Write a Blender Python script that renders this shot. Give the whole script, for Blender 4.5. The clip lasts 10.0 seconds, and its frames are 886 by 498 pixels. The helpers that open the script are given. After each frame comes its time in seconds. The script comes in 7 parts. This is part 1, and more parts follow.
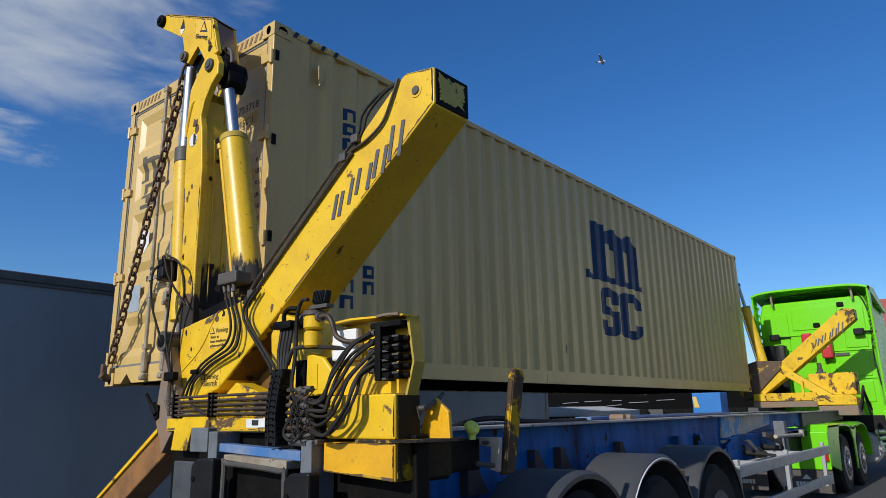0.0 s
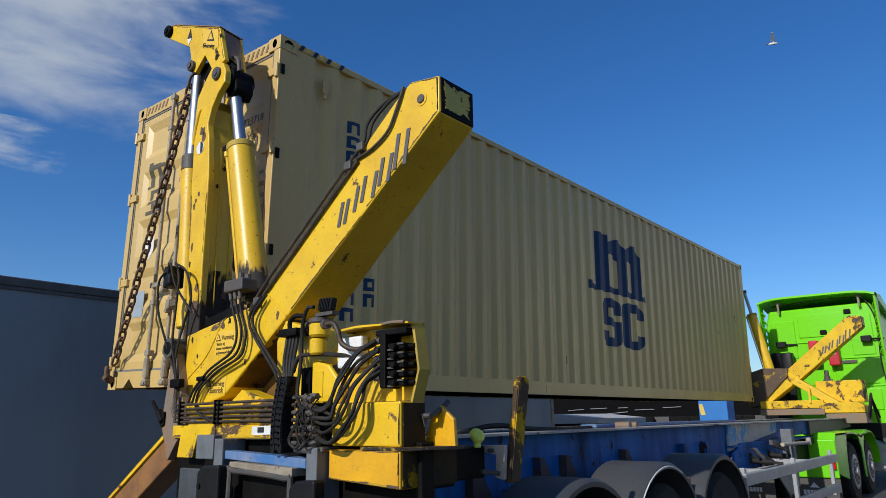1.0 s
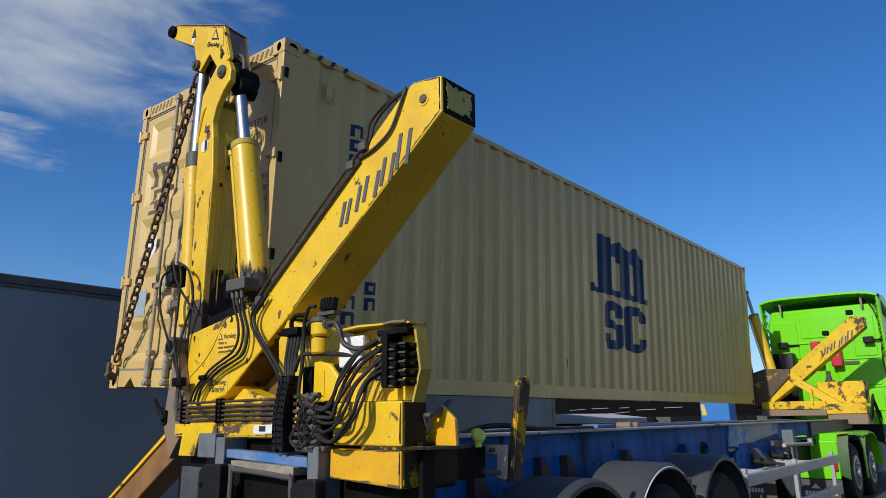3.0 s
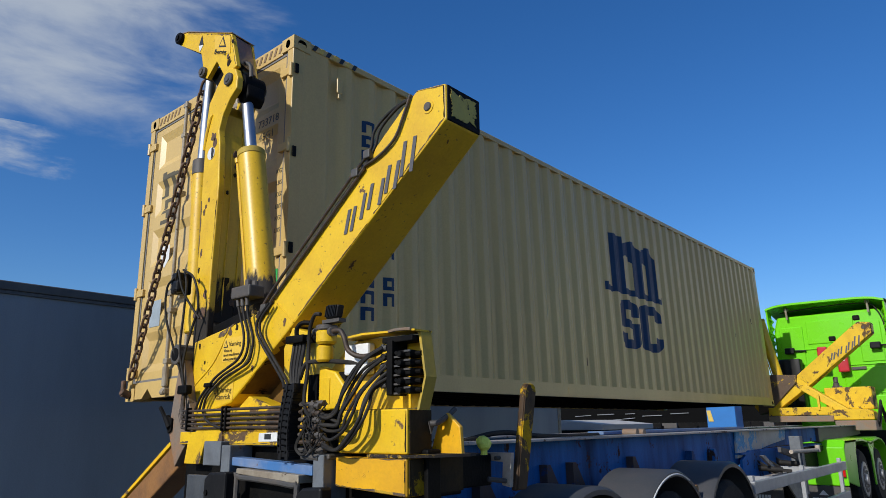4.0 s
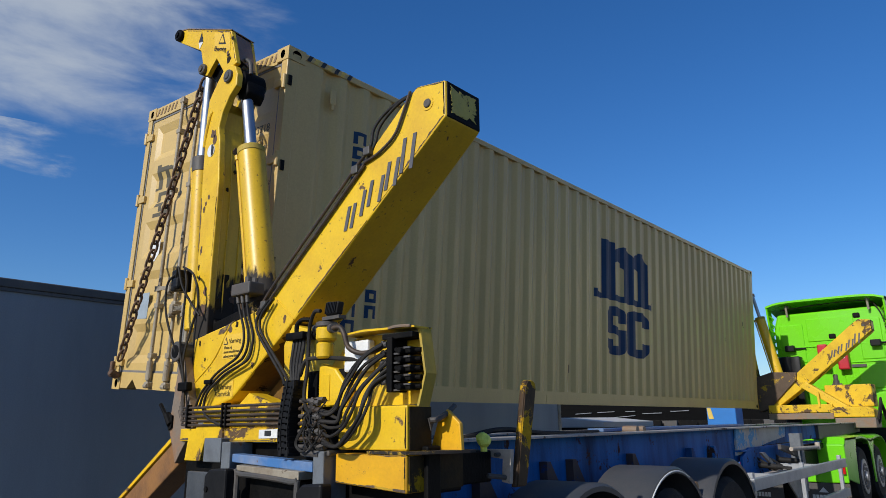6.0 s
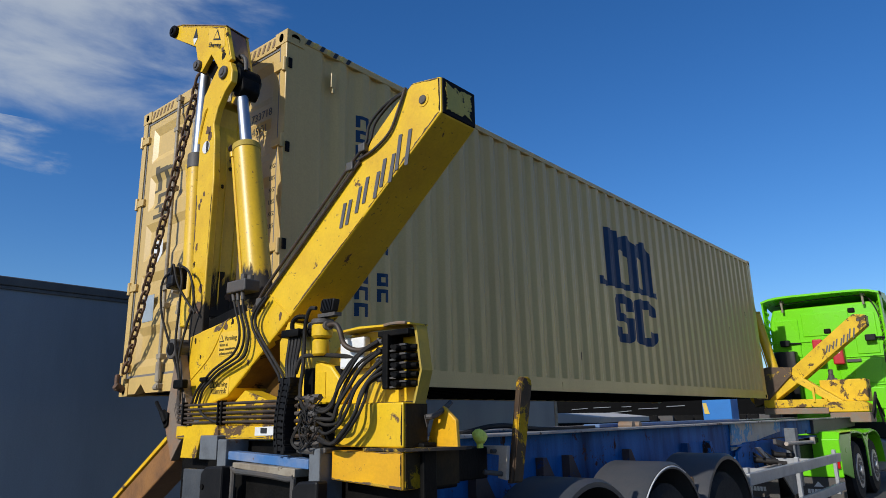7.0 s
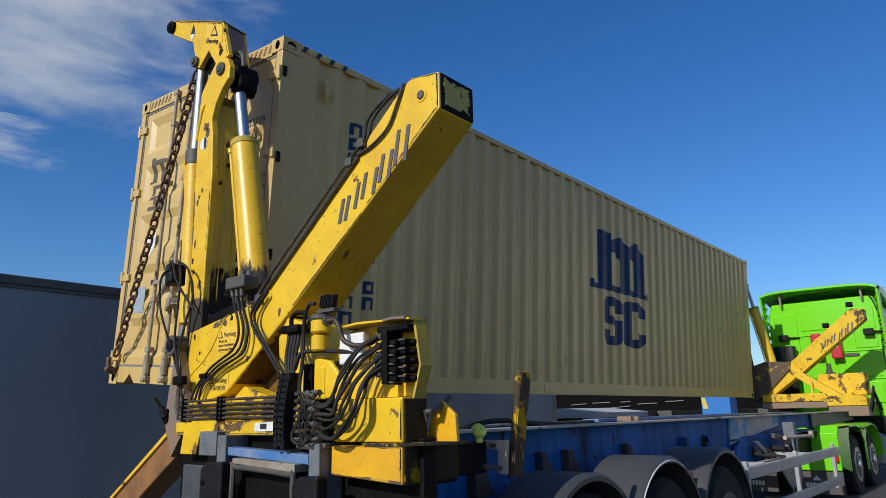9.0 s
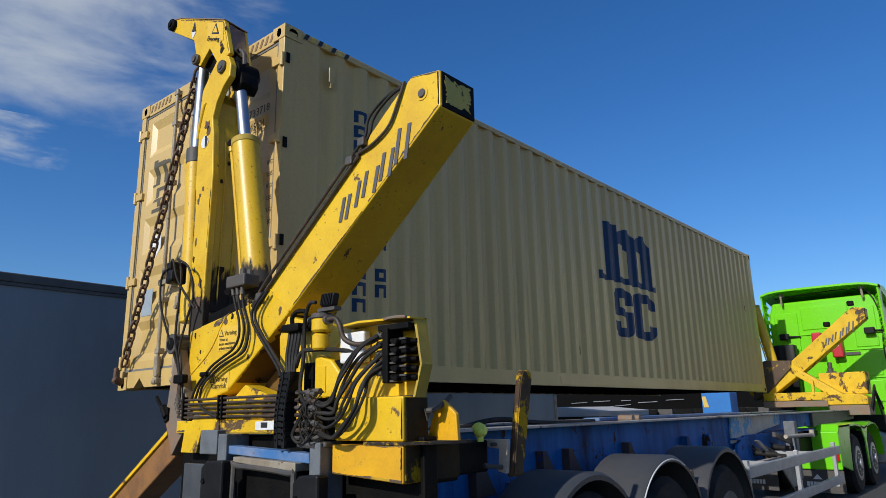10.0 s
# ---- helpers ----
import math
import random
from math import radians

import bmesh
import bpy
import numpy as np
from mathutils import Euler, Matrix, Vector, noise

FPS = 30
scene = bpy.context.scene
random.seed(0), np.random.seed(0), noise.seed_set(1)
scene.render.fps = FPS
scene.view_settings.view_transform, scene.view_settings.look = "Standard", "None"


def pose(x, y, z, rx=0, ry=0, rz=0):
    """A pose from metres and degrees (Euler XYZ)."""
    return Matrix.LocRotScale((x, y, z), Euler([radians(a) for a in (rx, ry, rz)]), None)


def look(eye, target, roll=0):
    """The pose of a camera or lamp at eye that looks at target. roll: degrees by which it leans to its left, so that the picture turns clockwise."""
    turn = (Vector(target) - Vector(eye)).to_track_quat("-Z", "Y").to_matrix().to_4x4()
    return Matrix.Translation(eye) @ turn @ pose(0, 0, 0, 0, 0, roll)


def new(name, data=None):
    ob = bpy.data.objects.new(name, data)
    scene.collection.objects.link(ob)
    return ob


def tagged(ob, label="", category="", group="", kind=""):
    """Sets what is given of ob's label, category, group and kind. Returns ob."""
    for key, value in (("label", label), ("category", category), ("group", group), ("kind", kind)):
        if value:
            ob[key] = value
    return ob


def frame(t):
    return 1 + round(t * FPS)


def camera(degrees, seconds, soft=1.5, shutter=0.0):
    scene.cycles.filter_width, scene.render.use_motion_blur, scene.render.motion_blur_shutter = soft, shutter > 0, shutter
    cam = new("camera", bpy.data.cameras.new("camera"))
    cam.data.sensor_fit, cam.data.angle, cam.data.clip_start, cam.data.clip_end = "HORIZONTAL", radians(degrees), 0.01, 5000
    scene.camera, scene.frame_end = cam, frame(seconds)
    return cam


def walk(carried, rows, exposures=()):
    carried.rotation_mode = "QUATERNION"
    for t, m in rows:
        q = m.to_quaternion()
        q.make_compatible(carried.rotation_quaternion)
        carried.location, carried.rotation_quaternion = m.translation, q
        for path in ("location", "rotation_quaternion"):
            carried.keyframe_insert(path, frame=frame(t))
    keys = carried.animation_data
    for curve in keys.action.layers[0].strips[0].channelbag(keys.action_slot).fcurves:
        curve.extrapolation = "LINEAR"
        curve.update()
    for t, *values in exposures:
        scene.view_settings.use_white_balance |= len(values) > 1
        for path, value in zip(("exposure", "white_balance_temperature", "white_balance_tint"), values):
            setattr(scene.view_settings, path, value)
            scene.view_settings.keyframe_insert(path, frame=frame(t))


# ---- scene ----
# One camera, hand-held at chest height beside the rear of the trailer.
cam = camera(66.2, 10.0, soft=0.8)
CAM_ROWS = [
    (0.0, 5.466, -3.035, 1.500, 103.504, 1.014, 39.580),
    (0.5, 5.468, -3.038, 1.499, 103.859, 1.005, 39.899),
    (1.0, 5.474, -3.044, 1.504, 104.056, 0.907, 40.008),
    (1.5, 5.477, -3.046, 1.504, 103.767, 0.795, 40.114),
    (2.0, 5.476, -3.043, 1.506, 103.749, 0.773, 40.049),
    (2.5, 5.477, -3.044, 1.503, 103.768, 0.681, 39.985),
    (4.0, 5.480, -3.051, 1.513, 104.504, 0.771, 40.540),
    (4.5, 5.479, -3.051, 1.512, 104.349, 0.686, 40.501),
    (5.0, 5.477, -3.050, 1.512, 104.401, 0.685, 40.592),
    (5.5, 5.480, -3.050, 1.506, 104.433, 0.702, 40.664),
    (7.0, 5.481, -3.043, 1.512, 103.988, 0.982, 40.303),
    (7.5, 5.480, -3.046, 1.510, 104.098, 0.919, 40.687),
    (8.0, 5.483, -3.048, 1.511, 104.254, 1.063, 40.484),
    (8.5, 5.484, -3.048, 1.507, 103.867, 1.101, 40.610),
    (9.0, 5.482, -3.044, 1.506, 103.670, 1.226, 40.248),
    (9.5, 5.483, -3.043, 1.507, 103.647, 1.115, 40.502),
    (10.0, 5.477, -3.041, 1.509, 103.539, 1.172, 40.291),
]

walk(cam, [(r[0], pose(*r[1:])) for r in CAM_ROWS])

# ---- daylight: clear sky, sun low behind the trailer's rear ----
SUN_WAY = Vector((0.012, 0.87, -0.50)).normalized()
world = bpy.data.worlds.new("sky")
scene.world = world
world.use_nodes = True
wn = world.node_tree.nodes
sky = wn.new("ShaderNodeTexSky")
sky.sky_type = "NISHITA"
sky.sun_disc = False
sky.sun_elevation = math.asin(-SUN_WAY.z)
sky.sun_rotation = math.atan2(-SUN_WAY.x, -SUN_WAY.y)
sky.altitude = 0
sky.air_density = 1.0
sky.dust_density = 0.7
sky.ozone_density = 6.0
wn["Background"].inputs["Strength"].default_value = 0.125
tint = wn.new("ShaderNodeHueSaturation")
tint.inputs["Saturation"].default_value = 1.20
tint.inputs["Hue"].default_value = 0.5065
world.node_tree.links.new(sky.outputs[0], tint.inputs["Color"])
world.node_tree.links.new(tint.outputs[0], wn["Background"].inputs["Color"])
sun = new("sun", bpy.data.lights.new("sun", "SUN"))
sun.data.energy = 4.0
sun.data.angle = radians(0.5)
sun.data.color = (1.0, 0.965, 0.90)
sun.matrix_world = look((0, 0, 0), SUN_WAY)
scene.view_settings.exposure = 0.0


# ---- materials ----
def material(name, base, rough=0.6, metal=0.0, second=None, scale=6.0, amount=0.35, bump=0.15, bump_scale=60.0,
             rust=None, rust_scale=3.0, rust_edge=0.62, streak=False, spec=0.5, foot=None, specks=0.0):
    """A surface with broad stains, fine grain and, where rust is given, ragged worn patches."""
    m = bpy.data.materials.new(name)
    m.use_nodes = True
    nt = m.node_tree
    n, l = nt.nodes, nt.links
    bsdf = n["Principled BSDF"]
    bsdf.inputs["Metallic"].default_value = metal
    bsdf.inputs["Specular IOR Level"].default_value = spec
    tc = n.new("ShaderNodeTexCoord")
    mp = n.new("ShaderNodeMapping")
    l.new(tc.outputs["Object"], mp.inputs[0])
    if streak:
        mp.inputs["Scale"].default_value = (1.0, 1.0, 0.18)
    big = n.new("ShaderNodeTexNoise")
    big.inputs["Scale"].default_value = scale
    big.inputs["Detail"].default_value = 6
    big.inputs["Roughness"].default_value = 0.65
    l.new(mp.outputs[0], big.inputs["Vector"])
    fine = n.new("ShaderNodeTexNoise")
    fine.inputs["Scale"].default_value = bump_scale
    fine.inputs["Detail"].default_value = 4
    l.new(tc.outputs["Object"], fine.inputs["Vector"])
    if second is None:
        second = tuple(c * 0.55 for c in base)
    ramp = n.new("ShaderNodeValToRGB")
    ramp.color_ramp.elements[0].position = 0.42
    ramp.color_ramp.elements[0].color = (0, 0, 0, 1)
    ramp.color_ramp.elements[1].position = 0.75
    ramp.color_ramp.elements[1].color = (amount, amount, amount, 1)
    l.new(big.outputs["Fac"], ramp.inputs[0])
    mix = n.new("ShaderNodeMixRGB")
    mix.inputs[1].default_value = (*base, 1)
    mix.inputs[2].default_value = (*second, 1)
    l.new(ramp.outputs[0], mix.inputs[0])
    grain = n.new("ShaderNodeMixRGB")
    grain.blend_type = "MULTIPLY"
    grain.inputs[0].default_value = 0.22
    l.new(mix.outputs[0], grain.inputs[1])
    l.new(fine.outputs["Fac"], grain.inputs[2])
    colour = grain.outputs[0]
    rr = n.new("ShaderNodeMapRange")
    rr.inputs["To Min"].default_value = max(0.05, rough - 0.12)
    rr.inputs["To Max"].default_value = min(1.0, rough + 0.15)
    l.new(big.outputs["Fac"], rr.inputs["Value"])
    rough_out = rr.outputs[0]
    if rust is not None:
        rn = n.new("ShaderNodeTexNoise")
        rn.inputs["Scale"].default_value = rust_scale
        rn.inputs["Detail"].default_value = 9
        rn.inputs["Roughness"].default_value = 0.7
        rn.inputs["Distortion"].default_value = 0.4
        l.new(tc.outputs["Object"], rn.inputs["Vector"])
        edge = n.new("ShaderNodeValToRGB")
        edge.color_ramp.elements[0].position = rust_edge
        edge.color_ramp.elements[0].color = (0, 0, 0, 1)
        edge.color_ramp.elements[1].position = rust_edge + 0.03
        edge.color_ramp.elements[1].color = (1, 1, 1, 1)
        l.new(rn.outputs["Fac"], edge.inputs[0])
        tone = n.new("ShaderNodeMixRGB")
        tone.inputs[1].default_value = (*rust, 1)
        tone.inputs[2].default_value = tuple(c * 0.35 for c in rust) + (1,)
        l.new(fine.outputs["Fac"], tone.inputs[0])
        worn = n.new("ShaderNodeMixRGB")
        l.new(edge.outputs[0], worn.inputs[0])
        l.new(colour, worn.inputs[1])
        l.new(tone.outputs[0], worn.inputs[2])
        colour = worn.outputs[0]
        rmix = n.new("ShaderNodeMixRGB")
        l.new(edge.outputs[0], rmix.inputs[0])
        l.new(rough_out, rmix.inputs[1])
        rmix.inputs[2].default_value = (0.85, 0.85, 0.85, 1)
        rough_out = rmix.outputs[0]
    if specks:
        # small dark flecks of road dirt and stone chips
        dot = n.new("ShaderNodeTexNoise")
        dot.inputs["Scale"].default_value = 34.0
        dot.inputs["Detail"].default_value = 3
        l.new(tc.outputs["Object"], dot.inputs["Vector"])
        few = n.new("ShaderNodeMapRange")
        few.inputs["From Min"].default_value, few.inputs["From Max"].default_value = 0.66, 0.72
        few.inputs["To Max"].default_value = specks
        l.new(dot.outputs["Fac"], few.inputs["Value"])
        fleck = n.new("ShaderNodeMixRGB")
        l.new(few.outputs[0], fleck.inputs[0])
        l.new(colour, fleck.inputs[1])
        fleck.inputs[2].default_value = (0.05, 0.035, 0.02, 1)
        colour = fleck.outputs[0]
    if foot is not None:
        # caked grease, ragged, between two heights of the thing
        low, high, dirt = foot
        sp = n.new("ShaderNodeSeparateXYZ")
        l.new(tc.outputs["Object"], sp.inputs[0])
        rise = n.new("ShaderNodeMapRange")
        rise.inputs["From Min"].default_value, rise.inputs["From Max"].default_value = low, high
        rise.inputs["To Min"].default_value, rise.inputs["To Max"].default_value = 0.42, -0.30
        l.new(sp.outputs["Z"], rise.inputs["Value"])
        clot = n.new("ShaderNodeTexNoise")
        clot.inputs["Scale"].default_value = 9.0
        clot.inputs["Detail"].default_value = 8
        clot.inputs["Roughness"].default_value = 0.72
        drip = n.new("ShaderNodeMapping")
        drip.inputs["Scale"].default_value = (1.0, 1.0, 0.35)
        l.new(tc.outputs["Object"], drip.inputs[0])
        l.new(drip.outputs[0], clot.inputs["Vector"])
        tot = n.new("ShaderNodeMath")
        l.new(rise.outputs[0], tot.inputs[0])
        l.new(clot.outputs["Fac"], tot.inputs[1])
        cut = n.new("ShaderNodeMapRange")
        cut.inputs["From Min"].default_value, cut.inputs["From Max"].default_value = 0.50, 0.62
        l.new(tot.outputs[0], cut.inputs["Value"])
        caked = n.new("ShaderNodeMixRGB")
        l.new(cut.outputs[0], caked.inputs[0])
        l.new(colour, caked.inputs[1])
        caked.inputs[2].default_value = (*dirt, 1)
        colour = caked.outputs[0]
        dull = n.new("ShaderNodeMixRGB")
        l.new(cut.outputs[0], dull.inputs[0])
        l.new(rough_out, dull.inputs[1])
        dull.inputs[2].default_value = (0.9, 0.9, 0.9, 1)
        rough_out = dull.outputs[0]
    l.new(colour, bsdf.inputs["Base Color"])
    l.new(rough_out, bsdf.inputs["Roughness"])
    if bump:
        bp = n.new("ShaderNodeBump")
        bp.inputs["Strength"].default_value = bump
        bp.inputs["Distance"].default_value = 0.01
        l.new(fine.outputs["Fac"], bp.inputs["Height"])
        l.new(bp.outputs[0], bsdf.inputs["Normal"])
    return m


RUST = (0.16, 0.085, 0.045)
YELLOW = material("crane_yellow", (0.78, 0.495, 0.012), 0.42, second=(0.50, 0.25, 0.015), scale=3.5, amount=0.55, bump=0.08,
                  rust=RUST, rust_scale=5.5, rust_edge=0.635, specks=0.6)
YELLOW_WORN = material("worn_yellow", (0.76, 0.485, 0.012), 0.5, second=(0.50, 0.27, 0.015), scale=4, amount=0.7, spec=0.3,
                       rust=(0.14, 0.085, 0.045), rust_scale=2.8, rust_edge=0.555)
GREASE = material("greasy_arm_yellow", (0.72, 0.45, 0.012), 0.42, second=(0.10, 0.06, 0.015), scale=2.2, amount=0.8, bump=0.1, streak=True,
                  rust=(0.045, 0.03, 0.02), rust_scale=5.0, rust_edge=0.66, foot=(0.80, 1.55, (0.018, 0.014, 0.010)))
YELLOW_ARM = material("arm_yellow", (0.78, 0.495, 0.012), 0.42, second=(0.50, 0.25, 0.015), scale=3.5, amount=0.55, bump=0.08,
                      rust=RUST, rust_scale=5.5, rust_edge=0.635, specks=0.7, foot=(0.75, 1.15, (0.020, 0.015, 0.010)))
AMBER = material("amber_yellow", (0.76, 0.40, 0.008), 0.45, second=(0.52, 0.26, 0.012), scale=4, amount=0.6, bump=0.08, rust=RUST, rust_scale=6, rust_edge=0.66, specks=0.5)
RAM_YELLOW = material("ram_yellow", (0.72, 0.45, 0.012), 0.38, second=(0.30, 0.17, 0.02), scale=3.0, amount=0.6, bump=0.06, streak=True,
                      rust=(0.10, 0.06, 0.03), rust_scale=7.0, rust_edge=0.67, specks=0.7, foot=(0.85, 1.40, (0.035, 0.030, 0.026)))
YELLOW_GREASY = material("greasy_yellow", (0.55, 0.33, 0.015), 0.4, second=(0.05, 0.035, 0.012), scale=3, amount=0.9,
                         rust=(0.022, 0.016, 0.012), rust_scale=3.0, rust_edge=0.47)
# chipped cap paint; yellow dulled to olive for the cap's shaded face
CHIPPED = material("chipped_cap", (0.52, 0.41, 0.06), 0.55, second=(0.36, 0.33, 0.12), scale=5, amount=0.6,
                   rust=(0.012, 0.012, 0.013), rust_scale=11.0, rust_edge=0.60)
# rim steel darkened: the shade inside the mudguards is in the colour
TRAILER_RIM = material("shaded_trailer_rim", (0.10, 0.10, 0.10), 0.6, metal=0.2, second=(0.05, 0.045, 0.04), scale=8, amount=0.6)
TAN = material("container_tan", (0.61, 0.425, 0.150), 0.38, second=(0.46, 0.31, 0.11), scale=1.2, amount=0.7, bump=0.04,
               streak=True, spec=0.5, rust=(0.22, 0.12, 0.05), rust_scale=9.0, rust_edge=0.76)
# near-black base: the shade under the container is put into the colour
SHADE_BLACK = material("shade_black", (0.005, 0.005, 0.005), 0.8, spec=0.05)
TAN_STRIPE = material("header_stripe", (0.24, 0.15, 0.07), 0.6)
HAZARD_BLACK = material("hazard_black", (0.015, 0.015, 0.016), 0.5)
HAZARD_YELLOW = material("hazard_yellow", (0.72, 0.50, 0.10), 0.5)
GASKET = material("door_gasket", (0.17, 0.165, 0.16), 0.7)
GALV = material("galvanised_bar", (0.33, 0.29, 0.22), 0.6, metal=0.15, second=(0.17, 0.12, 0.075), scale=9, amount=0.8, rust=(0.12, 0.07, 0.04), rust_scale=14, rust_edge=0.62)
NAVY = material("navy_paint", (0.006, 0.038, 0.100), 0.55, spec=0.3, scale=3, amount=0.3, bump=0.03)
INK = material("grey_lettering", (0.085, 0.085, 0.095), 0.6, bump=0.02)
DOOR_INK = material("door_lettering", (0.10, 0.085, 0.05), 0.6, bump=0.02)
CHAIN_RUST = material("rusty_chain", (0.085, 0.052, 0.034), 0.8, second=(0.19, 0.095, 0.05), scale=25, amount=0.8, bump=0.3)
RUBBER = material("black_hose", (0.020, 0.019, 0.018), 0.55, second=(0.062, 0.054, 0.045), scale=9, amount=0.6, bump=0.05, spec=0.15)
STEEL_PIPE = material("dirty_pipe", (0.048, 0.038, 0.030), 0.55, second=(0.15, 0.09, 0.05), scale=14, amount=0.7, metal=0.3)
CHROME = material("chrome_rod", (0.42, 0.45, 0.49), 0.42, metal=1.0, bump=0.0, amount=0.1)
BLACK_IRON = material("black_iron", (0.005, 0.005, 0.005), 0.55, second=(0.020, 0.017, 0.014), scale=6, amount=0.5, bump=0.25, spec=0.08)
GREY_IRON = material("grey_iron", (0.062, 0.060, 0.057), 0.6, second=(0.13, 0.09, 0.06), scale=7, amount=0.5)
RUSTY_STEEL = material("rusty_steel", (0.20, 0.155, 0.115), 0.6, second=(0.30, 0.13, 0.04), scale=6, amount=0.8, bump=0.25,
                       rust=(0.5, 0.33, 0.03), rust_scale=5, rust_edge=0.66)
LEG_BROWN = material("scraped_leg", (0.30, 0.145, 0.05), 0.38, second=(0.09, 0.05, 0.035), scale=5, amount=0.8, bump=0.2,
                     rust=(0.48, 0.31, 0.05), rust_scale=3, rust_edge=0.64)
BLUE = material("chassis_blue", (0.012, 0.145, 0.43), 0.6, second=(0.010, 0.028, 0.075), scale=3.0, amount=1.0, bump=0.15, spec=0.10, streak=True,
                rust=(0.060, 0.038, 0.028), rust_scale=3.2, rust_edge=0.58, specks=0.5)
# sky blue of the rear crossbar; also the far rail's blue as sunlit
BLUE_LIGHT = material("sky_blue_and_sunlit_rail", (0.050, 0.160, 0.38), 0.5, second=(0.35, 0.33, 0.30), scale=3, amount=0.7,
                      rust=(0.22, 0.14, 0.09), rust_scale=3, rust_edge=0.6)
WORN_RAIL = material("worn_rail_top", (0.42, 0.40, 0.38), 0.5, second=(0.22, 0.15, 0.10), scale=2.5, amount=0.8,
                     rust=(0.16, 0.1, 0.06), rust_scale=4, rust_edge=0.58)
FADED = material("faded_blue_grey", (0.135, 0.150, 0.165), 0.6, second=(0.07, 0.075, 0.08), scale=9, amount=0.7, rust=(0.16, 0.085, 0.05), rust_scale=5, rust_edge=0.62)
# worn yellow taken down to olive: the housing flange's shade is in it
OLIVE = material("shaded_worn_olive", (0.47, 0.33, 0.05), 0.6, second=(0.27, 0.21, 0.07), scale=5, amount=0.8, spec=0.2,
                 rust=(0.12, 0.08, 0.04), rust_scale=6, rust_edge=0.66)
PALE_STEEL = material("pale_dusty_steel", (0.46, 0.39, 0.31), 0.7, second=(0.22, 0.19, 0.16), scale=8, amount=0.7, rust=(0.12, 0.09, 0.07), rust_scale=7, rust_edge=0.6)
FLAKED = material("flaked_sky_blue", (0.58, 0.52, 0.42), 0.7, second=(0.36, 0.26, 0.17), scale=3, amount=0.7, bump=0.2,
                  rust=(0.20, 0.48, 0.74), rust_scale=3.4, rust_edge=0.52)
GUSSET = material("rusted_gusset", (0.05, 0.035, 0.035), 0.8, second=(0.09, 0.05, 0.035), scale=8, amount=0.8, rust=(0.012, 0.05, 0.18), rust_scale=6, rust_edge=0.55)
OILY = material("oily_black", (0.014, 0.011, 0.008), 0.5, second=(0.06, 0.038, 0.012), scale=5, amount=0.8, spec=0.1,
                rust=(0.40, 0.24, 0.01), rust_scale=4, rust_edge=0.63)
FOOT_RUST = material("rusted_foot", (0.11, 0.072, 0.046), 0.8, second=(0.06, 0.04, 0.028), scale=5, amount=0.7, bump=0.3,
                     rust=(0.62, 0.38, 0.02), rust_scale=2.6, rust_edge=0.56)
RIVET = material("grey_rivets", (0.235, 0.265, 0.295), 0.5, bump=0.0)
GUARD_GREY = material("mudguard_grey", (0.055, 0.060, 0.064), 0.42, second=(0.10, 0.084, 0.080), scale=2.5, amount=0.6, bump=0.05, spec=0.25)
TYRE = material("tyre", (0.012, 0.012, 0.013), 0.8, second=(0.05, 0.048, 0.045), scale=6, amount=0.6, bump=0.3, spec=0.22)
RIM = material("steel_rim", (0.42, 0.42, 0.42), 0.4, metal=0.6, second=(0.2, 0.18, 0.16), scale=8, amount=0.5)
ALU = material("aluminium_guard", (0.40, 0.41, 0.42), 0.45, metal=0.35, second=(0.26, 0.26, 0.26), scale=4, amount=0.6)
GREEN = material("lime_green", (0.17, 0.66, 0.004), 0.28, second=(0.14, 0.55, 0.01), scale=1.2, amount=0.5, bump=0.02)
RED_PLASTIC = material("red_plastic", (0.52, 0.015, 0.03), 0.35, bump=0.03)
LAMP_RED = material("red_lens", (0.55, 0.01, 0.01), 0.15, bump=0.0)
DARK_PLASTIC = material("dark_plastic", (0.010, 0.010, 0.011), 0.45, second=(0.028, 0.027, 0.026), bump=0.1, spec=0.15)
WHITE_BOX = material("white_enamel", (0.78, 0.78, 0.76), 0.35, second=(0.6, 0.58, 0.54), scale=5, amount=0.4, bump=0.02)
STICKER = material("yellow_sticker", (0.82, 0.52, 0.05), 0.4, bump=0.0)
STICKER_PRINT = material("olive_print", (0.13, 0.095, 0.02), 0.5, bump=0.0)
STICKER_W = material("white_sticker", (0.75, 0.75, 0.72), 0.4, bump=0.0)
STICKER_B = material("black_print", (0.02, 0.02, 0.02), 0.5, bump=0.0)
PLATE_BLUE = material("data_plate", (0.34, 0.40, 0.44), 0.4, bump=0.0)
LIME_GLASS = material("lime_cover", (0.80, 0.85, 0.12), 0.5, second=(0.50, 0.58, 0.05), scale=20, amount=0.7, bump=0.4)
ASPHALT = material("asphalt", (0.056, 0.056, 0.056), 0.9, second=(0.068, 0.066, 0.063), scale=0.5, amount=0.7, bump=0.5, bump_scale=90)
BOX_GREY = material("box_body_grey", (0.30, 0.335, 0.37), 0.5, second=(0.21, 0.235, 0.26), scale=0.7, amount=0.8, bump=0.03, streak=True)
BOX_EDGE = material("box_edge_rail", (0.10, 0.10, 0.10), 0.6, second=(0.2, 0.19, 0.17), scale=3, amount=0.6)
CONCRETE = material("pale_concrete", (0.50, 0.47, 0.43), 0.9, second=(0.36, 0.33, 0.30), scale=0.6, amount=0.6)
FAR_BLUE = material("far_blue_paint", (0.015, 0.17, 0.50), 0.5, scale=2, amount=0.3)
FAR_RED = material("far_red_paint", (0.40, 0.075, 0.05), 0.6, scale=1, amount=0.4)
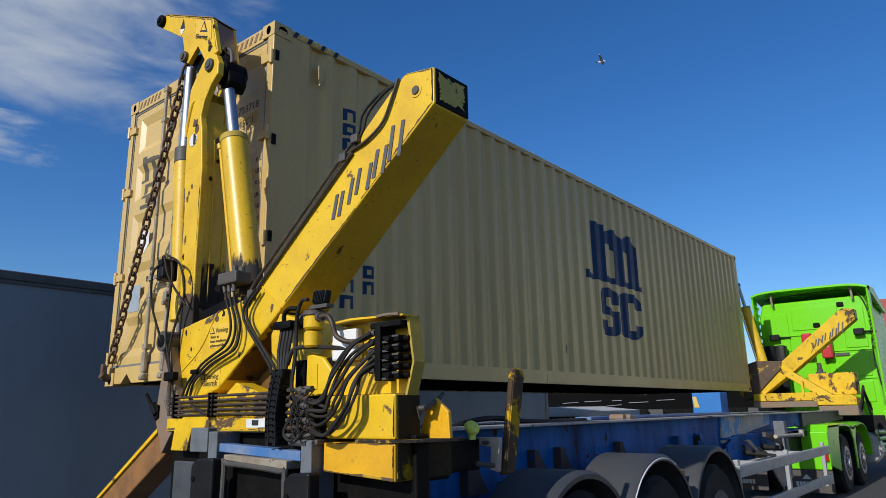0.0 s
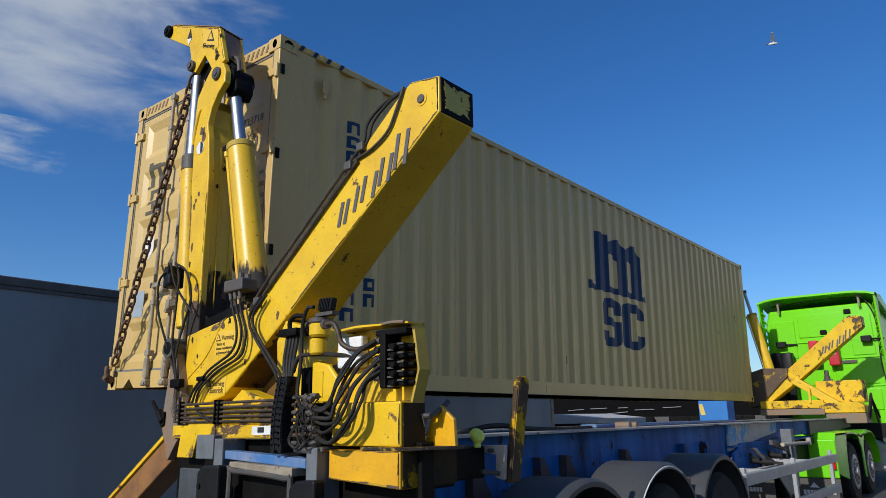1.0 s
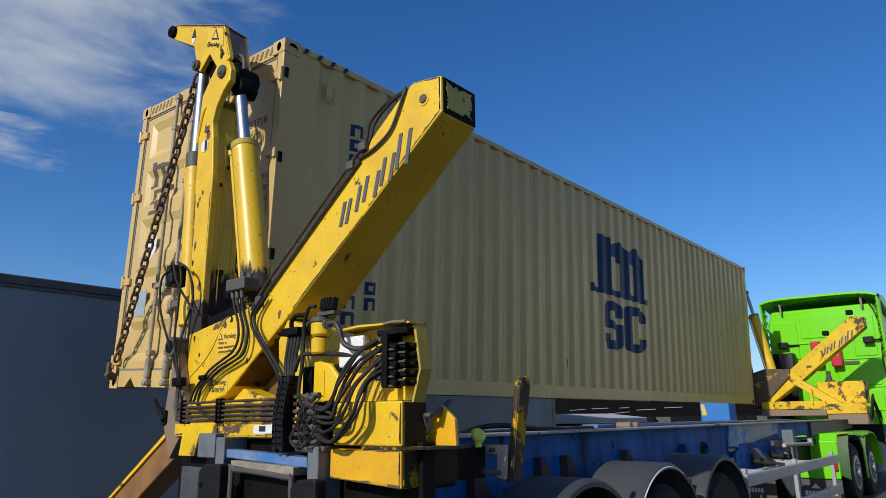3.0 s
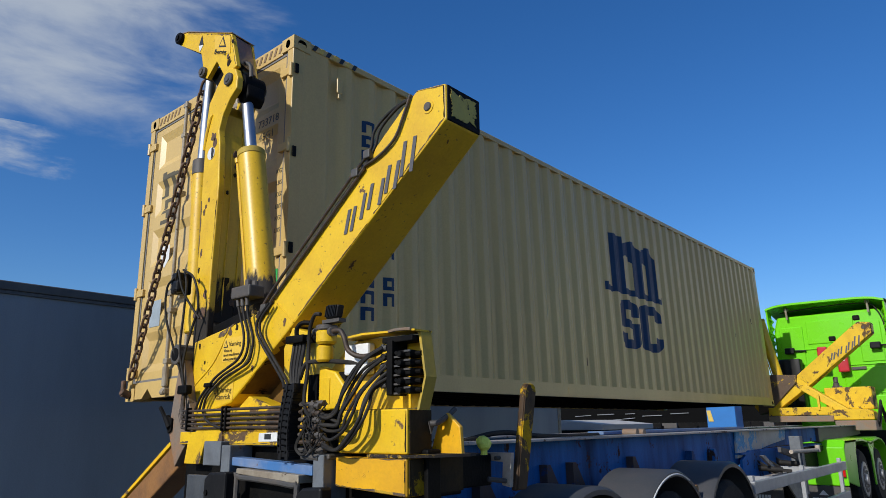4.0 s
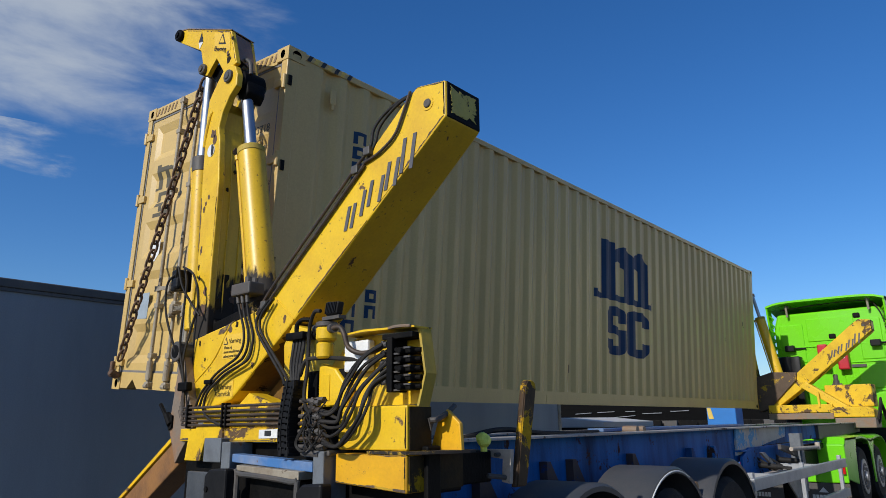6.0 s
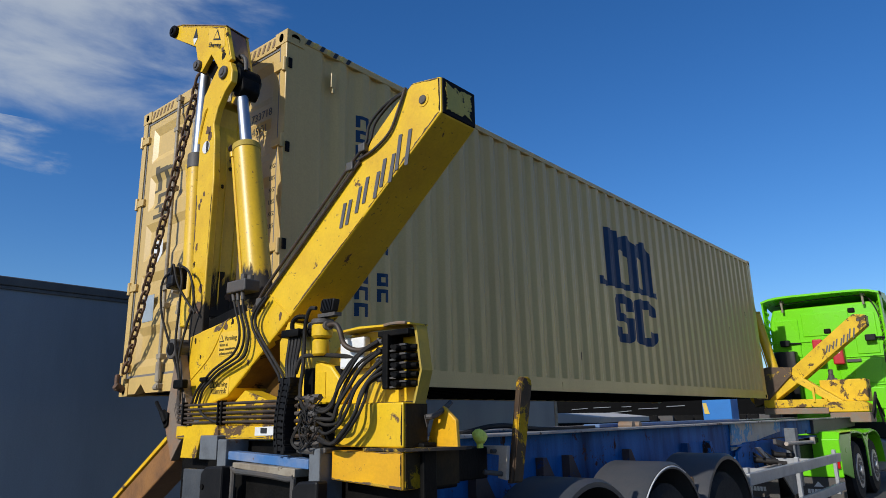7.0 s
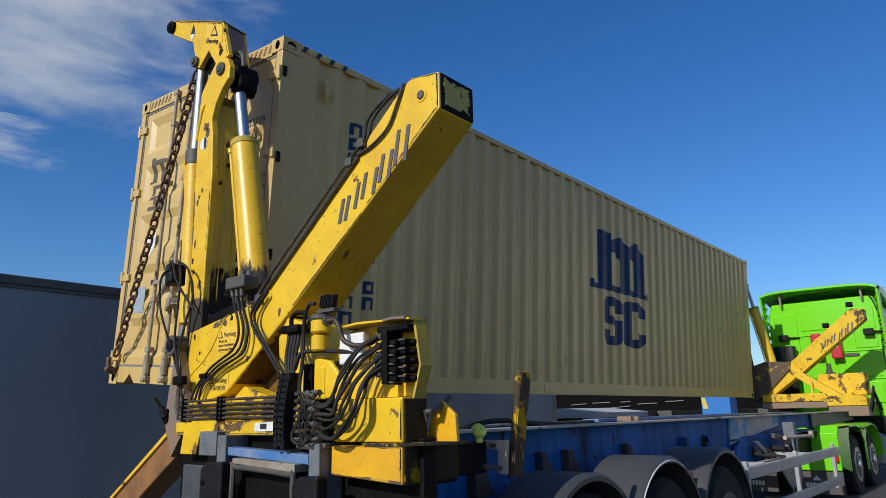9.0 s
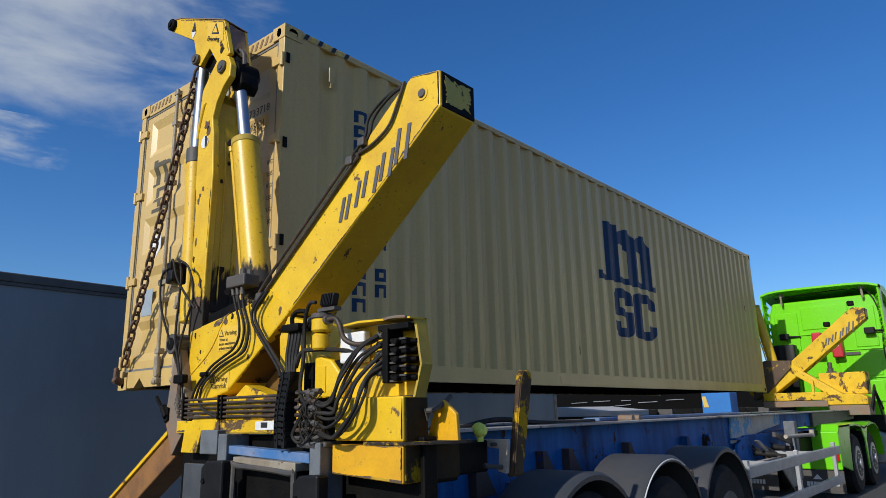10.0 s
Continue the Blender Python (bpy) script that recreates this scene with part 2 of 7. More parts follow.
FAR_GREEN = material("far_scrub", (0.05, 0.075, 0.03), 0.95, scale=0.2, amount=0.6, bump=0.5, bump_scale=2)
FEATHER = material("white_feathers", (0.70, 0.70, 0.68), 0.7, bump=0.05)
FEATHER_G = material("grey_feathers", (0.55, 0.55, 0.56), 0.7, bump=0.05)


# ---- mesh helpers ----
def thing(name, at, label, category, group="", kind=""):
    ob = new(name)
    ob.location = at
    return tagged(ob, label, category, group, kind)


def origin(ob):
    o = Vector((0, 0, 0))
    while ob is not None:
        o += ob.location
        ob = ob.parent
    return o


def part(name, bm, mat, parent=None, label="", smooth=False):
    me = bpy.data.meshes.new(name)
    if parent is not None:
        bmesh.ops.translate(bm, verts=bm.verts, vec=-origin(parent))
    bmesh.ops.recalc_face_normals(bm, faces=bm.faces)
    if smooth:
        for f in bm.faces:
            f.smooth = True
        for e in bm.edges:
            if len(e.link_faces) == 2 and e.calc_face_angle(0) > 0.7:
                e.smooth = False
    bm.to_mesh(me)
    bm.free()
    for mm in (mat if isinstance(mat, (list, tuple)) else [mat]):
        me.materials.append(mm)
    ob = new(name, me)
    ob.parent = parent
    if label:
        ob["label"] = label
    return ob


def box(bm, x0, x1, y0, y1, z0, z1, bevel=0.0):
    vs = [bm.verts.new(p) for p in ((x0, y0, z0), (x1, y0, z0), (x1, y1, z0), (x0, y1, z0), (x0, y0, z1), (x1, y0, z1), (x1, y1, z1), (x0, y1, z1))]
    fs = [bm.faces.new([vs[i] for i in q]) for q in ((3, 2, 1, 0), (4, 5, 6, 7), (0, 1, 5, 4), (1, 2, 6, 5), (2, 3, 7, 6), (3, 0, 4, 7))]
    if bevel:
        bmesh.ops.bevel(bm, geom=list({e for f in fs for e in f.edges}), offset=bevel, segments=2, affect="EDGES", profile=0.5)
    return bm


def slab(bm, outline, a, b, axis="y", bevel=0.0):
    """A polygon pushed along an axis from a to b. The outline is in (x, z) for y, (y, z) for x, (x, y) for z."""
    def at(p, v):
        return {"y": (p[0], v, p[1]), "x": (v, p[0], p[1]), "z": (p[0], p[1], v)}[axis]
    lo = [bm.verts.new(at(p, a)) for p in outline]
    hi = [bm.verts.new(at(p, b)) for p in outline]
    k = len(outline)
    fs = [bm.faces.new(lo), bm.faces.new(hi[::-1])]
    fs += [bm.faces.new((lo[i], hi[i], hi[(i + 1) % k], lo[(i + 1) % k])) for i in range(k)]
    bmesh.ops.recalc_face_normals(bm, faces=fs)
    if bevel:
        bmesh.ops.bevel(bm, geom=list({e for f in fs for e in f.edges}), offset=bevel, segments=2, affect="EDGES", profile=0.5)
    return bm


def rod(bm, p0, p1, r0, r1=None, seg=20, bevel=0.0):
    """A round bar from p0 to p1."""
    p0, p1 = Vector(p0), Vector(p1)
    r1 = r0 if r1 is None else r1
    q = (p1 - p0).to_track_quat("Z", "Y")
    rings = []
    steps = [(p0, r0), (p1, r1)]
    if bevel:
        d = (p1 - p0).normalized() * bevel
        steps = [(p0, r0 - bevel), (p0 + d, r0), (p1 - d, r1), (p1, r1 - bevel)]
    for p, r in steps:
        rings.append([bm.verts.new(p + q @ Vector((r * math.cos(2 * math.pi * i / seg), r * math.sin(2 * math.pi * i / seg), 0))) for i in range(seg)])
    for a, b in zip(rings, rings[1:]):
        for i in range(seg):
            bm.faces.new((a[i], a[(i + 1) % seg], b[(i + 1) % seg], b[i]))
    bm.faces.new(rings[0][::-1])
    bm.faces.new(rings[-1])
    return bm


def hose(bm, points, r, seg=8, steps=7):
    """A bent tube through a few points (Catmull-Rom)."""
    P = [Vector(p) for p in points]
    P = [P[0] * 2 - P[1]] + P + [P[-1] * 2 - P[-2]]
    line = []
    for i in range(1, len(P) - 2):
        for s in range(steps):
            u = s / steps
            a, b, c, d = P[i - 1], P[i], P[i + 1], P[i + 2]
            line.append(0.5 * (2 * b + (c - a) * u + (2 * a - 5 * b + 4 * c - d) * u * u + (3 * b - a - 3 * c + d) * u ** 3))
    line.append(P[-2])
    up = Vector((0.31, 0.22, 0.92)).normalized()
    last = None
    for i, p in enumerate(line):
        way = (line[min(i + 1, len(line) - 1)] - line[max(i - 1, 0)]).normalized()
        side = way.cross(up)
        if side.length < 0.05:
            side = way.cross(Vector((1, 0, 0)))
        side.normalize()
        up = side.cross(way).normalized()
        ring = [bm.verts.new(p + r * (math.cos(2 * math.pi * k / seg) * side + math.sin(2 * math.pi * k / seg) * up)) for k in range(seg)]
        if last:
            for k in range(seg):
                bm.faces.new((last[k], last[(k + 1) % seg], ring[(k + 1) % seg], ring[k]))
        else:
            bm.faces.new(ring[::-1])
        last = ring
    bm.faces.new(last)
    return bm


def B():
    return bmesh.new()


def words(text, size, at, rot, mat, parent, name="lettering", depth=0.001):
    """Built-in font, turned into a mesh under its thing."""
    cu = bpy.data.curves.new(name, "FONT")
    cu.body, cu.size, cu.extrude, cu.resolution_u = text, size, depth, 2
    tmp = bpy.data.objects.new("tmp", cu)
    scene.collection.objects.link(tmp)
    bpy.context.view_layer.update()
    me = bpy.data.meshes.new_from_object(tmp.evaluated_get(bpy.context.evaluated_depsgraph_get()))
    bpy.data.objects.remove(tmp)
    bpy.data.curves.remove(cu)
    me.transform(pose(0, 0, 0, *rot))
    me.transform(Matrix.Translation(Vector(at) - origin(parent)))
    me.materials.clear()
    me.materials.append(mat)
    ob = new(name, me)
    ob.parent = parent
    return ob


# ---- ground and surroundings ----
bm = B()
slab(bm, [(-900, -600), (900, -600), (900, 900), (-900, 900)], -0.3, 0.0, "z")
tagged(part("ground", bm, ASPHALT), "dark grey worn asphalt yard", "ground", kind="structure")


# unseen wall, added to bounce warm sunlight onto the container's side
BOUNCE_CREAM = material("bounce_cream", (0.78, 0.71, 0.58), 0.8, second=(0.60, 0.54, 0.44), scale=0.4, amount=0.6, bump=0.1, streak=True)
bm = B()
box(bm, 5.6, 46.0, 26.0, 26.4, 0.0, 9.0)
tagged(part("bounce_wall", bm, BOUNCE_CREAM), "unseen cream wall added to bounce light onto the container", "wall", kind="structure")


def far_scrub():
    bm = B()
    prev = None
    for i in range(60):
        x = -420 + 14 * i
        h = 7.5 + 3.0 * noise.noise((x * 0.02, 0.3, 0)) + 1.2 * noise.noise((x * 0.13, 2.0, 0))
        ring = [bm.verts.new((x, 420, -0.2)), bm.verts.new((x, 428, h * 0.7)), bm.verts.new((x, 440, h)), bm.verts.new((x, 470, -0.2))]
        if prev:
            for k in range(3):
                bm.faces.new((prev[k], prev[k + 1], ring[k + 1], ring[k]))
        prev = ring
    tagged(part("far_scrub", bm, FAR_GREEN), "low dark green scrub along the horizon", "scrub", kind="stuff")


far_scrub()


def cloud(name, eye, way, dist, w, h, scale, seed, edge, label):
    """A thin high sheet of broken cirrus, far away, facing the yard."""
    m = bpy.data.materials.new(name)
    m.use_nodes = True
    n, l = m.node_tree.nodes, m.node_tree.links
    n.clear()
    out = n.new("ShaderNodeOutputMaterial")
    tc = n.new("ShaderNodeTexCoord")
    mp = n.new("ShaderNodeMapping")
    mp.inputs["Scale"].default_value = (scale, scale * 2.9, 1)
    mp.inputs["Location"].default_value = (seed, seed * 0.7, seed)
    mp.inputs["Rotation"].default_value = (0, 0, radians(-7))
    l.new(tc.outputs["Object"], mp.inputs[0])
    nz = n.new("ShaderNodeTexNoise")
    nz.inputs["Scale"].default_value = 1.0
    nz.inputs["Detail"].default_value = 8
    nz.inputs["Roughness"].default_value = 0.58
    nz.inputs["Distortion"].default_value = 0.25
    l.new(mp.outputs[0], nz.inputs["Vector"])
    sep = n.new("ShaderNodeSeparateXYZ")
    l.new(tc.outputs["Object"], sep.inputs[0])
    gx = n.new("ShaderNodeMapRange")
    gx.interpolation_type = "SMOOTHSTEP"
    gx.inputs["From Min"].default_value, gx.inputs["From Max"].default_value = w * 0.5, -w * 0.18
    l.new(sep.outputs["X"], gx.inputs["Value"])
    gy = n.new("ShaderNodeMapRange")
    gy.interpolation_type = "SMOOTHSTEP"
    gy.inputs["From Min"].default_value, gy.inputs["From Max"].default_value = -h * 0.36, -h * 0.17
    l.new(sep.outputs["Y"], gy.inputs["Value"])
    mul = n.new("ShaderNodeMath")
    mul.operation = "MULTIPLY"
    l.new(gx.outputs[0], mul.inputs[0])
    l.new(gy.outputs[0], mul.inputs[1])
    ad = n.new("ShaderNodeMath")
    ad.operation = "MULTIPLY_ADD"
    ad.inputs[1].default_value = 0.42
    l.new(mul.outputs[0], ad.inputs[0])
    l.new(nz.outputs["Fac"], ad.inputs[2])
    ramp = n.new("ShaderNodeMapRange")
    ramp.interpolation_type = "SMOOTHSTEP"
    ramp.inputs["From Min"].default_value, ramp.inputs["From Max"].default_value = edge, edge + 0.46
    ramp.inputs["To Max"].default_value = 0.80
    l.new(ad.outputs[0], ramp.inputs["Value"])
    em = n.new("ShaderNodeEmission")
    em.inputs["Color"].default_value = (0.72, 0.80, 0.90, 1)
    em.inputs["Strength"].default_value = 0.66
    tr = n.new("ShaderNodeBsdfTransparent")
    mx = n.new("ShaderNodeMixShader")
    l.new(ramp.outputs[0], mx.inputs[0])
    l.new(tr.outputs[0], mx.inputs[1])
    l.new(em.outputs[0], mx.inputs[2])
    l.new(mx.outputs[0], out.inputs["Surface"])
    bm = B()
    bmesh.ops.create_grid(bm, x_segments=4, y_segments=4, size=0.5)
    bmesh.ops.scale(bm, vec=(w, h, 1), verts=bm.verts)
    ob = part(name, bm, m)
    eye, way = Vector(eye), Vector(way).normalized()
    ob.matrix_world = look(eye + way * dist, eye + way * dist * 2)
    ob.visible_shadow = False
    return tagged(ob, label, "cloud", kind="structure")
cloud("cloud", (5.466, -3.035, 1.5), (-0.848, 0.292, 0.478), 1500, 1250, 640, 0.0030, 5.3, 0.60, "thin white streaky cirrus cloud in a blue sky")
cloud("cloud_wisp", (5.466, -3.035, 1.5), (-0.905, 0.276, 0.330), 1520, 300, 130, 0.0090, 7.7, 0.70, "small faint wisp of white cloud")


# ---- shipping container ----
Z0, CW, CL, CH = 1.795, 1.219, 12.192, 2.896
ZT = Z0 + CH
container = thing("shipping_container", (0, 0, Z0), "tan high-cube steel shipping container hanging from two crane chains", "container")
PITCH, FIRST = 0.278, 0.30


def fold_x(y):
    if y < FIRST or y > CL - 0.16:
        return 1.210
    u = (y - FIRST) % PITCH
    if u < 0.072:
        return 1.210
    if u < 0.140:
        return 1.210 - 0.036 * (u - 0.072) / 0.068
    if u < 0.210:
        return 1.174
    return 1.174 + 0.036 * (u - 0.210) / 0.068


def side_x(y):
    """The corrugated side's outer face, with rounded bends."""
    return sum(fold_x(y + 0.010 * k / 3) for k in range(-3, 4)) / 7


def folds(y0, y1):
    ys = [y0, y1]
    k = 0
    while FIRST + k * PITCH < CL - 0.16:
        for d in [e + g for e in (0, 0.072, 0.140, 0.210) for g in (-0.010, -0.0067, -0.0033, 0, 0.0033, 0.0067, 0.010)]:
            y = FIRST + k * PITCH + d
            if y0 < y < y1:
                ys.append(y)
        k += 1
    return sorted(set(ys))


def corrugated(sign):
    bm = B()
    ys = folds(0.06, CL - 0.06)
    cols = []
    for y in ys:
        x = sign * side_x(y)
        cols.append([bm.verts.new((x, y, z)) for z in (Z0 + 0.15, ZT - 0.05)] + [bm.verts.new((x - sign * 0.004, y, z)) for z in (Z0 + 0.15, ZT - 0.05)])
    for a, b in zip(cols, cols[1:]):
        bm.faces.new((a[0], b[0], b[1], a[1]))
        bm.faces.new((a[2], a[3], b[3], b[2]))
    return bm


part("side_panel", corrugated(1), TAN, container, "corrugated tan steel side")
part("side_panel", corrugated(-1), TAN, container)


def oval_face(bm, c, u, v, n, hu, hv, a, b, depth):
    """A rectangular face with an oval hole sunk into it."""
    c, u, v, n = Vector(c), Vector(u), Vector(v), Vector(n)
    k = 20
    ring, deep, rim = [], [], []
    for i in range(k):
        t = 2 * math.pi * (i + 0.5) / k
        cs, sn = math.cos(t), math.sin(t)
        s = min(hu / max(abs(cs), 1e-6), hv / max(abs(sn), 1e-6))
        rim.append(bm.verts.new(c + u * cs * s + v * sn * s))
        ring.append(bm.verts.new(c + u * cs * a + v * sn * b))
        deep.append(bm.verts.new(c + u * cs * a + v * sn * b - n * depth))
    for i in range(k):
        j = (i + 1) % k
        bm.faces.new((rim[i], rim[j], ring[j], ring[i]))
        # inside of the hole takes the black second material, shade as colour
        bm.faces.new((ring[i], ring[j], deep[j], deep[i])).material_index = 1
    bm.faces.new(deep[::-1]).material_index = 1
    for q in range(4):
        t = math.pi / 4 + q * math.pi / 2
        corner = c + u * hu * (1 if math.cos(t) > 0 else -1) + v * hv * (1 if math.sin(t) > 0 else -1)
        cv = bm.verts.new(corner)
        i = int((q * k / 4 + k / 8 - 0.5)) % k
        best = sorted(range(k), key=lambda m: (rim[m].co - corner).length)[:2]
        bm.faces.new((rim[best[0]], cv, rim[best[1]]))


def casting(sx, sy, sz):
    """A corner casting: heavy block with a lifting hole in each outer face."""
    bm = B()
    ex, ey, ez = 0.162, 0.178, 0.118
    cx, cy = sx * (CW - ex / 2), (ey / 2 if sy < 0 else CL - ey / 2)
    cz = (ZT - ez / 2) if sz > 0 else (Z0 + ez / 2)
    X, Y, Z = Vector((1, 0, 0)), Vector((0, 1, 0)), Vector((0, 0, 1))
    c = Vector((cx, cy, cz))
    oval_face(bm, c + X * sx * ex / 2, Y, Z, X * sx, ey / 2, ez / 2, 0.045, 0.036, 0.05)
    oval_face(bm, c + Y * sy * ey / 2, X, Z, Y * sy, ex / 2, ez / 2, 0.030, 0.040, 0.05)
    oval_face(bm, c + Z * sz * ez / 2, X, Y, Z * sz, ex / 2, ey / 2, 0.032, 0.06, 0.05)
    for s, d, h1, h2, A1, A2 in ((-sx, X, ey, ez, Y, Z), (-sy, Y, ex, ez, X, Z), (-sz, Z, ex, ey, X, Y)):
        half = {0: ex, 1: ey, 2: ez}[[abs(v) for v in d].index(1.0)] / 2
        p = c + d * s * half
        bm.faces.new([bm.verts.new(p + A1 * h1 / 2 * i + A2 * h2 / 2 * j) for i, j in ((-1, -1), (1, -1), (1, 1), (-1, 1))])
    bmesh.ops.remove_doubles(bm, verts=bm.verts, dist=0.0005)
    part("corner_casting", bm, [TAN, BLACK_IRON], container)


for sx in (-1, 1):
    for sy in (-1, 1):
        for sz in (-1, 1):
            casting(sx, sy, sz)

for sx in (-1, 1):
    # rear and front posts, top and bottom side rails
    bm = B()
    slab(bm, [(sx * 1.212, 0.004), (sx * 1.212, 0.12), (sx * 1.165, 0.12), (sx * 1.165, 0.06), (sx * 1.13, 0.06), (sx * 1.13, 0.004)], Z0 + 0.117, ZT - 0.117, "z", 0.006)
    part("corner_post", bm, TAN, container)
    bm = B()
    slab(bm, [(sx * 1.214, CL - 0.004), (sx * 1.214, CL - 0.15), (sx * 1.17, CL - 0.15), (sx * 1.17, CL - 0.05), (sx * 1.08, CL - 0.05), (sx * 1.08, CL - 0.004)], Z0 + 0.117, ZT - 0.117, "z", 0.006)
    part("corner_post", bm, TAN, container)
    bm = B()
    box(bm, *sorted((sx * 1.155, sx * 1.216)), 0.177, CL - 0.177, ZT - 0.066, ZT - 0.006, 0.006)
    part("top_rail", bm, TAN, container)
    bm = B()
    slab(bm, [(sx * 1.217, Z0 + 0.012), (sx * 1.217, Z0 + 0.162), (sx * 1.165, Z0 + 0.162), (sx * 1.165, Z0 + 0.150), (sx * 1.205, Z0 + 0.150),
              (sx * 1.205, Z0 + 0.024), (sx * 1.165, Z0 + 0.024), (sx * 1.165, Z0 + 0.012)], 0.177, CL - 0.177, "y")
    part("bottom_rail", bm, TAN, container)
    bm = B()
    box(bm, *sorted((sx * 1.217, sx * 1.221)), 4.05, 9.4, Z0 + 0.03, Z0 + 0.118)
    part("rail_doubler", bm, TAN, container)

bm = B()
for i in range(41):
    y0 = 0.12 + i * 0.292
    slab(bm, [(y0, ZT - 0.03), (y0 + 0.09, ZT - 0.03), (y0 + 0.13, ZT - 0.012), (y0 + 0.252, ZT - 0.012), (y0 + 0.292, ZT - 0.03), (y0 + 0.292, ZT - 0.034), (y0, ZT - 0.034)], -1.155, 1.155, "x")
part("roof_panel", bm, TAN, container)
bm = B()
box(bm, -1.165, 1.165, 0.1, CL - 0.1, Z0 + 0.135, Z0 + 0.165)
part("floor_panel", bm, SHADE_BLACK, container, "plank floor underside with its shade painted near-black")
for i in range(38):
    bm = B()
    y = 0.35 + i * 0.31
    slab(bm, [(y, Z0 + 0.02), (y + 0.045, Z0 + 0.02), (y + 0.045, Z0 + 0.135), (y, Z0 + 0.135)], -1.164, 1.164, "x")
    part("cross_member", bm, SHADE_BLACK, container)
bm = B()
for i in range(8):
    x0 = -1.08 + i * 0.27
    slab(bm, [(x0, CL - 0.02), (x0 + 0.08, CL - 0.02), (x0 + 0.125, CL - 0.06), (x0 + 0.215, CL - 0.06), (x0 + 0.27, CL - 0.02), (x0 + 0.27, CL - 0.064), (x0, CL - 0.064)], Z0 + 0.14, ZT - 0.1, "z")
part("front_wall", bm, TAN, container)
# rear header and sill
bm = B()
box(bm, -1.058, 1.058, 0.006, 0.09, ZT - 0.13, ZT - 0.006, 0.005)
part("door_header", bm, TAN, container)
bm = B()
slab(bm, [(-1.056, Z0 + 0.165), (1.056, Z0 + 0.165), (1.056, Z0 + 0.015), (-0.72, Z0 + 0.015), (-0.82, Z0 + 0.10), (-0.92, Z0 + 0.015), (-1.056, Z0 + 0.015)], 0.008, 0.08, "y")
part("door_sill", bm, TAN, container)
for i in range(18):
    for s in (-1, 1):
        if i > 5:
            continue
        bm = B()
        x = s * 1.02 - s * 0.072 * i
        slab(bm, [(x - 0.017, ZT - 0.10), (x + 0.013, ZT - 0.10), (x + 0.043, ZT - 0.03), (x + 0.013, ZT - 0.03)], 0.002, 0.0055, "y")
        part("header_stripe", bm, TAN_STRIPE, container)
for s in (-1, 1):
    for i in range(7):
        bm = B()
        y = 0.19 + 0.075 * i
        slab(bm, [(y, ZT - 0.062), (y + 0.04, ZT - 0.062), (y + 0.07, ZT - 0.008), (y + 0.03, ZT - 0.008)], *sorted((s * 1.2165, s * 1.2195)), "x")
        part("hazard_stripe", bm, HAZARD_BLACK if i % 2 == 0 else HAZARD_YELLOW, container)


def door_leaf(x0, x1):
    bm = B()
    zb, zt, y0, y1 = Z0 + 0.185, ZT - 0.15, 0.022, 0.056
    xa, xb = x0 + 0.10, x1 - 0.09
    n = 5
    pitch = (zt - zb) / n

    def quad(*pts):
        bm.faces.new([bm.verts.new(p) for p in pts])
    quad((x0, y0, zb), (xa, y0, zb), (xa, y0, zt), (x0, y0, zt))
    quad((xb, y0, zb), (x1, y0, zb), (x1, y0, zt), (xb, y0, zt))
    for i in range(n):
        a, b = zb + i * pitch + 0.07, zb + (i + 1) * pitch - 0.07
        quad((xa, y0, zb + i * pitch), (xb, y0, zb + i * pitch), (xb, y0, a), (xa, y0, a))
        quad((xa, y0, b), (xb, y0, b), (xb, y0, zb + (i + 1) * pitch), (xa, y0, zb + (i + 1) * pitch))
        ia, ib, ja, jb = a + 0.075, b - 0.075, xa + 0.05, xb - 0.05
        quad((xa, y0, a), (xb, y0, a), (jb, y1, ia), (ja, y1, ia))
        quad((xa, y0, b), (ja, y1, ib), (jb, y1, ib), (xb, y0, b))
        quad((xa, y0, a), (ja, y1, ia), (ja, y1, ib), (xa, y0, b))
        quad((xb, y0, a), (xb, y0, b), (jb, y1, ib), (jb, y1, ia))
        quad((ja, y1, ia), (jb, y1, ia), (jb, y1, ib), (ja, y1, ib))
    bmesh.ops.remove_doubles(bm, verts=bm.verts, dist=0.0005)
    leaf = part("door", bm, TAN, container, "tan pressed steel door with five recessed bands")
    for box_args in ((x0 - 0.02, x0, 0.016, 0.06, zb - 0.02, zt + 0.02), (x1, x1 + 0.018, 0.016, 0.06, zb - 0.02, zt + 0.02),
                     (x0, x1, 0.016, 0.06, zb - 0.02, zb), (x0, x1, 0.016, 0.06, zt, zt + 0.02)):
        g = B()
        box(g, *box_args)
        part("gasket", g, GASKET, leaf)
    return leaf


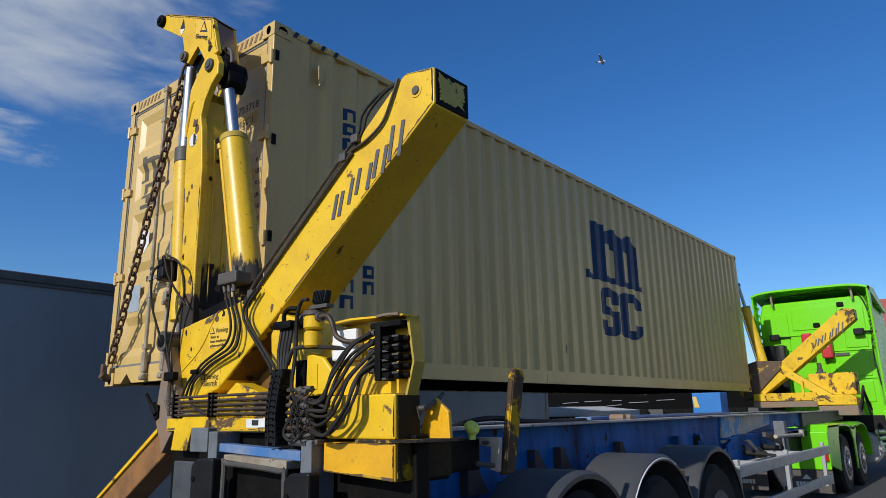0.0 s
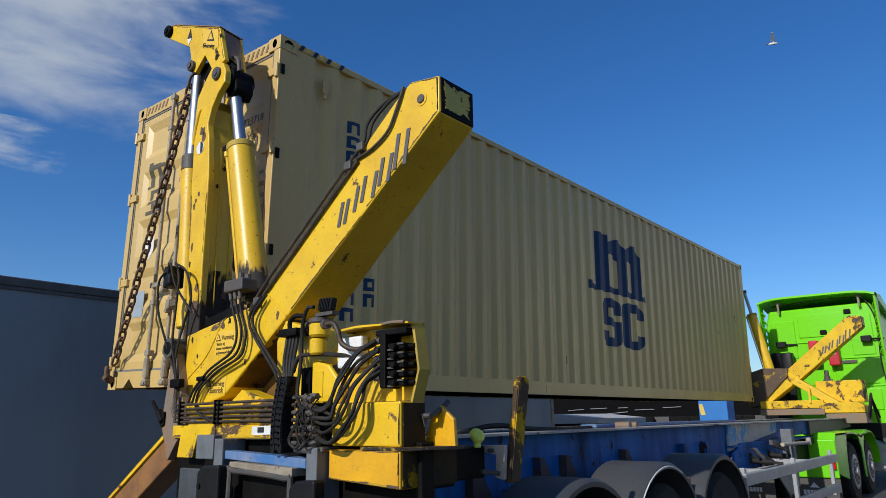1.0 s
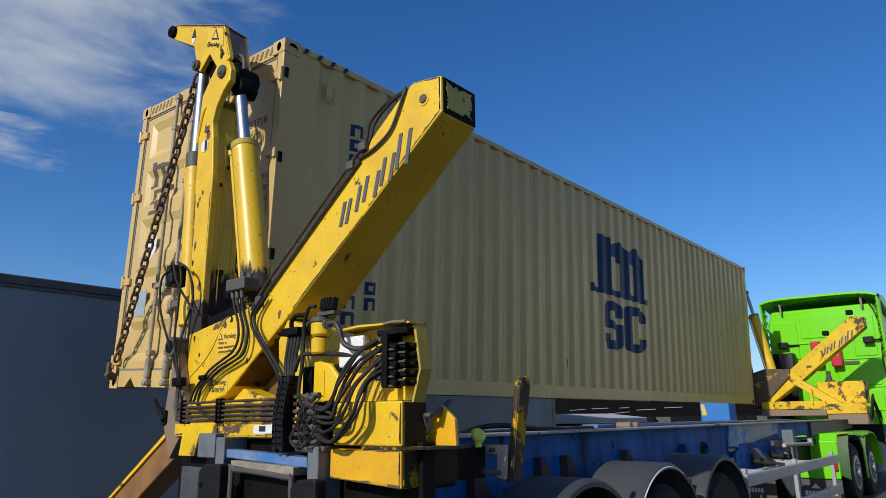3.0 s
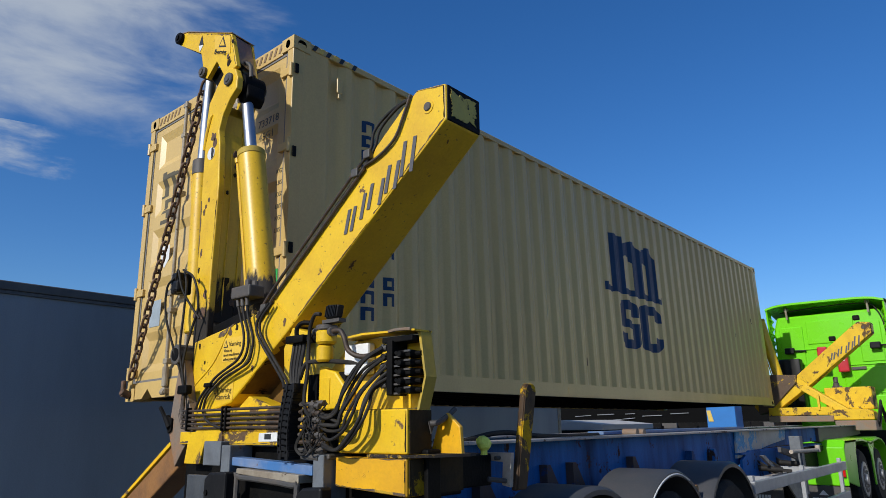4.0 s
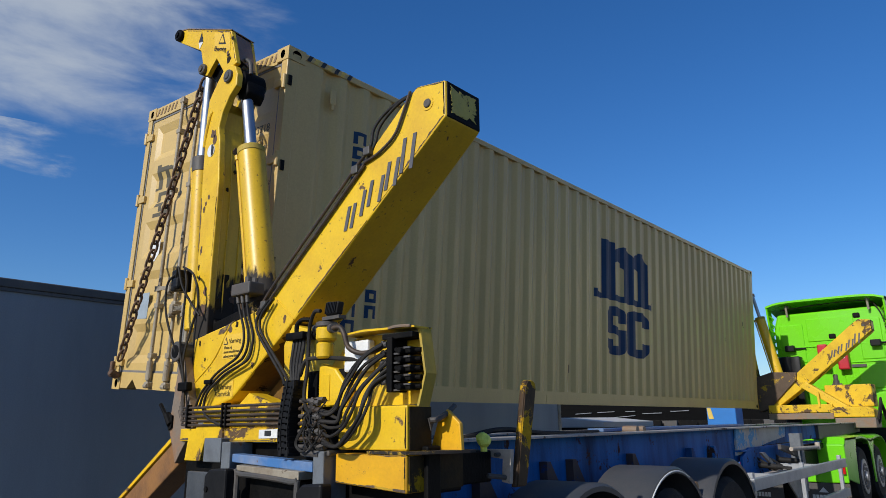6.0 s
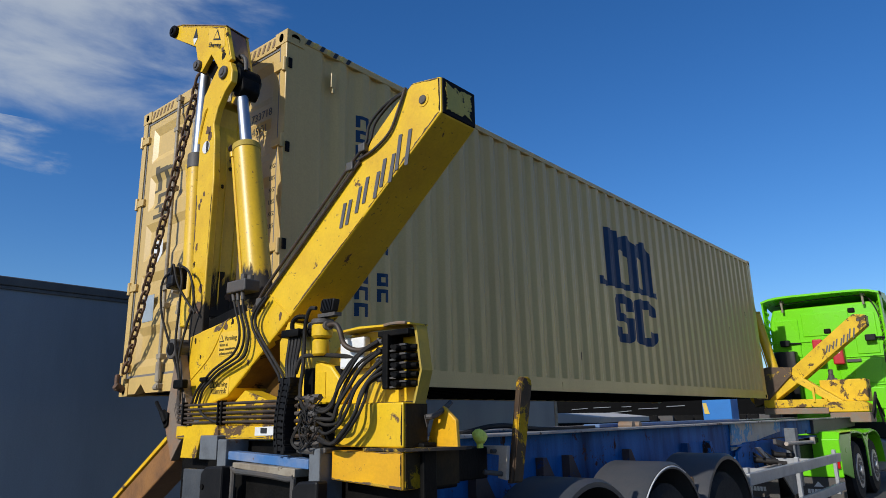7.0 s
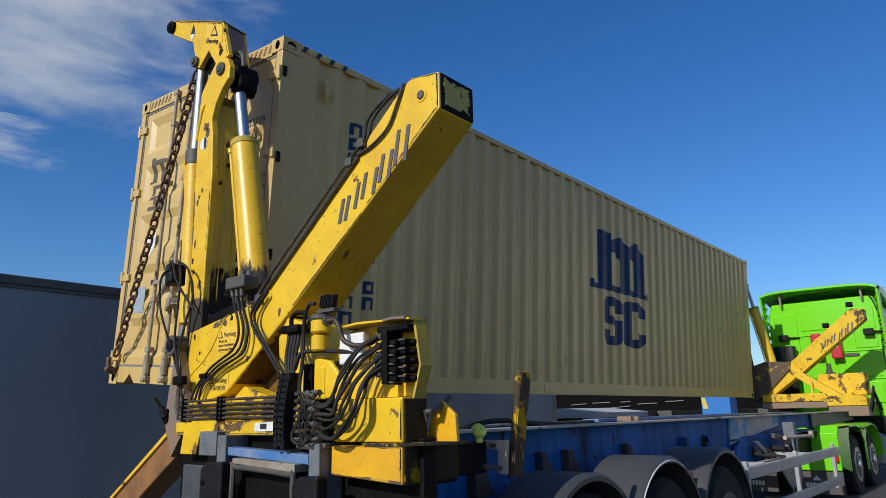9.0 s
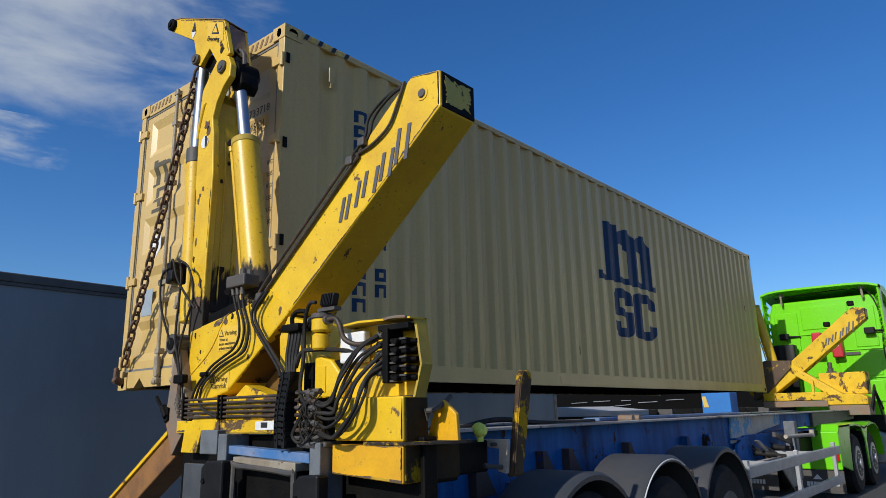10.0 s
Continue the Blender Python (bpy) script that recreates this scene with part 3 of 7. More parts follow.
for x0, x1, s in ((-1.105, -0.02, -1), (0.02, 1.105, 1)):
    leaf = door_leaf(x0, x1)
    for xr in (0.45, 0.13):
        bm = B()
        rod(bm, (s * xr, -0.022, Z0 + 0.03), (s * xr, -0.022, ZT - 0.04), 0.017, seg=12)
        bar = part("locking_bar", bm, GALV, leaf, "dull galvanised locking bar", smooth=True)
        for zz in (Z0 + 0.06, Z0 + 0.32, Z0 + 0.78, Z0 + 1.9, ZT - 0.4, ZT - 0.08):
            bm = B()
            box(bm, s * xr - 0.035, s * xr + 0.035, -0.042, 0.022, zz - 0.025, zz + 0.025, 0.008)
            part("bar_bracket", bm, GALV, bar)
        bm = B()
        rod(bm, (s * xr, -0.022, Z0 + 0.10), (s * xr, -0.022, Z0 + 0.27), 0.028, seg=12)
        rod(bm, (s * xr - 0.03, -0.03, Z0 + 0.05), (s * xr + 0.03, -0.03, Z0 + 0.05), 0.024, seg=10)
        part("cam_end", bm, GALV, bar)
        bm = B()
        zz = Z0 + 0.93 - (0.2 if xr < 0.3 else 0.0)
        slab(bm, [(s * xr - 0.03, zz - 0.02), (s * (xr - 0.28), zz - 0.01), (s * (xr - 0.28), zz + 0.012), (s * xr - 0.03, zz + 0.03)], -0.055, -0.043, "y")
        box(bm, s * (xr - 0.24) - 0.03, s * (xr - 0.24) + 0.03, -0.07, 0.02, zz - 0.045, zz + 0.045, 0.01)
        rod(bm, (s * (xr - 0.24), -0.08, zz - 0.06), (s * (xr - 0.24), -0.02, zz - 0.06), 0.02, seg=8)
        part("handle", bm, GALV, bar)
    for zz in (2.05, 2.83, 3.70, 4.37):
        bm = B()
        box(bm, *sorted((s * 1.06, s * 1.19)), -0.008, 0.022, zz - 0.035, zz + 0.035, 0.006)
        rod(bm, (s * 1.195, -0.004, zz - 0.06), (s * 1.195, -0.004, zz + 0.06), 0.018, seg=10)
        part("hinge", bm, TAN, leaf)
# raised black blocks: the slots' dark insides are drawn as colour
for zz in (4.40, 3.66, 2.86, 2.05):
    bm = B()
    box(bm, 1.213, 1.226, 0.02, 0.055, zz - 0.055, zz + 0.03)
    part("hinge_slot", bm, BLACK_IRON, container)
# markings on the doors


def door_y(z):
    """The face of a door leaf down its bands."""
    pitch = (ZT - 0.15 - (Z0 + 0.185)) / 5
    u = (z - (Z0 + 0.185)) % pitch
    e = min(u, pitch - u)
    return 0.022 if e < 0.07 else (0.022 + 0.034 * (e - 0.07) / 0.075 if e < 0.145 else 0.056)


def door_paint(name, x0, x1, z0, z1, label=""):
    bm = B()
    k = max(2, int((z1 - z0) / 0.012))
    rows = []
    for i in range(k + 1):
        z = z0 + (z1 - z0) * i / k
        rows.append([bm.verts.new((x, door_y(z) - 0.0018, z)) for x in (x0, x1)])
    for p, q in zip(rows, rows[1:]):
        bm.faces.new((p[0], p[1], q[1], q[0]))
    part(name, bm, DOOR_INK, container, label)


door_paint("door_mark", -0.90, -0.82, 3.78, 4.03, "grey-brown block emblem on the door")
for x0, x1, z0, z1 in ((-0.82, -0.74, 3.95, 4.00), (-0.74, -0.67, 3.78, 4.00), (-0.67, -0.60, 3.95, 3.99), (-0.60, -0.53, 3.78, 3.98), (-0.96, -0.90, 3.775, 3.80),
                       (-0.88, -0.72, 3.71, 3.75), (-0.88, -0.82, 3.64, 3.71), (-0.88, -0.72, 3.59, 3.63), (-0.78, -0.72, 3.53, 3.59), (-0.88, -0.72, 3.48, 3.52),
                       (-0.68, -0.61, 3.49, 3.74), (-0.61, -0.52, 3.70, 3.75), (-0.61, -0.52, 3.48, 3.53)):
    door_paint("door_mark", x0, x1, z0, z1)
words("733718", 0.098, (0.728, 0.0200, 3.985), (90, 0, 0), DOOR_INK, container, "serial_lettering")
words("45G1", 0.098, (0.745, 0.0200, 3.86), (90, 0, 0), DOOR_INK, container, "size_lettering")
for i, w in enumerate(("KGS", "LBS", "KGS", "LBS", "KGS", "LBS")):
    words(w, 0.052, (1.018, 0.0200, 3.50 - 0.10 * i), (90, 0, 0), DOOR_INK, container, "weight_lettering")
bm = B()
box(bm, -0.92, -0.72, 0.018, 0.0205, 2.47, 2.72, 0.0)
part("data_plate", bm, PLATE_BLUE, container, "pale blue metal data plate")
bm = B()
slab(bm, [(-0.80, 3.24), (-0.64, 3.24), (-0.64, 3.10), (-0.72, 3.02), (-0.80, 3.10)], 0.019, 0.0212, "y")
part("sticker", bm, STICKER_W, container, "small white warning sticker")
bm = B()
box(bm, 1.06, 1.09, 0.018, 0.0205, 2.56, 2.70)
part("sticker", bm, material("green_sticker", (0.03, 0.42, 0.10), 0.5), container, "small green sticker")
# small cleats on the side
bm = B()
box(bm, 1.211, 1.228, 0.47, 0.53, 4.33, 4.47, 0.006)
box(bm, 1.211, 1.226, 0.485, 0.515, 4.28, 4.35, 0.006)
part("cleat", bm, TAN, container)


def painted(name, y0, y1, spans, mat, label=""):
    """Paint that follows the folds of the side: spans(y) gives the stretches of height covered at y."""
    bm = B()
    ys = folds(y0, y1)
    k = int((y1 - y0) / 0.02) + 1
    ys = sorted(set(ys + [y0 + (y1 - y0) * i / k for i in range(k + 1)]))
    for a, b in zip(ys, ys[1:]):
        if b - a < 1e-4:
            continue
        xa, xb = side_x(a) + 0.0015, side_x(b) + 0.0015
        mid, low, high = spans(0.5 * (a + b)), spans(a + 1e-6), spans(b - 1e-6)
        if len(low) != len(mid) or any(abs(p[0] - q[0]) + abs(p[1] - q[1]) > 0.03 for p, q in zip(low, mid)):
            low = mid
        if len(high) != len(mid) or any(abs(p[0] - q[0]) + abs(p[1] - q[1]) > 0.03 for p, q in zip(high, mid)):
            high = mid
        for (za, zb), (zc, zd) in zip(low, high):
            bm.faces.new([bm.verts.new(p) for p in ((xa, a, za), (xb, b, zc), (xb, b, zd), (xa, a, zb))])
    bmesh.ops.remove_doubles(bm, verts=bm.verts, dist=0.0004)
    part(name, bm, mat, container, label)


def emblem(y):
    out = []
    if 5.50 <= y < 5.86 or 6.13 <= y < 6.45 or 6.64 <= y < 6.95:
        top = 4.12 if y < 5.86 else (4.10 - max(0, y - 6.25) * 0.5 if y < 6.5 else 4.10 - max(0, y - 6.80) * 0.9)
        out.append((3.27, top))
    elif 5.86 <= y < 6.13:
        out += [(3.27, 3.36), (3.86 - 2.0 * (y - 5.99) ** 2 - 0.06 * (y > 6.06), 4.02 + 0.3 * (y - 5.86))]
    elif 6.45 <= y < 6.64:
        out += [(3.27, 3.36), (3.84 - 3.0 * (y - 6.55) ** 2, 4.02 + 0.3 * (y - 6.45))]
    if 5.26 <= y < 5.50 or 6.95 <= y < 7.14:
        out.append((3.26, 3.34 + (0.04 if y < 5.35 or y > 7.05 else 0)))
    return out


def oval_block(y0, y1, slots):
    c, h = 0.5 * (y0 + y1), 0.5 * (y1 - y0)

    def spans(y):
        u = (y - c) / h
        r = 0.5 * (1 + math.sqrt(max(0, 1 - abs(u) ** 3)))
        r = 0.62 + 0.38 * (2 * r - 1)
        za, zb = 2.845 - 0.345 * r, 2.845 + 0.345 * r
        return slots(u, za, zb)
    return spans


def block_one(u, za, zb):
    if u < -0.30:
        return [(za, 2.72), (2.80, zb)]
    if u > 0.30:
        return [(za, 2.87), (2.96, zb)]
    return [(za, 2.63), (2.78 - 0.08 * u, 2.90 - 0.08 * u), (3.05, zb)]


def block_two(u, za, zb):
    if u < -0.30:
        return [(za, zb)]
    if u > 0.32:
        return [(za, 2.72), (2.96, zb)]
    return [(za, 2.63), (3.05, zb)]


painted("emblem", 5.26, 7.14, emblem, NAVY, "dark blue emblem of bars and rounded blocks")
painted("emblem", 5.62, 6.19, oval_block(5.62, 6.19, block_one), NAVY)
painted("emblem", 6.24, 6.97, oval_block(6.24, 6.97, block_two), NAVY)


for ya, yb, za, zb in ((11.42, 11.45, 3.44, 3.52), (11.45, 11.56, 3.41, 3.43), (4.615, 4.635, 2.20, 2.30), (4.30, 4.315, 2.55, 2.62), (10.35, 10.37, 3.05, 3.12)):
    painted("scuff", ya, yb, lambda y, za=za, zb=zb: [(za, zb)], CHAIN_RUST)


def glyph_bar(y0, y1, z0, z1, k):
    """One plain block mark of the vertical rows: an arch or a hollow block in turn."""
    w, h = (y1 - y0) * 0.30, (z1 - z0) * 0.30

    def spans(y):
        if y < y0 + w or y > y1 - w:
            return [(z0, z1)]
        return [(z1 - h, z1)] if k < 2 else [(z0, z0 + h), (z1 - h, z1)]
    painted("marking_bar", y0, y1, spans, NAVY)


for i in range(13):
    glyph_bar(0.80, 0.935, 4.078 - 0.1425 * i, 4.193 - 0.1425 * i, (i * 5 + i // 3) % 3)
for i in (0, 1, 2, 3, 4, 5, 6, 7, 9, 10):
    glyph_bar(1.07, 1.175, 3.945 - 0.1425 * i, 4.060 - 0.1425 * i, (i * 7 + 2) % 3)


# ---- sideloader crane ----
def plate_mark(bm, pts, y):
    slab(bm, pts, y - 0.003, y, "y")


def crane(dx, dy, dz, paint, name, label):
    """One crane of the sideloader: splayed main boom, upright lift arm with two rams, head with chain pins."""
    def P(pts):
        return [(x + dx, z + dz) for x, z in pts]
    c = thing(name, (1.5 + dx, -0.35 + dy, 1.40), label, "crane", "sideloader cranes")
    yr, yf = -0.50 + dy, -0.20 + dy
    # main boom: rear and front plates with the box between them
    bm = B()
    slab(bm, P([(3.345, 3.30), (3.345, 3.085), (2.12, 2.13), (1.48, 1.67), (1.06, 1.58), (0.97, 1.70), (0.97, 2.11), (1.49, 2.19), (1.77, 2.24), (3.02, 3.25), (3.14, 3.33)]), yr, yf, "y", 0.012)
    for v in bm.verts:
        if v.co.y > yr + 0.15:
            v.co.y += 0.06 * max(0.0, min(1.0, (3.3 + dx - v.co.x) / 1.2))
    boom = part("boom", bm, paint, c, "box-section boom painted yellow")
    bm = B()
    box(bm, 3.338 + dx, 3.352 + dx, yr + 0.012, yf - 0.008, 3.09 + dz, 3.295 + dz, 0.004)
    cap = part("end_cap", bm, BLACK_IRON, boom, "black end plate")
    bm = B()
    rng = random.Random(5 if dy < 1 else 6)
    corners = [(yr + 0.030, 3.280 + dz), (yr + 0.262, 3.272 + dz), (yr + 0.258, 3.118 + dz), (yr + 0.040, 3.115 + dz)]
    edge = []
    for (ua, va), (ub, vb) in zip(corners, corners[1:] + corners[:1]):
        deep = 0.0
        for i in range(18):
            w = i / 18
            deep = max(0.0, min(0.035, deep * 0.7 + rng.uniform(-0.010, 0.014)))
            mu, mv = 0.5 * (corners[0][0] + corners[1][0]), 3.195 + dz
            u, v = ua + (ub - ua) * w, va + (vb - va) * w
            k = 1 - deep / 0.10
            edge.append((mu + (u - mu) * k, mv + (v - mv) * k))
    slab(bm, edge, 3.353 + dx, 3.3545 + dx, "x")
    part("cap_field", bm, CHIPPED, cap, "chipped yellow paint with its shade painted olive")
    bm = B()
    rod(bm, (3.22 + dx, yr - 0.004, 3.20 + dz), (3.22 + dx, yr + 0.02, 3.20 + dz), 0.040, seg=20)
    part("pin_boss", bm, paint, boom)
    bm = B()
    rod(bm, (3.22 + dx, yr - 0.012, 3.20 + dz), (3.22 + dx, yr + 0.02, 3.20 + dz), 0.026, seg=16, bevel=0.004)
    part("pin", bm, GREY_IRON, boom)
    # weld bead along the boom foot
    bm = B()
    hose(bm, [(2.11 + dx, yr - 0.001, 2.13 + dz), (1.9 + dx, yr - 0.002, 2.30 + dz)], 0.005, 6)
    part("weld", bm, paint, boom)
    bm = B()
    hose(bm, [(1.42 + dx, yr - 0.001, 2.17 + dz), (1.25 + dx, yr - 0.002, 1.95 + dz), (1.02 + dx, yr - 0.001, 1.80 + dz)], 0.005, 6)
    part("weld", bm, paint, boom)
    # upright lift arm
    bm = B()
    slab(bm, P([(0.846, 3.70), (0.840, 3.84), (0.855, 3.99), (0.945, 4.105), (1.03, 4.195), (1.11, 4.215), (1.19, 4.18), (1.232, 4.10), (1.228, 4.005), (1.145, 3.941), (1.066, 3.83),
                (1.034, 3.72), (1.062, 3.60), (1.098, 3.27), (1.10, 2.63), (1.12, 1.75), (0.955, 1.75), (0.905, 2.6), (0.868, 3.2)]), yr + 0.002, yr + 0.055, "y", 0.008)
    arm_paint = YELLOW_ARM if dy < 1 else paint
    ya = yr + 0.250
    arm = part("lift_arm", bm, arm_paint, c, "tall curved lift arm")
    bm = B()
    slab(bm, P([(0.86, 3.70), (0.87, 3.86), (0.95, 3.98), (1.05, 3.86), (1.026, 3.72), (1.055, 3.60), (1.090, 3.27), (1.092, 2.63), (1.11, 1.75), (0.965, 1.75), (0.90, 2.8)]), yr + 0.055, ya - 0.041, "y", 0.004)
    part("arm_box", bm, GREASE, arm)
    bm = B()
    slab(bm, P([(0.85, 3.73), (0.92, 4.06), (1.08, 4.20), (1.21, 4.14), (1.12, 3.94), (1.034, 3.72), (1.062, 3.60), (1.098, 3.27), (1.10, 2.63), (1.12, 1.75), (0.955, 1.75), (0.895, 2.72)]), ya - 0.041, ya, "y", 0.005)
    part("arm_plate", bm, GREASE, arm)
    # raised fold beside the neck
    bm = B()
    hose(bm, [(0.925 + dx, yr + 0.004, 3.875 + dz), (0.90 + dx, yr - 0.002, 3.84 + dz), (0.865 + dx, yr - 0.002, 3.72 + dz), (0.84 + dx, yr + 0.004, 3.60 + dz)], 0.012, 8)
    part("arm_fold", bm, arm_paint, arm, smooth=True)
    bm = B()
    hose(bm, [(1.105 + dx, yr + 0.11, 2.3 + dz), (1.094 + dx, yr + 0.11, 2.8 + dz), (1.092 + dx, yr + 0.11, 3.2 + dz), (1.062 + dx, yr + 0.11, 3.55 + dz)], 0.005, 6)
    part("weld", bm, arm_paint, arm)
    bm = B()
    rod(bm, (1.12 + dx, yr - 0.020, 4.11 + dz), (1.12 + dx, yf + 0.01, 4.11 + dz), 0.052, seg=24, bevel=0.006)
    rod(bm, (1.12 + dx, yr - 0.028, 4.11 + dz), (1.12 + dx, yr, 4.11 + dz), 0.030, seg=20, bevel=0.004)
    part("pivot_pin", bm, GREY_IRON, arm, "greasy steel pivot pin", smooth=True)
    # black knuckle between the plates
    bm = B()
    rod(bm, (1.135 + dx, yr + 0.058, 4.09 + dz), (1.135 + dx, yf - 0.03, 4.09 + dz), 0.100, seg=28, bevel=0.015)
    slab(bm, P([(1.10, 4.02), (1.24, 4.08), (1.25, 3.98), (1.20, 3.92), (1.13, 3.95)]), yr + 0.09, yf - 0.05, "y", 0.015)
    # black filler in the cavity under the head, its shade as colour
    slab(bm, P([(0.72, 4.36), (0.93, 4.33), (1.06, 4.16), (1.02, 4.08), (0.84, 4.16), (0.74, 4.26)]), yr + 0.07, yf - 0.06, "y", 0.01)
    part("knuckle", bm, BLACK_IRON, arm, "black greasy cast knuckle with a black filler for the cavity's shade", smooth=True)
    bm = B()
    hose(bm, [(1.06 + dx, yr + 0.10, 4.20 + dz), (1.08 + dx, yr + 0.12, 4.27 + dz), (1.14 + dx, yr + 0.12, 4.29 + dz), (1.21 + dx, yr + 0.12, 4.24 + dz), (1.23 + dx, yr + 0.12, 4.14 + dz)], 0.016, 8)
    part("knuckle_strap", bm, GREY_IRON, arm, smooth=True)
    # head: its right flank narrows towards the far plate
    def taper(bm):
        for v in bm.verts:
            if v.co.x > 1.0 + dx:
                u = max(0.0, v.co.y - yr - 0.03) / 0.25
                v.co.x -= 0.11 * u
                if v.co.z > 4.45 + dz:
                    v.co.z += 0.055 * u
    bm = B()
    slab(bm, P([(0.30, 4.87), (0.27, 4.82), (0.29, 4.765), (0.66, 4.53), (0.70, 4.40), (0.70, 4.30), (0.78, 4.25), (0.91, 4.355), (1.04, 4.17), (1.205, 4.20), (1.106, 4.52), (0.42, 4.835)]), yr + 0.006, yr + 0.045, "y", 0.005)
    head = part("head", bm, paint, c, "yellow lifting head")
    bm = B()
    slab(bm, P([(0.30, 4.86), (0.29, 4.78), (0.66, 4.54), (0.95, 4.40), (1.20, 4.24), (1.102, 4.515), (0.42, 4.83)]), yr + 0.045, yf - 0.05, "y", 0.004)
    taper(bm)
    part("head_box", bm, LEG_BROWN, head, "worn rusty box of the head")
    bm = B()
    slab(bm, P([(0.30, 4.87), (0.29, 4.765), (0.66, 4.53), (0.70, 4.30), (0.78, 4.25), (0.91, 4.355), (1.20, 4.20), (1.106, 4.52), (0.42, 4.835)]), yf - 0.05, yf - 0.015, "y", 0.005)
    taper(bm)
    part("head_plate", bm, paint, head)
    bm = B()
    slab(bm, P([(0.42, 4.838), (1.110, 4.524), (1.113, 4.530), (0.42, 4.845), (0.30, 4.880), (0.295, 4.872)]), yr + 0.003, yf - 0.012, "y")
    taper(bm)
    part("head_lip", bm, RUSTY_STEEL, head, "rusty top edge")
    bm = B()
    rod(bm, (0.31 + dx, yr - 0.03, 4.815 + dz), (0.31 + dx, yf + 0.01, 4.815 + dz), 0.052, seg=20, bevel=0.008)
    rod(bm, (0.31 + dx, yr - 0.04, 4.815 + dz), (0.31 + dx, yr, 4.815 + dz), 0.024, seg=12)
    part("sheave_pin", bm, BLACK_IRON, head, smooth=True)
    bm = B()
    rod(bm, (0.735 + dx, yr - 0.024, 4.32 + dz), (0.735 + dx, yf + 0.0, 4.32 + dz), 0.046, seg=20, bevel=0.006)
    rod(bm, (0.735 + dx, yr - 0.034, 4.32 + dz), (0.735 + dx, yr, 4.32 + dz), 0.026, seg=12)
    part("chain_pin", bm, GREY_IRON, head, smooth=True)
    # right ram
    rp = YELLOW if dy > 1 else RAM_YELLOW
    if dy < 1:
        a0, a1 = Vector((1.580, -0.36, 2.30)), Vector((1.284, -0.36, 3.50))
    else:
        a0, a1 = Vector((1.395, -0.36 + dy, 2.214)), Vector((1.225, -0.36 + dy, 3.62))
    way = (a1 - a0).normalized()
    bm = B()
    rod(bm, a0, a1, 0.098, seg=32, bevel=0.012)
    part("ram_barrel", bm, rp, arm, "yellow hydraulic ram barrel", smooth=True)
    bm = B()
    rod(bm, a1 - way * 0.035, a1 + way * 0.018, 0.103, seg=32, bevel=0.006)
    part("ram_gland", bm, OLIVE, arm, smooth=True)
    bm = B()
    rod(bm, a1, a1 + way * 0.52, 0.044 if dy < 1 else 0.034, seg=24)
    part("ram_rod", bm, CHROME, arm, "polished chrome piston rod", smooth=True)
    bm = B()
    rod(bm, a1 + way * 0.50, a1 + way * 0.56, 0.050, seg=20)
    part("rod_eye", bm, GREY_IRON, arm, smooth=True)
    bm = B()
    rod(bm, a0 - way * 0.10, a0 + way * 0.02, 0.09, 0.101, seg=24)
    part("ram_foot", bm, YELLOW_GREASY, arm, smooth=True)
    bm = B()
    q = Vector((-0.105, -0.055, 0))
    hose(bm, [a1 + q - way * 0.05, a0 + q + way * 0.45, a0 + q + way * 0.17, a0 + q * 0.8 + way * 0.03], 0.012, 8)
    rod(bm, a1 + q - way * 0.07, a1 + q - way * 0.03, 0.02, seg=10)
    part("ram_pipe", bm, paint, arm, smooth=True)
    # left ram
    b0, b1 = Vector((0.70 + dx, -0.36 + dy, 2.20 + dz)), Vector((0.590 + dx, -0.36 + dy, 3.58 + dz))
    way = (b1 - b0).normalized()
    bm = B()
    rod(bm, b0, b1, 0.074, seg=24, bevel=0.008)
    part("ram_barrel", bm, paint, arm, smooth=True)
    bm = B()
    rod(bm, b1 - way * 0.10, b1 + way * 0.03, 0.078, seg=24, bevel=0.006)
    part("ram_gland", bm, GREY_IRON, arm, smooth=True)
    bm = B()
    rod(bm, b1, b1 + Vector((0.0, 0, 0.74)), 0.046, seg=20)
    part("ram_rod", bm, CHROME, arm, smooth=True)
    bm = B()
    hose(bm, [b1 + Vector((-0.07, -0.05, -0.05)), b0 + Vector((-0.065, -0.05, 0.7)), b0 + Vector((-0.065, -0.05, 0.2))], 0.011, 8)
    part("ram_pipe", bm, paint, arm, smooth=True)
    # rams' cradle at the arm's foot; its black holds grease and the cavity's shadow
    bm = B()
    slab(bm, P([(0.92, 2.10), (1.02, 2.34), (1.14, 2.22), (1.60, 2.30), (1.70, 2.15), (1.3, 2.0)]), yr + 0.05, yf - 0.02, "y", 0.01)
    part("cradle", bm, BLACK_IRON, c, "greasy cradle painted black with the cavity's shade")
    return c, boom, arm, head


rear, rear_boom, rear_arm, rear_head = crane(0, 0, 0, YELLOW, "sideloader_crane", "yellow hydraulic sideloader crane with grease, chipped paint and hoses")
front, front_boom, front_arm, front_head = crane(-0.14, 13.2, 0.08, YELLOW_WORN, "sideloader_crane", "rusty worn yellow sideloader crane behind a green cab")

# the front lift arm leans further out over the container
foot = Vector((0.86, 12.84, 1.98)) - origin(front)
front_arm.matrix_basis = front_head.matrix_basis = Matrix.Translation(foot) @ pose(0, 0, 0, 0, -3.7, 0) @ Matrix.Translation(-foot)


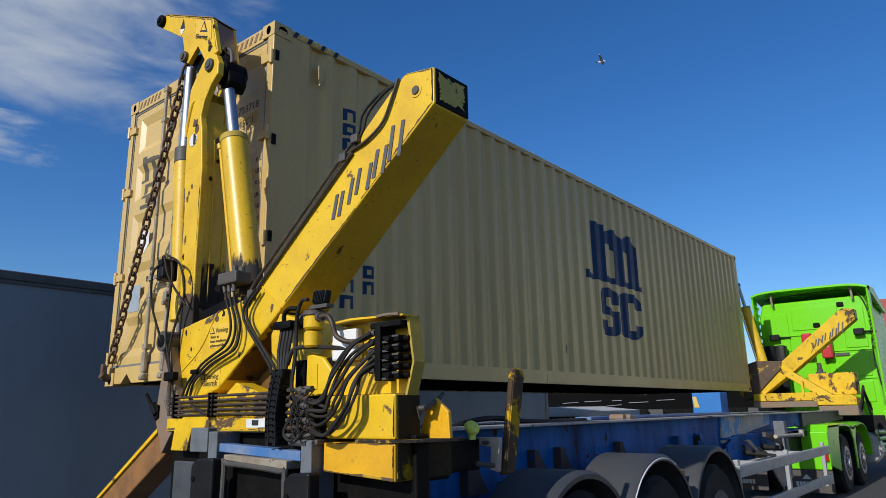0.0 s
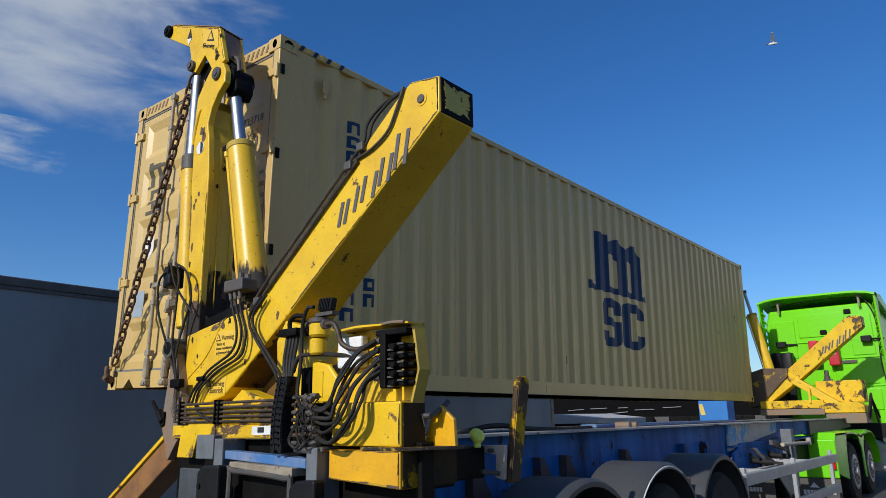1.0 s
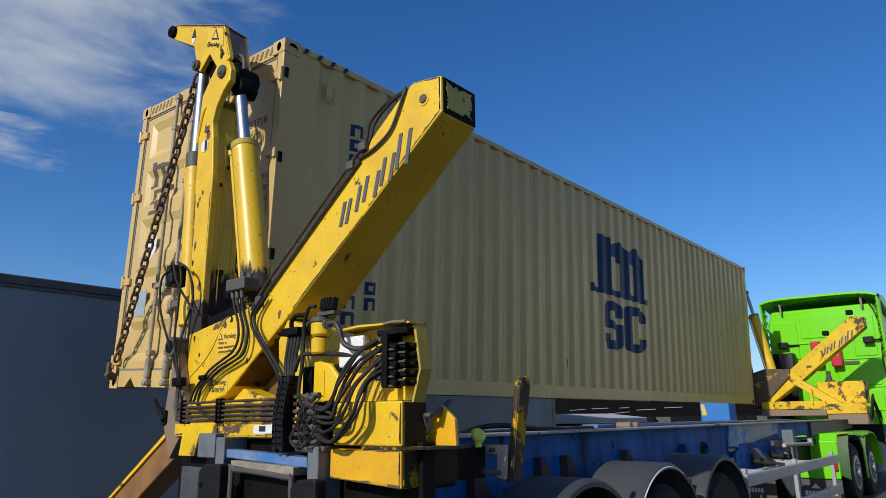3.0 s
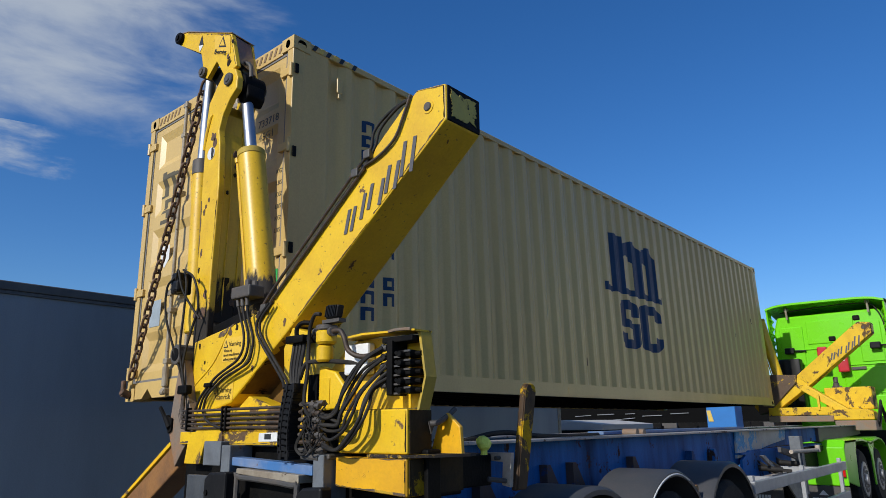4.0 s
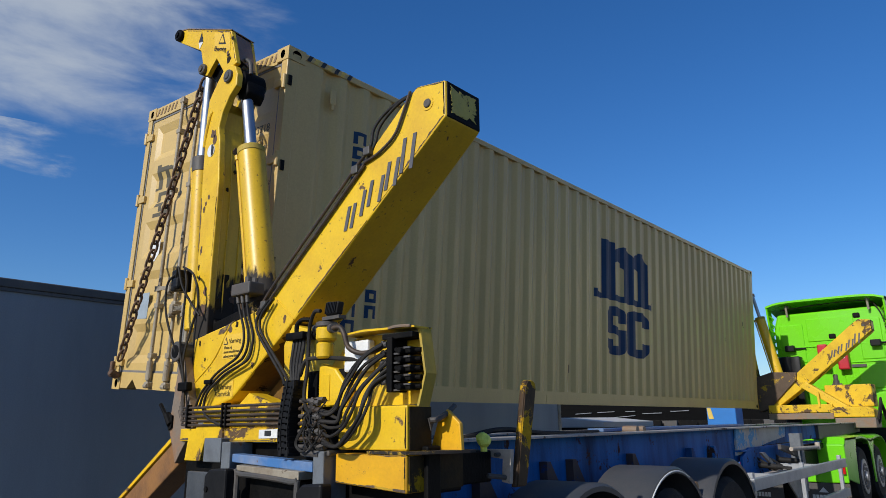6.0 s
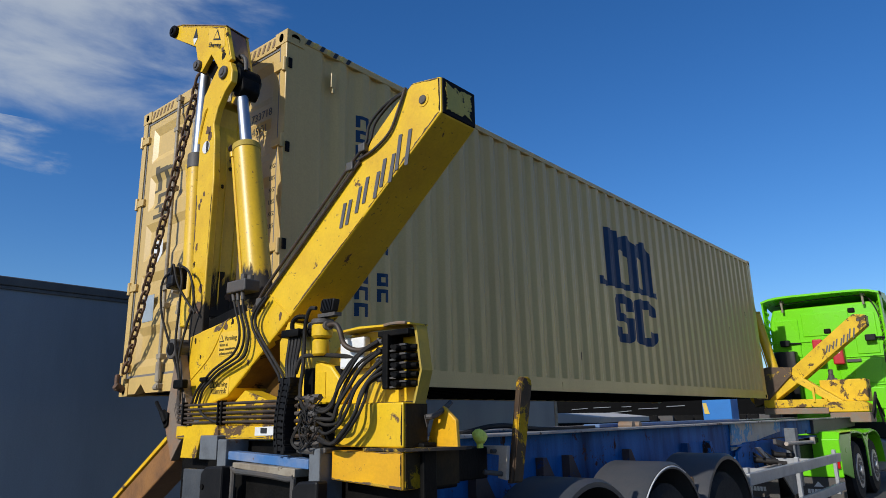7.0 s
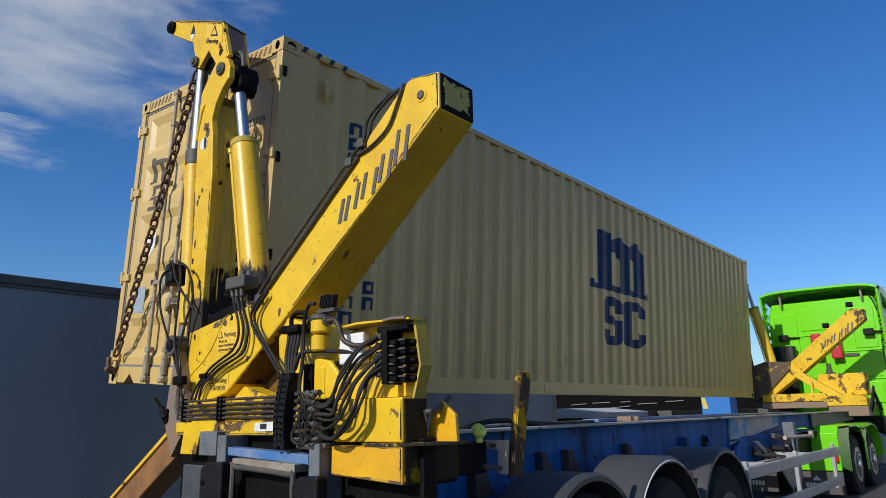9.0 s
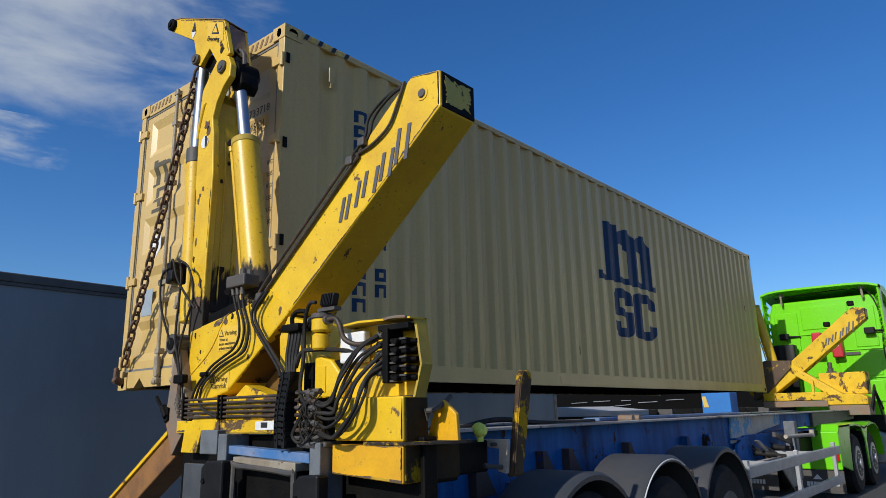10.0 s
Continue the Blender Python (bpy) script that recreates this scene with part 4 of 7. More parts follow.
def brand_bars(boom, dx, dy, dz):
    """Five dark block marks stepping up the boom."""
    y = -0.502 + dy
    for x, z, w, h in ((2.555, 2.60, 0.075, 0.145), (2.685, 2.665, 0.03, 0.15), (2.745, 2.71, 0.115, 0.15), (2.885, 2.775, 0.095, 0.16), (3.005, 2.845, 0.10, 0.20)):
        x, z = x + dx, z + dz
        bm = B()
        s = 0.035
        t = min(0.026, w)
        if w < 0.05:
            plate_mark(bm, [(x, z), (x + t, z), (x + t + s, z + h), (x + s, z + h)], y)
        else:
            plate_mark(bm, [(x, z), (x + t, z), (x + t + s, z + h), (x + s, z + h)], y)
            plate_mark(bm, [(x + w - t, z + 0.01), (x + w, z + 0.01), (x + w + s, z + h + 0.01), (x + w - t + s, z + h + 0.01)], y)
        part("marking_bar", bm, INK, boom)


brand_bars(rear_boom, 0, 0, 0)
brand_bars(front_boom, -0.14, 13.2, 0.08)

# warning stickers on the rear crane
for x0, x1, z0, z1, lines in ((1.35, 1.58, 1.94, 2.10, True), (1.27, 1.50, 1.69, 1.80, False)):
    bm = B()
    box(bm, x0, x1, -0.5025, -0.5005, z0, z1)
    st = part("sticker", bm, STICKER, rear_boom, "yellow warning sticker")
    bm = B()
    tx, tz = x0 + 0.035, z1 - 0.065
    slab(bm, [(tx - 0.028, tz), (tx + 0.028, tz), (tx, tz + 0.05)], -0.5042, -0.5028, "y")
    part("warning_triangle", bm, STICKER_B, st)
    bm = B()
    slab(bm, [(tx - 0.018, tz + 0.006), (tx + 0.018, tz + 0.006), (tx, tz + 0.040)], -0.5056, -0.5044, "y")
    part("triangle_field", bm, STICKER, st)
    words("Varning", 0.046, (x0 + 0.072, -0.5045, z1 - 0.060), (90, 0, 0), STICKER_PRINT, st)
    if lines:
        words("Vistas ej\ninom maskinens\narbetsområde", 0.029, (x0 + 0.015, -0.5045, z1 - 0.095), (90, 0, 0), STICKER_PRINT, st)
    else:
        words("Klämrisk", 0.052, (x0 + 0.02, -0.5045, z1 - 0.105), (90, 0, 0), STICKER_PRINT, st)
bm = B()
slab(bm, [(0.861, 4.60), (1.09, 4.51), (1.108, 4.346), (0.88, 4.445)], -0.498, -0.4955, "y")
st = part("sticker", bm, STICKER, rear_head)
bm = B()
slab(bm, [(0.935, 4.47), (1.045, 4.425), (0.995, 4.545)], -0.500, -0.4982, "y")
part("warning_triangle", bm, STICKER_B, rear_head)
bm = B()
slab(bm, [(0.955, 4.475), (1.025, 4.447), (0.993, 4.52)], -0.502, -0.5002, "y")
part("triangle_field", bm, STICKER, rear_head)
words("Elvarning", 0.052, (0.872, -0.5005, 4.437), (90, 23, 0), STICKER_B, rear_head)
bm = B()
slab(bm, [(0.62, 4.62), (0.69, 4.60), (0.66, 4.70)], -0.498, -0.4955, "y")
part("arrow_mark", bm, STICKER_B, rear_head)
bm = B()
slab(bm, [(0.62, 4.618), (0.69, 4.598), (0.64, 4.55)], -0.498, -0.4955, "y")
part("arrow_mark", bm, STICKER_W, rear_head)
bm = B()
rod(bm, (0.955, -0.502, 3.545), (0.955, -0.496, 3.545), 0.05, seg=24)
part("reflector", bm, STICKER_W, rear_arm, "white round mark")
bm = B()
slab(bm, [(0.965, 3.50), (0.99, 3.51), (0.995, 3.56), (0.98, 3.59), (0.96, 3.59)], -0.505, -0.5025, "y")
part("reflector", bm, STICKER_B, rear_arm)


def chips():
    """Paint knocked off the rear crane, down to rust and grease."""
    rng = random.Random(11)
    for x, z, r, face in ((0.93, 3.08, 0.034, "y"), (0.95, 3.12, 0.026, "y"), (0.985, 3.17, 0.030, "y"), (0.985, 3.62, 0.055, "y"), (0.965, 3.68, 0.060, "y"), (0.94, 2.76, 0.040, "y"), (0.93, 2.64, 0.03, "y"),
                          (0.95, 2.55, 0.03, "y"), (1.05, 2.45, 0.05, "y"), (1.04, 2.32, 0.06, "y"), (0.93, 2.30, 0.04, "y"), (1.07, 4.33, 0.035, "y"), (1.10, 4.27, 0.06, "y"), (1.13, 4.44, 0.03, "y"),
                          (-0.36, 3.55, 0.035, "x"), (-0.34, 3.46, 0.04, "x"), (-0.36, 3.38, 0.025, "x"), (-0.32, 3.33, 0.03, "x"), (-0.42, 3.22, 0.02, "x"), (-0.38, 2.55, 0.06, "x"), (-0.30, 2.42, 0.07, "x"), (-0.43, 2.36, 0.06, "x"),
                          (1.42, 2.14, 0.05, "y"), (1.50, 2.16, 0.03, "y"), (1.05, 2.07, 0.025, "y"), (2.02, 2.14, 0.03, "y"), (1.70, 1.88, 0.03, "y"), (1.13, 1.95, 0.02, "y")):
        k = 11
        r *= 0.72
        ph = [rng.uniform(0.45, 1.15) for _ in range(k)]
        pts = [(x + r * ph[i] * math.cos(2 * math.pi * i / k) * 0.8, z + r * ph[i] * math.sin(2 * math.pi * i / k) * 1.2) for i in range(k)]
        bm = B()
        low = z < 2.2
        if face == "y":
            ya = -0.5005 if low else (-0.4985 if z < 4.22 else -0.4945)
            slab(bm, pts, ya - 0.0012, ya + 0.0006, "y")
        else:
            xa = 1.10 if z < 3.27 else (1.098 - (z - 3.27) * 0.109 if z < 3.6 else 1.062)
            slab(bm, pts, xa - 0.012, xa + 0.0025, "x")
        part("paint_chip", bm, CHAIN_RUST if rng.random() < 0.6 else OILY, rear_boom if low else (rear_arm if z < 4.22 else rear_head))


chips()


def edge_wear(parent, mat, a, b, width, seed, y, inward):
    """Paint rubbed off along one edge of a plate: a thin ragged strip."""
    rng = random.Random(seed)
    a, b, inward = Vector(a), Vector(b), Vector(inward)
    k = max(8, int((b - a).length / 0.018))
    out, back, w = [], [], 0.3
    for i in range(k + 1):
        w = max(0.08, min(1.0, w + rng.uniform(-0.32, 0.32)))
        p = a.lerp(b, i / k)
        out.append((p.x, p.y))
        q = p + inward * width * w
        back.append((q.x, q.y))
    bm = B()
    slab(bm, out + back[::-1], y - 0.0012, y + 0.001, "y")
    part("edge_wear", bm, mat, parent)


edge_wear(rear_boom, FOOT_RUST, (3.335, 3.095), (2.80, 2.675), 0.022, 1, -0.5005, (-0.4, 0.9))
edge_wear(rear_boom, OILY, (3.338, 3.10), (3.338, 3.29), 0.010, 2, -0.5005, (-1, 0))
edge_wear(rear_boom, FOOT_RUST, (2.75, 2.63), (2.15, 2.165), 0.010, 3, -0.5005, (-0.4, 0.9))
edge_wear(rear_boom, FOOT_RUST, (3.13, 3.322), (3.33, 3.295), 0.012, 4, -0.5005, (0, -1))
edge_wear(rear_boom, FOOT_RUST, (1.80, 2.255), (2.70, 2.985), 0.010, 5, -0.5005, (0.5, -0.8))
edge_wear(rear_arm, FOOT_RUST, (0.907, 2.62), (0.874, 3.18), 0.016, 6, -0.4985, (1, 0))
edge_wear(rear_arm, OILY, (1.093, 2.70), (1.093, 3.15), 0.012, 7, -0.4985, (-1, 0))
edge_wear(rear_head, FOOT_RUST, (0.42, 4.826), (1.09, 4.522), 0.022, 8, -0.4945, (-0.3, -1))
edge_wear(rear_head, FOOT_RUST, (1.10, 4.51), (1.19, 4.22), 0.030, 9, -0.4945, (-1, -0.2))


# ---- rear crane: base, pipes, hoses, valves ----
# oil and rust brown; behind the brace it also carries the recess's shadow
INNER = material("oily_shaded_plate", (0.16, 0.085, 0.02), 0.6, second=(0.05, 0.03, 0.015), scale=5, amount=0.8, spec=0.2, rust=(0.014, 0.011, 0.009), rust_scale=4, rust_edge=0.55)
SCRAPED = material("scraped_black", (0.075, 0.045, 0.024), 0.6, second=(0.025, 0.02, 0.016), scale=7, amount=0.8, rust=(0.66, 0.38, 0.015), rust_scale=5, rust_edge=0.53, spec=0.15)


def base_details():
    c = rear
    bm = B()
    box(bm, 1.02, 2.30, -0.58, -0.22, 1.41, 1.49, 0.006)
    box(bm, 1.10, 2.30, -0.54, -0.22, 1.49, 1.62, 0.006)
    part("base_beam", bm, YELLOW_WORN, c, "yellow base beam with worn paint")
    bm = B()
    slab(bm, [(1.455, 1.603), (1.499, 1.620), (1.635, 1.708), (1.772, 1.671), (2.012, 1.603), (2.014, 1.576)], -0.47, -0.34, "y", 0.006)
    part("brace", bm, YELLOW_WORN, c)
    # backing plate added behind the brace; oil, rust and shadow share its colour
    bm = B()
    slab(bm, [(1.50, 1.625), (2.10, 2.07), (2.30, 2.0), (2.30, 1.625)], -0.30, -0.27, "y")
    part("inner_web", bm, INNER, c, "rusty oil-stained inner plate with the recess's shade painted in")
    bm = B()
    slab(bm, [(2.10, 2.10), (2.32, 2.04), (2.34, 1.62), (2.05, 1.62), (2.02, 1.98)], -0.50, -0.24, "y", 0.008)
    part("pillar", bm, YELLOW, c)
    bm = B()
    slab(bm, [(0.86, 1.75), (0.82, 1.50), (0.94, 1.26), (1.02, 1.36), (1.17, 1.52), (1.10, 1.62), (1.05, 1.72), (0.96, 1.98), (0.90, 1.98)], -0.56, -0.50, "y", 0.005)
    part("guide_plate", bm, RUSTY_STEEL, c, "bare rusty steel guide plate")
    bm = B()
    slab(bm, [(1.117, 1.288), (1.150, 1.450), (1.267, 1.510), (1.545, 1.507), (1.553, 1.432), (1.353, 1.425), (1.303, 1.288)], -0.592, -0.50, "y", 0.004)
    part("base_cheek", bm, YELLOW_WORN, c, "scuffed yellow cheek plate")
    bm = B()
    slab(bm, [(0.84, 1.40), (-1.36, 0.04), (-1.02, 0.04), (0.95, 1.26)], -0.53, -0.34, "y", 0.012)
    leg = part("stabiliser_leg", bm, LEG_BROWN, c, "scraped rusty brown stabiliser leg")
    bm = B()
    slab(bm, [(0.83, 1.425), (-1.36, 0.070), (-1.38, 0.045), (0.84, 1.40)], -0.545, -0.32, "y")
    part("leg_flange", bm, YELLOW_WORN, leg)
    bm = B()
    box(bm, -1.55, -0.85, -0.70, -0.15, 0.0, 0.05, 0.01)
    part("foot_pad", bm, RUSTY_STEEL, leg)
    bm = B()
    rod(bm, (0.70, -0.57, 1.66), (0.80, -0.57, 1.57), 0.013, seg=8)
    rod(bm, (0.80, -0.57, 1.59), (0.86, -0.57, 1.52), 0.025, seg=8)
    slab(bm, [(0.80, 1.60), (0.88, 1.58), (0.88, 1.50), (0.84, 1.48)], -0.575, -0.562, "y")
    part("lever", bm, BLACK_IRON, c, smooth=True)
    bm = B()
    rod(bm, (0.90, -0.60, 2.02), (0.90, -0.22, 2.02), 0.072, seg=24, bevel=0.005)
    eye_part = part("leg_eye", bm, GREY_IRON, c, smooth=True)
    # flat black disc: the dark of the open bore is drawn as colour
    bm = B()
    rod(bm, (0.90, -0.604, 2.02), (0.90, -0.58, 2.02), 0.045, seg=20)
    part("eye_hole", bm, BLACK_IRON, eye_part)
    # four horizontal pipes with clamps
    for i in range(5):
        bm = B()
        z = 1.625 - 0.028 * i
        hose(bm, [(1.06 - 0.01 * i, -0.60, z + 0.10), (1.07, -0.60, z + 0.02), (1.12, -0.60, z), (1.6, -0.60, z), (2.20, -0.60, z)], 0.0085, 8)
        part("pipe", bm, STEEL_PIPE, c, smooth=True)
    for x in (1.14, 1.56, 1.60):
        bm = B()
        box(bm, x, x + 0.013, -0.618, -0.58, 1.495, 1.645, 0.003)
        part("pipe_clamp", bm, BLACK_IRON, c)
    for x0, w in ((1.17, 0.14), (1.93, 0.24)):
        bm = B()
        slab(bm, [(x0, 1.43), (x0 + w, 1.435), (x0 + w, 1.485), (x0, 1.48)] if x0 > 1.5 else [(x0, 1.425), (x0 + 0.06, 1.425), (x0 + w, 1.53), (x0 + w - 0.06, 1.53)], -0.584, -0.5815, "y")
        st = part("sticker", bm, STICKER_W, c, "white data sticker")
        bm = B()
        a = x0 + (0.06 if x0 > 1.5 else 0.045)
        box(bm, a, a + 0.06, -0.587, -0.5845, 1.445, 1.475)
        part("sticker_bar", bm, STICKER_B, st)
    # manifold on the arm's foot and its hoses
    bm = B()
    box(bm, 1.525, 1.735, -0.58, -0.46, 2.335, 2.415, 0.01)
    rod(bm, (1.60, -0.50, 2.41), (1.60, -0.50, 2.47), 0.022, seg=10)
    rod(bm, (1.68, -0.50, 2.41), (1.68, -0.50, 2.45), 0.022, seg=10)
    part("manifold", bm, GREY_IRON, c, "grey steel hose manifold")
    left_run = [(1.561, -0.550, 2.330), (1.606, -0.550, 2.219), (1.655, -0.550, 2.110), (1.660, -0.550, 2.007), (1.601, -0.550, 1.935), (1.492, -0.550, 1.891), (1.380, -0.550, 1.847), (1.301, -0.550, 1.799), (1.201, -0.550, 1.725), (1.137, -0.550, 1.635)]
    right_run = [(1.670, -0.550, 2.329), (1.696, -0.550, 2.208), (1.759, -0.550, 2.074), (1.760, -0.550, 1.986), (1.724, -0.550, 1.913), (1.607, -0.550, 1.871), (1.497, -0.550, 1.840), (1.391, -0.550, 1.792), (1.275, -0.550, 1.722), (1.237, -0.550, 1.632)]
    for i in range(3):
        u = i / 2
        pts = [Vector(a).lerp(Vector(b), u) for a, b in zip(left_run, right_run)]
        bm = B()
        hose(bm, pts + ([Vector(p) for p in ((1.382, -0.620, 1.578), (1.461, -0.620, 1.539), (1.577, -0.620, 1.511))] if i == 2 else []), 0.0085, 10)
        part("hose", bm, RUBBER, c, "black hydraulic hose", smooth=True)
        bm = B()
        rod(bm, pts[0] + Vector((0, 0, 0.02)), pts[0].lerp(pts[1], 0.4), 0.013, seg=10)
        part("hose_end", bm, GREY_IRON, c, smooth=True)
    bm = B()
    box(bm, 1.255, 1.335, -0.575, -0.535, 1.775, 1.805, 0.008)
    part("hose_clip", bm, BLACK_IRON, c)
    for i in range(2):
        bm = B()
        d = 0.035 * i
        hose(bm, [(1.90 + d, -0.54, 2.27), (1.81 + d, -0.55, 2.18), (1.80 + d, -0.55, 2.10), (1.87 + d, -0.55, 2.01), (1.99 + d, -0.56, 1.90), (2.13 + d, -0.58, 1.78), (2.18 + d, -0.60, 1.73)], 0.0095, 10)
        part("hose", bm, RUBBER, c, smooth=True)
    # pipes along the top of the boom and the loops at its tip
    for i in range(2):
        bm = B()
        d = 0.035 * i
        hose(bm, [(1.74 + d, -0.515, 2.20 - d * 0.5), (1.90 + d, -0.515, 2.36 - d), (2.30 + d, -0.515, 2.68 - d), (2.70 + d, -0.515, 3.00 - d)], 0.010, 8)
        part("pipe", bm, STEEL_PIPE, c, smooth=True)
        bm = B()
        hose(bm, [(2.66 + d, -0.515, 2.97 - d), (2.765 + d, -0.50, 3.07), (2.775 + 1.2 * d, -0.48, 3.19 - d * 0.3), (2.85 + d, -0.46, 3.275 - d * 0.3), (2.99, -0.45, 3.325 - d * 0.2), (3.12, -0.44, 3.33 - d * 0.2), (3.17, -0.42, 3.30)], 0.0095, 10)
        part("hose", bm, RUBBER, c, smooth=True)
    bm = B()
    hose(bm, [(2.74, -0.515, 2.98), (2.86, -0.515, 3.01), (2.98, -0.515, 3.08), (3.05, -0.515, 3.20), (3.10, -0.512, 3.31)], 0.009, 8)
    part("pipe", bm, STEEL_PIPE, c, smooth=True)
    for x, z in ((2.66, 2.95), (2.76, 3.04), (1.82, 2.25)):
        bm = B()
        box(bm, x - 0.020, x + 0.034, -0.536, -0.50, z - 0.026, z + 0.026, 0.006)
        part("pipe_clamp", bm, GREY_IRON, c)
    # left side: black relay box and slack hoses
    bm = B()
    box(bm, 0.75, 0.84, -0.60, -0.48, 2.47, 2.63, 0.012)
    box(bm, 0.82, 0.90, -0.63, -0.56, 2.47, 2.56, 0.02)
    part("relay_box", bm, DARK_PLASTIC, c, "black plastic box with cables")
    loops = [[(0.84, -0.60, 2.60), (0.74, -0.62, 2.52), (0.76, -0.62, 2.30), (0.88, -0.60, 2.05), (0.98, -0.57, 1.82), (1.01, -0.58, 1.66)],
             [(0.90, -0.58, 2.62), (0.98, -0.60, 2.50), (0.97, -0.60, 2.30), (0.96, -0.60, 2.05), (1.00, -0.58, 1.85), (1.04, -0.58, 1.66)],
             [(0.88, -0.58, 2.64), (1.04, -0.58, 2.55), (1.09, -0.56, 2.35), (1.02, -0.56, 2.18), (0.98, -0.58, 1.95), (1.03, -0.58, 1.70), (1.06, -0.60, 1.58)],
             [(0.86, -0.62, 2.56), (0.92, -0.64, 2.62), (0.96, -0.62, 2.48), (1.02, -0.58, 2.36), (1.10, -0.55, 2.26)]]
    for pts in loops:
        bm = B()
        hose(bm, pts, 0.0085, 8)
        part("hose", bm, RUBBER, c, smooth=True)
    bm = B()
    box(bm, 0.98, 1.10, -0.61, -0.56, 1.74, 1.80, 0.01)
    part("hose_clip", bm, BLACK_IRON, c)
    # drag chain for cables
    for i in range(12):
        u = i / 11
        z = 1.735 - 0.355 * u
        x = 2.262 + 0.055 * (1 - u) ** 2 + 0.022 * u ** 4
        bm = B()
        box(bm, x, x + 0.092, -0.70, -0.62, z - 0.026, z + 0.002, 0.004)
        box(bm, x + 0.004, x + 0.03, -0.706, -0.62, z - 0.04, z + 0.010, 0.003)
        box(bm, x + 0.064, x + 0.090, -0.706, -0.62, z - 0.04, z + 0.010, 0.003)
        part("cable_chain_link", bm, DARK_PLASTIC, c)
    for i in range(4):
        bm = B()
        d = 0.027 * i
        hose(bm, [(2.320 + d * 0.7, -0.655, 1.735), (2.29 + d, -0.64, 1.83), (2.25 + d * 1.1, -0.60, 1.92), (2.24 + d * 1.1, -0.585, 1.985)], 0.011, 8)
        part("hose", bm, RUBBER, c, smooth=True)
    bm = B()
    box(bm, 2.20, 2.36, -0.625, -0.53, 1.98, 2.025, 0.008)
    rod(bm, (2.36, -0.58, 2.0), (2.47, -0.58, 2.0), 0.020, seg=10)
    rod(bm, (2.40, -0.58, 2.0), (2.42, -0.58, 2.0), 0.030, seg=6)
    hose(bm, [(2.25, -0.58, 2.02), (2.25, -0.58, 2.07), (2.28, -0.57, 2.10), (2.33, -0.55, 2.10)], 0.014, 8)
    part("junction_block", bm, BLACK_IRON, c, smooth=True)
    # yellow filter
    bm = B()
    rod(bm, (2.545, -0.61, 1.855), (2.545, -0.61, 1.945), 0.047, seg=20, bevel=0.01)
    rod(bm, (2.555, -0.61, 1.95), (2.555, -0.61, 2.03), 0.058, seg=20, bevel=0.012)
    part("filter", bm, YELLOW_WORN, c, "yellow hydraulic filter bowl", smooth=True)
    bm = B()
    rod(bm, (2.555, -0.61, 2.025), (2.555, -0.61, 2.055), 0.062, seg=14, bevel=0.006)
    rod(bm, (2.60, -0.62, 2.015), (2.65, -0.64, 2.012), 0.026, seg=12)
    rod(bm, (2.48, -0.60, 2.03), (2.44, -0.60, 2.03), 0.022, seg=10)
    part("filter_fitting", bm, GREY_IRON, c, smooth=True)
    bm = B()
    hose(bm, [(2.64, -0.64, 2.012), (2.70, -0.64, 2.01), (2.735, -0.64, 1.97), (2.76, -0.63, 1.90), (2.83, -0.61, 1.865), (2.93, -0.60, 1.87), (3.0, -0.59, 1.90)], 0.014, 10)
    part("hose", bm, STEEL_PIPE, c, smooth=True)
    # work lamp
    bm = B()
    slab(bm, [(2.595, 2.082), (2.690, 2.082), (2.706, 2.150), (2.608, 2.158)], -0.66, -0.615, "y", 0.008)
    lamp = part("work_lamp", bm, DARK_PLASTIC, c, "black finned work lamp")
    for i in range(7):
        bm = B()
        x = 2.600 + 0.0125 * i
        slab(bm, [(x, 2.090), (x + 0.006, 2.090), (x + 0.018, 2.148), (x + 0.012, 2.148)], -0.668, -0.658, "y")
        part("fin", bm, DARK_PLASTIC, lamp)
    bm = B()
    rod(bm, (2.565, -0.61, 2.05), (2.585, -0.61, 2.09), 0.02, seg=8)
    box(bm, 2.56, 2.70, -0.65, -0.60, 2.06, 2.079)
    part("lamp_bracket", bm, GREY_IRON, c)
    bm = B()
    hose(bm, [(2.57, -0.67, 2.11), (2.52, -0.67, 2.11), (2.46, -0.65, 2.05), (2.44, -0.64, 1.96), (2.435, -0.64, 1.80), (2.44, -0.66, 1.66), (2.50, -0.68, 1.58), (2.58, -0.68, 1.56)], 0.011, 8)
    part("hose", bm, RUBBER, c, smooth=True)
    bm = B()
    hose(bm, [(2.37, -0.64, 1.77), (2.42, -0.64, 1.85), (2.52, -0.62, 1.86), (2.66, -0.58, 1.85), (2.80, -0.56, 1.83)], 0.013, 8)
    part("hose", bm, RUBBER, c, smooth=True)
    # white control box
    bm = B()
    box(bm, 2.662, 2.85, -0.575, -0.52, 1.775, 1.94, 0.012)
    part("control_box", bm, WHITE_BOX, c, "white enamel control box")
    # housing behind the valves: shallow tray, open to the rear
    bm = B()
    slab(bm, [(2.70, 1.96), (2.85, 1.965), (3.214, 1.945), (3.249, 1.74), (3.199, 1.597), (2.50, 1.597), (2.50, 1.83), (2.62, 1.93)], -0.515, -0.50, "y")
    housing = part("housing", bm, YELLOW, c, "yellow sheet-steel valve housing")
    # side flange: its shaded face is given by the olive colour
    bm = B()
    slab(bm, [(3.205, 1.960), (3.228, 1.960), (3.262, 1.74), (3.215, 1.585), (3.20, 1.585), (3.250, 1.74), (3.215, 1.94)], -0.578, -0.50, "y")
    part("housing_side", bm, OLIVE, housing, "worn yellow flange with its shade painted olive")
    bm = B()
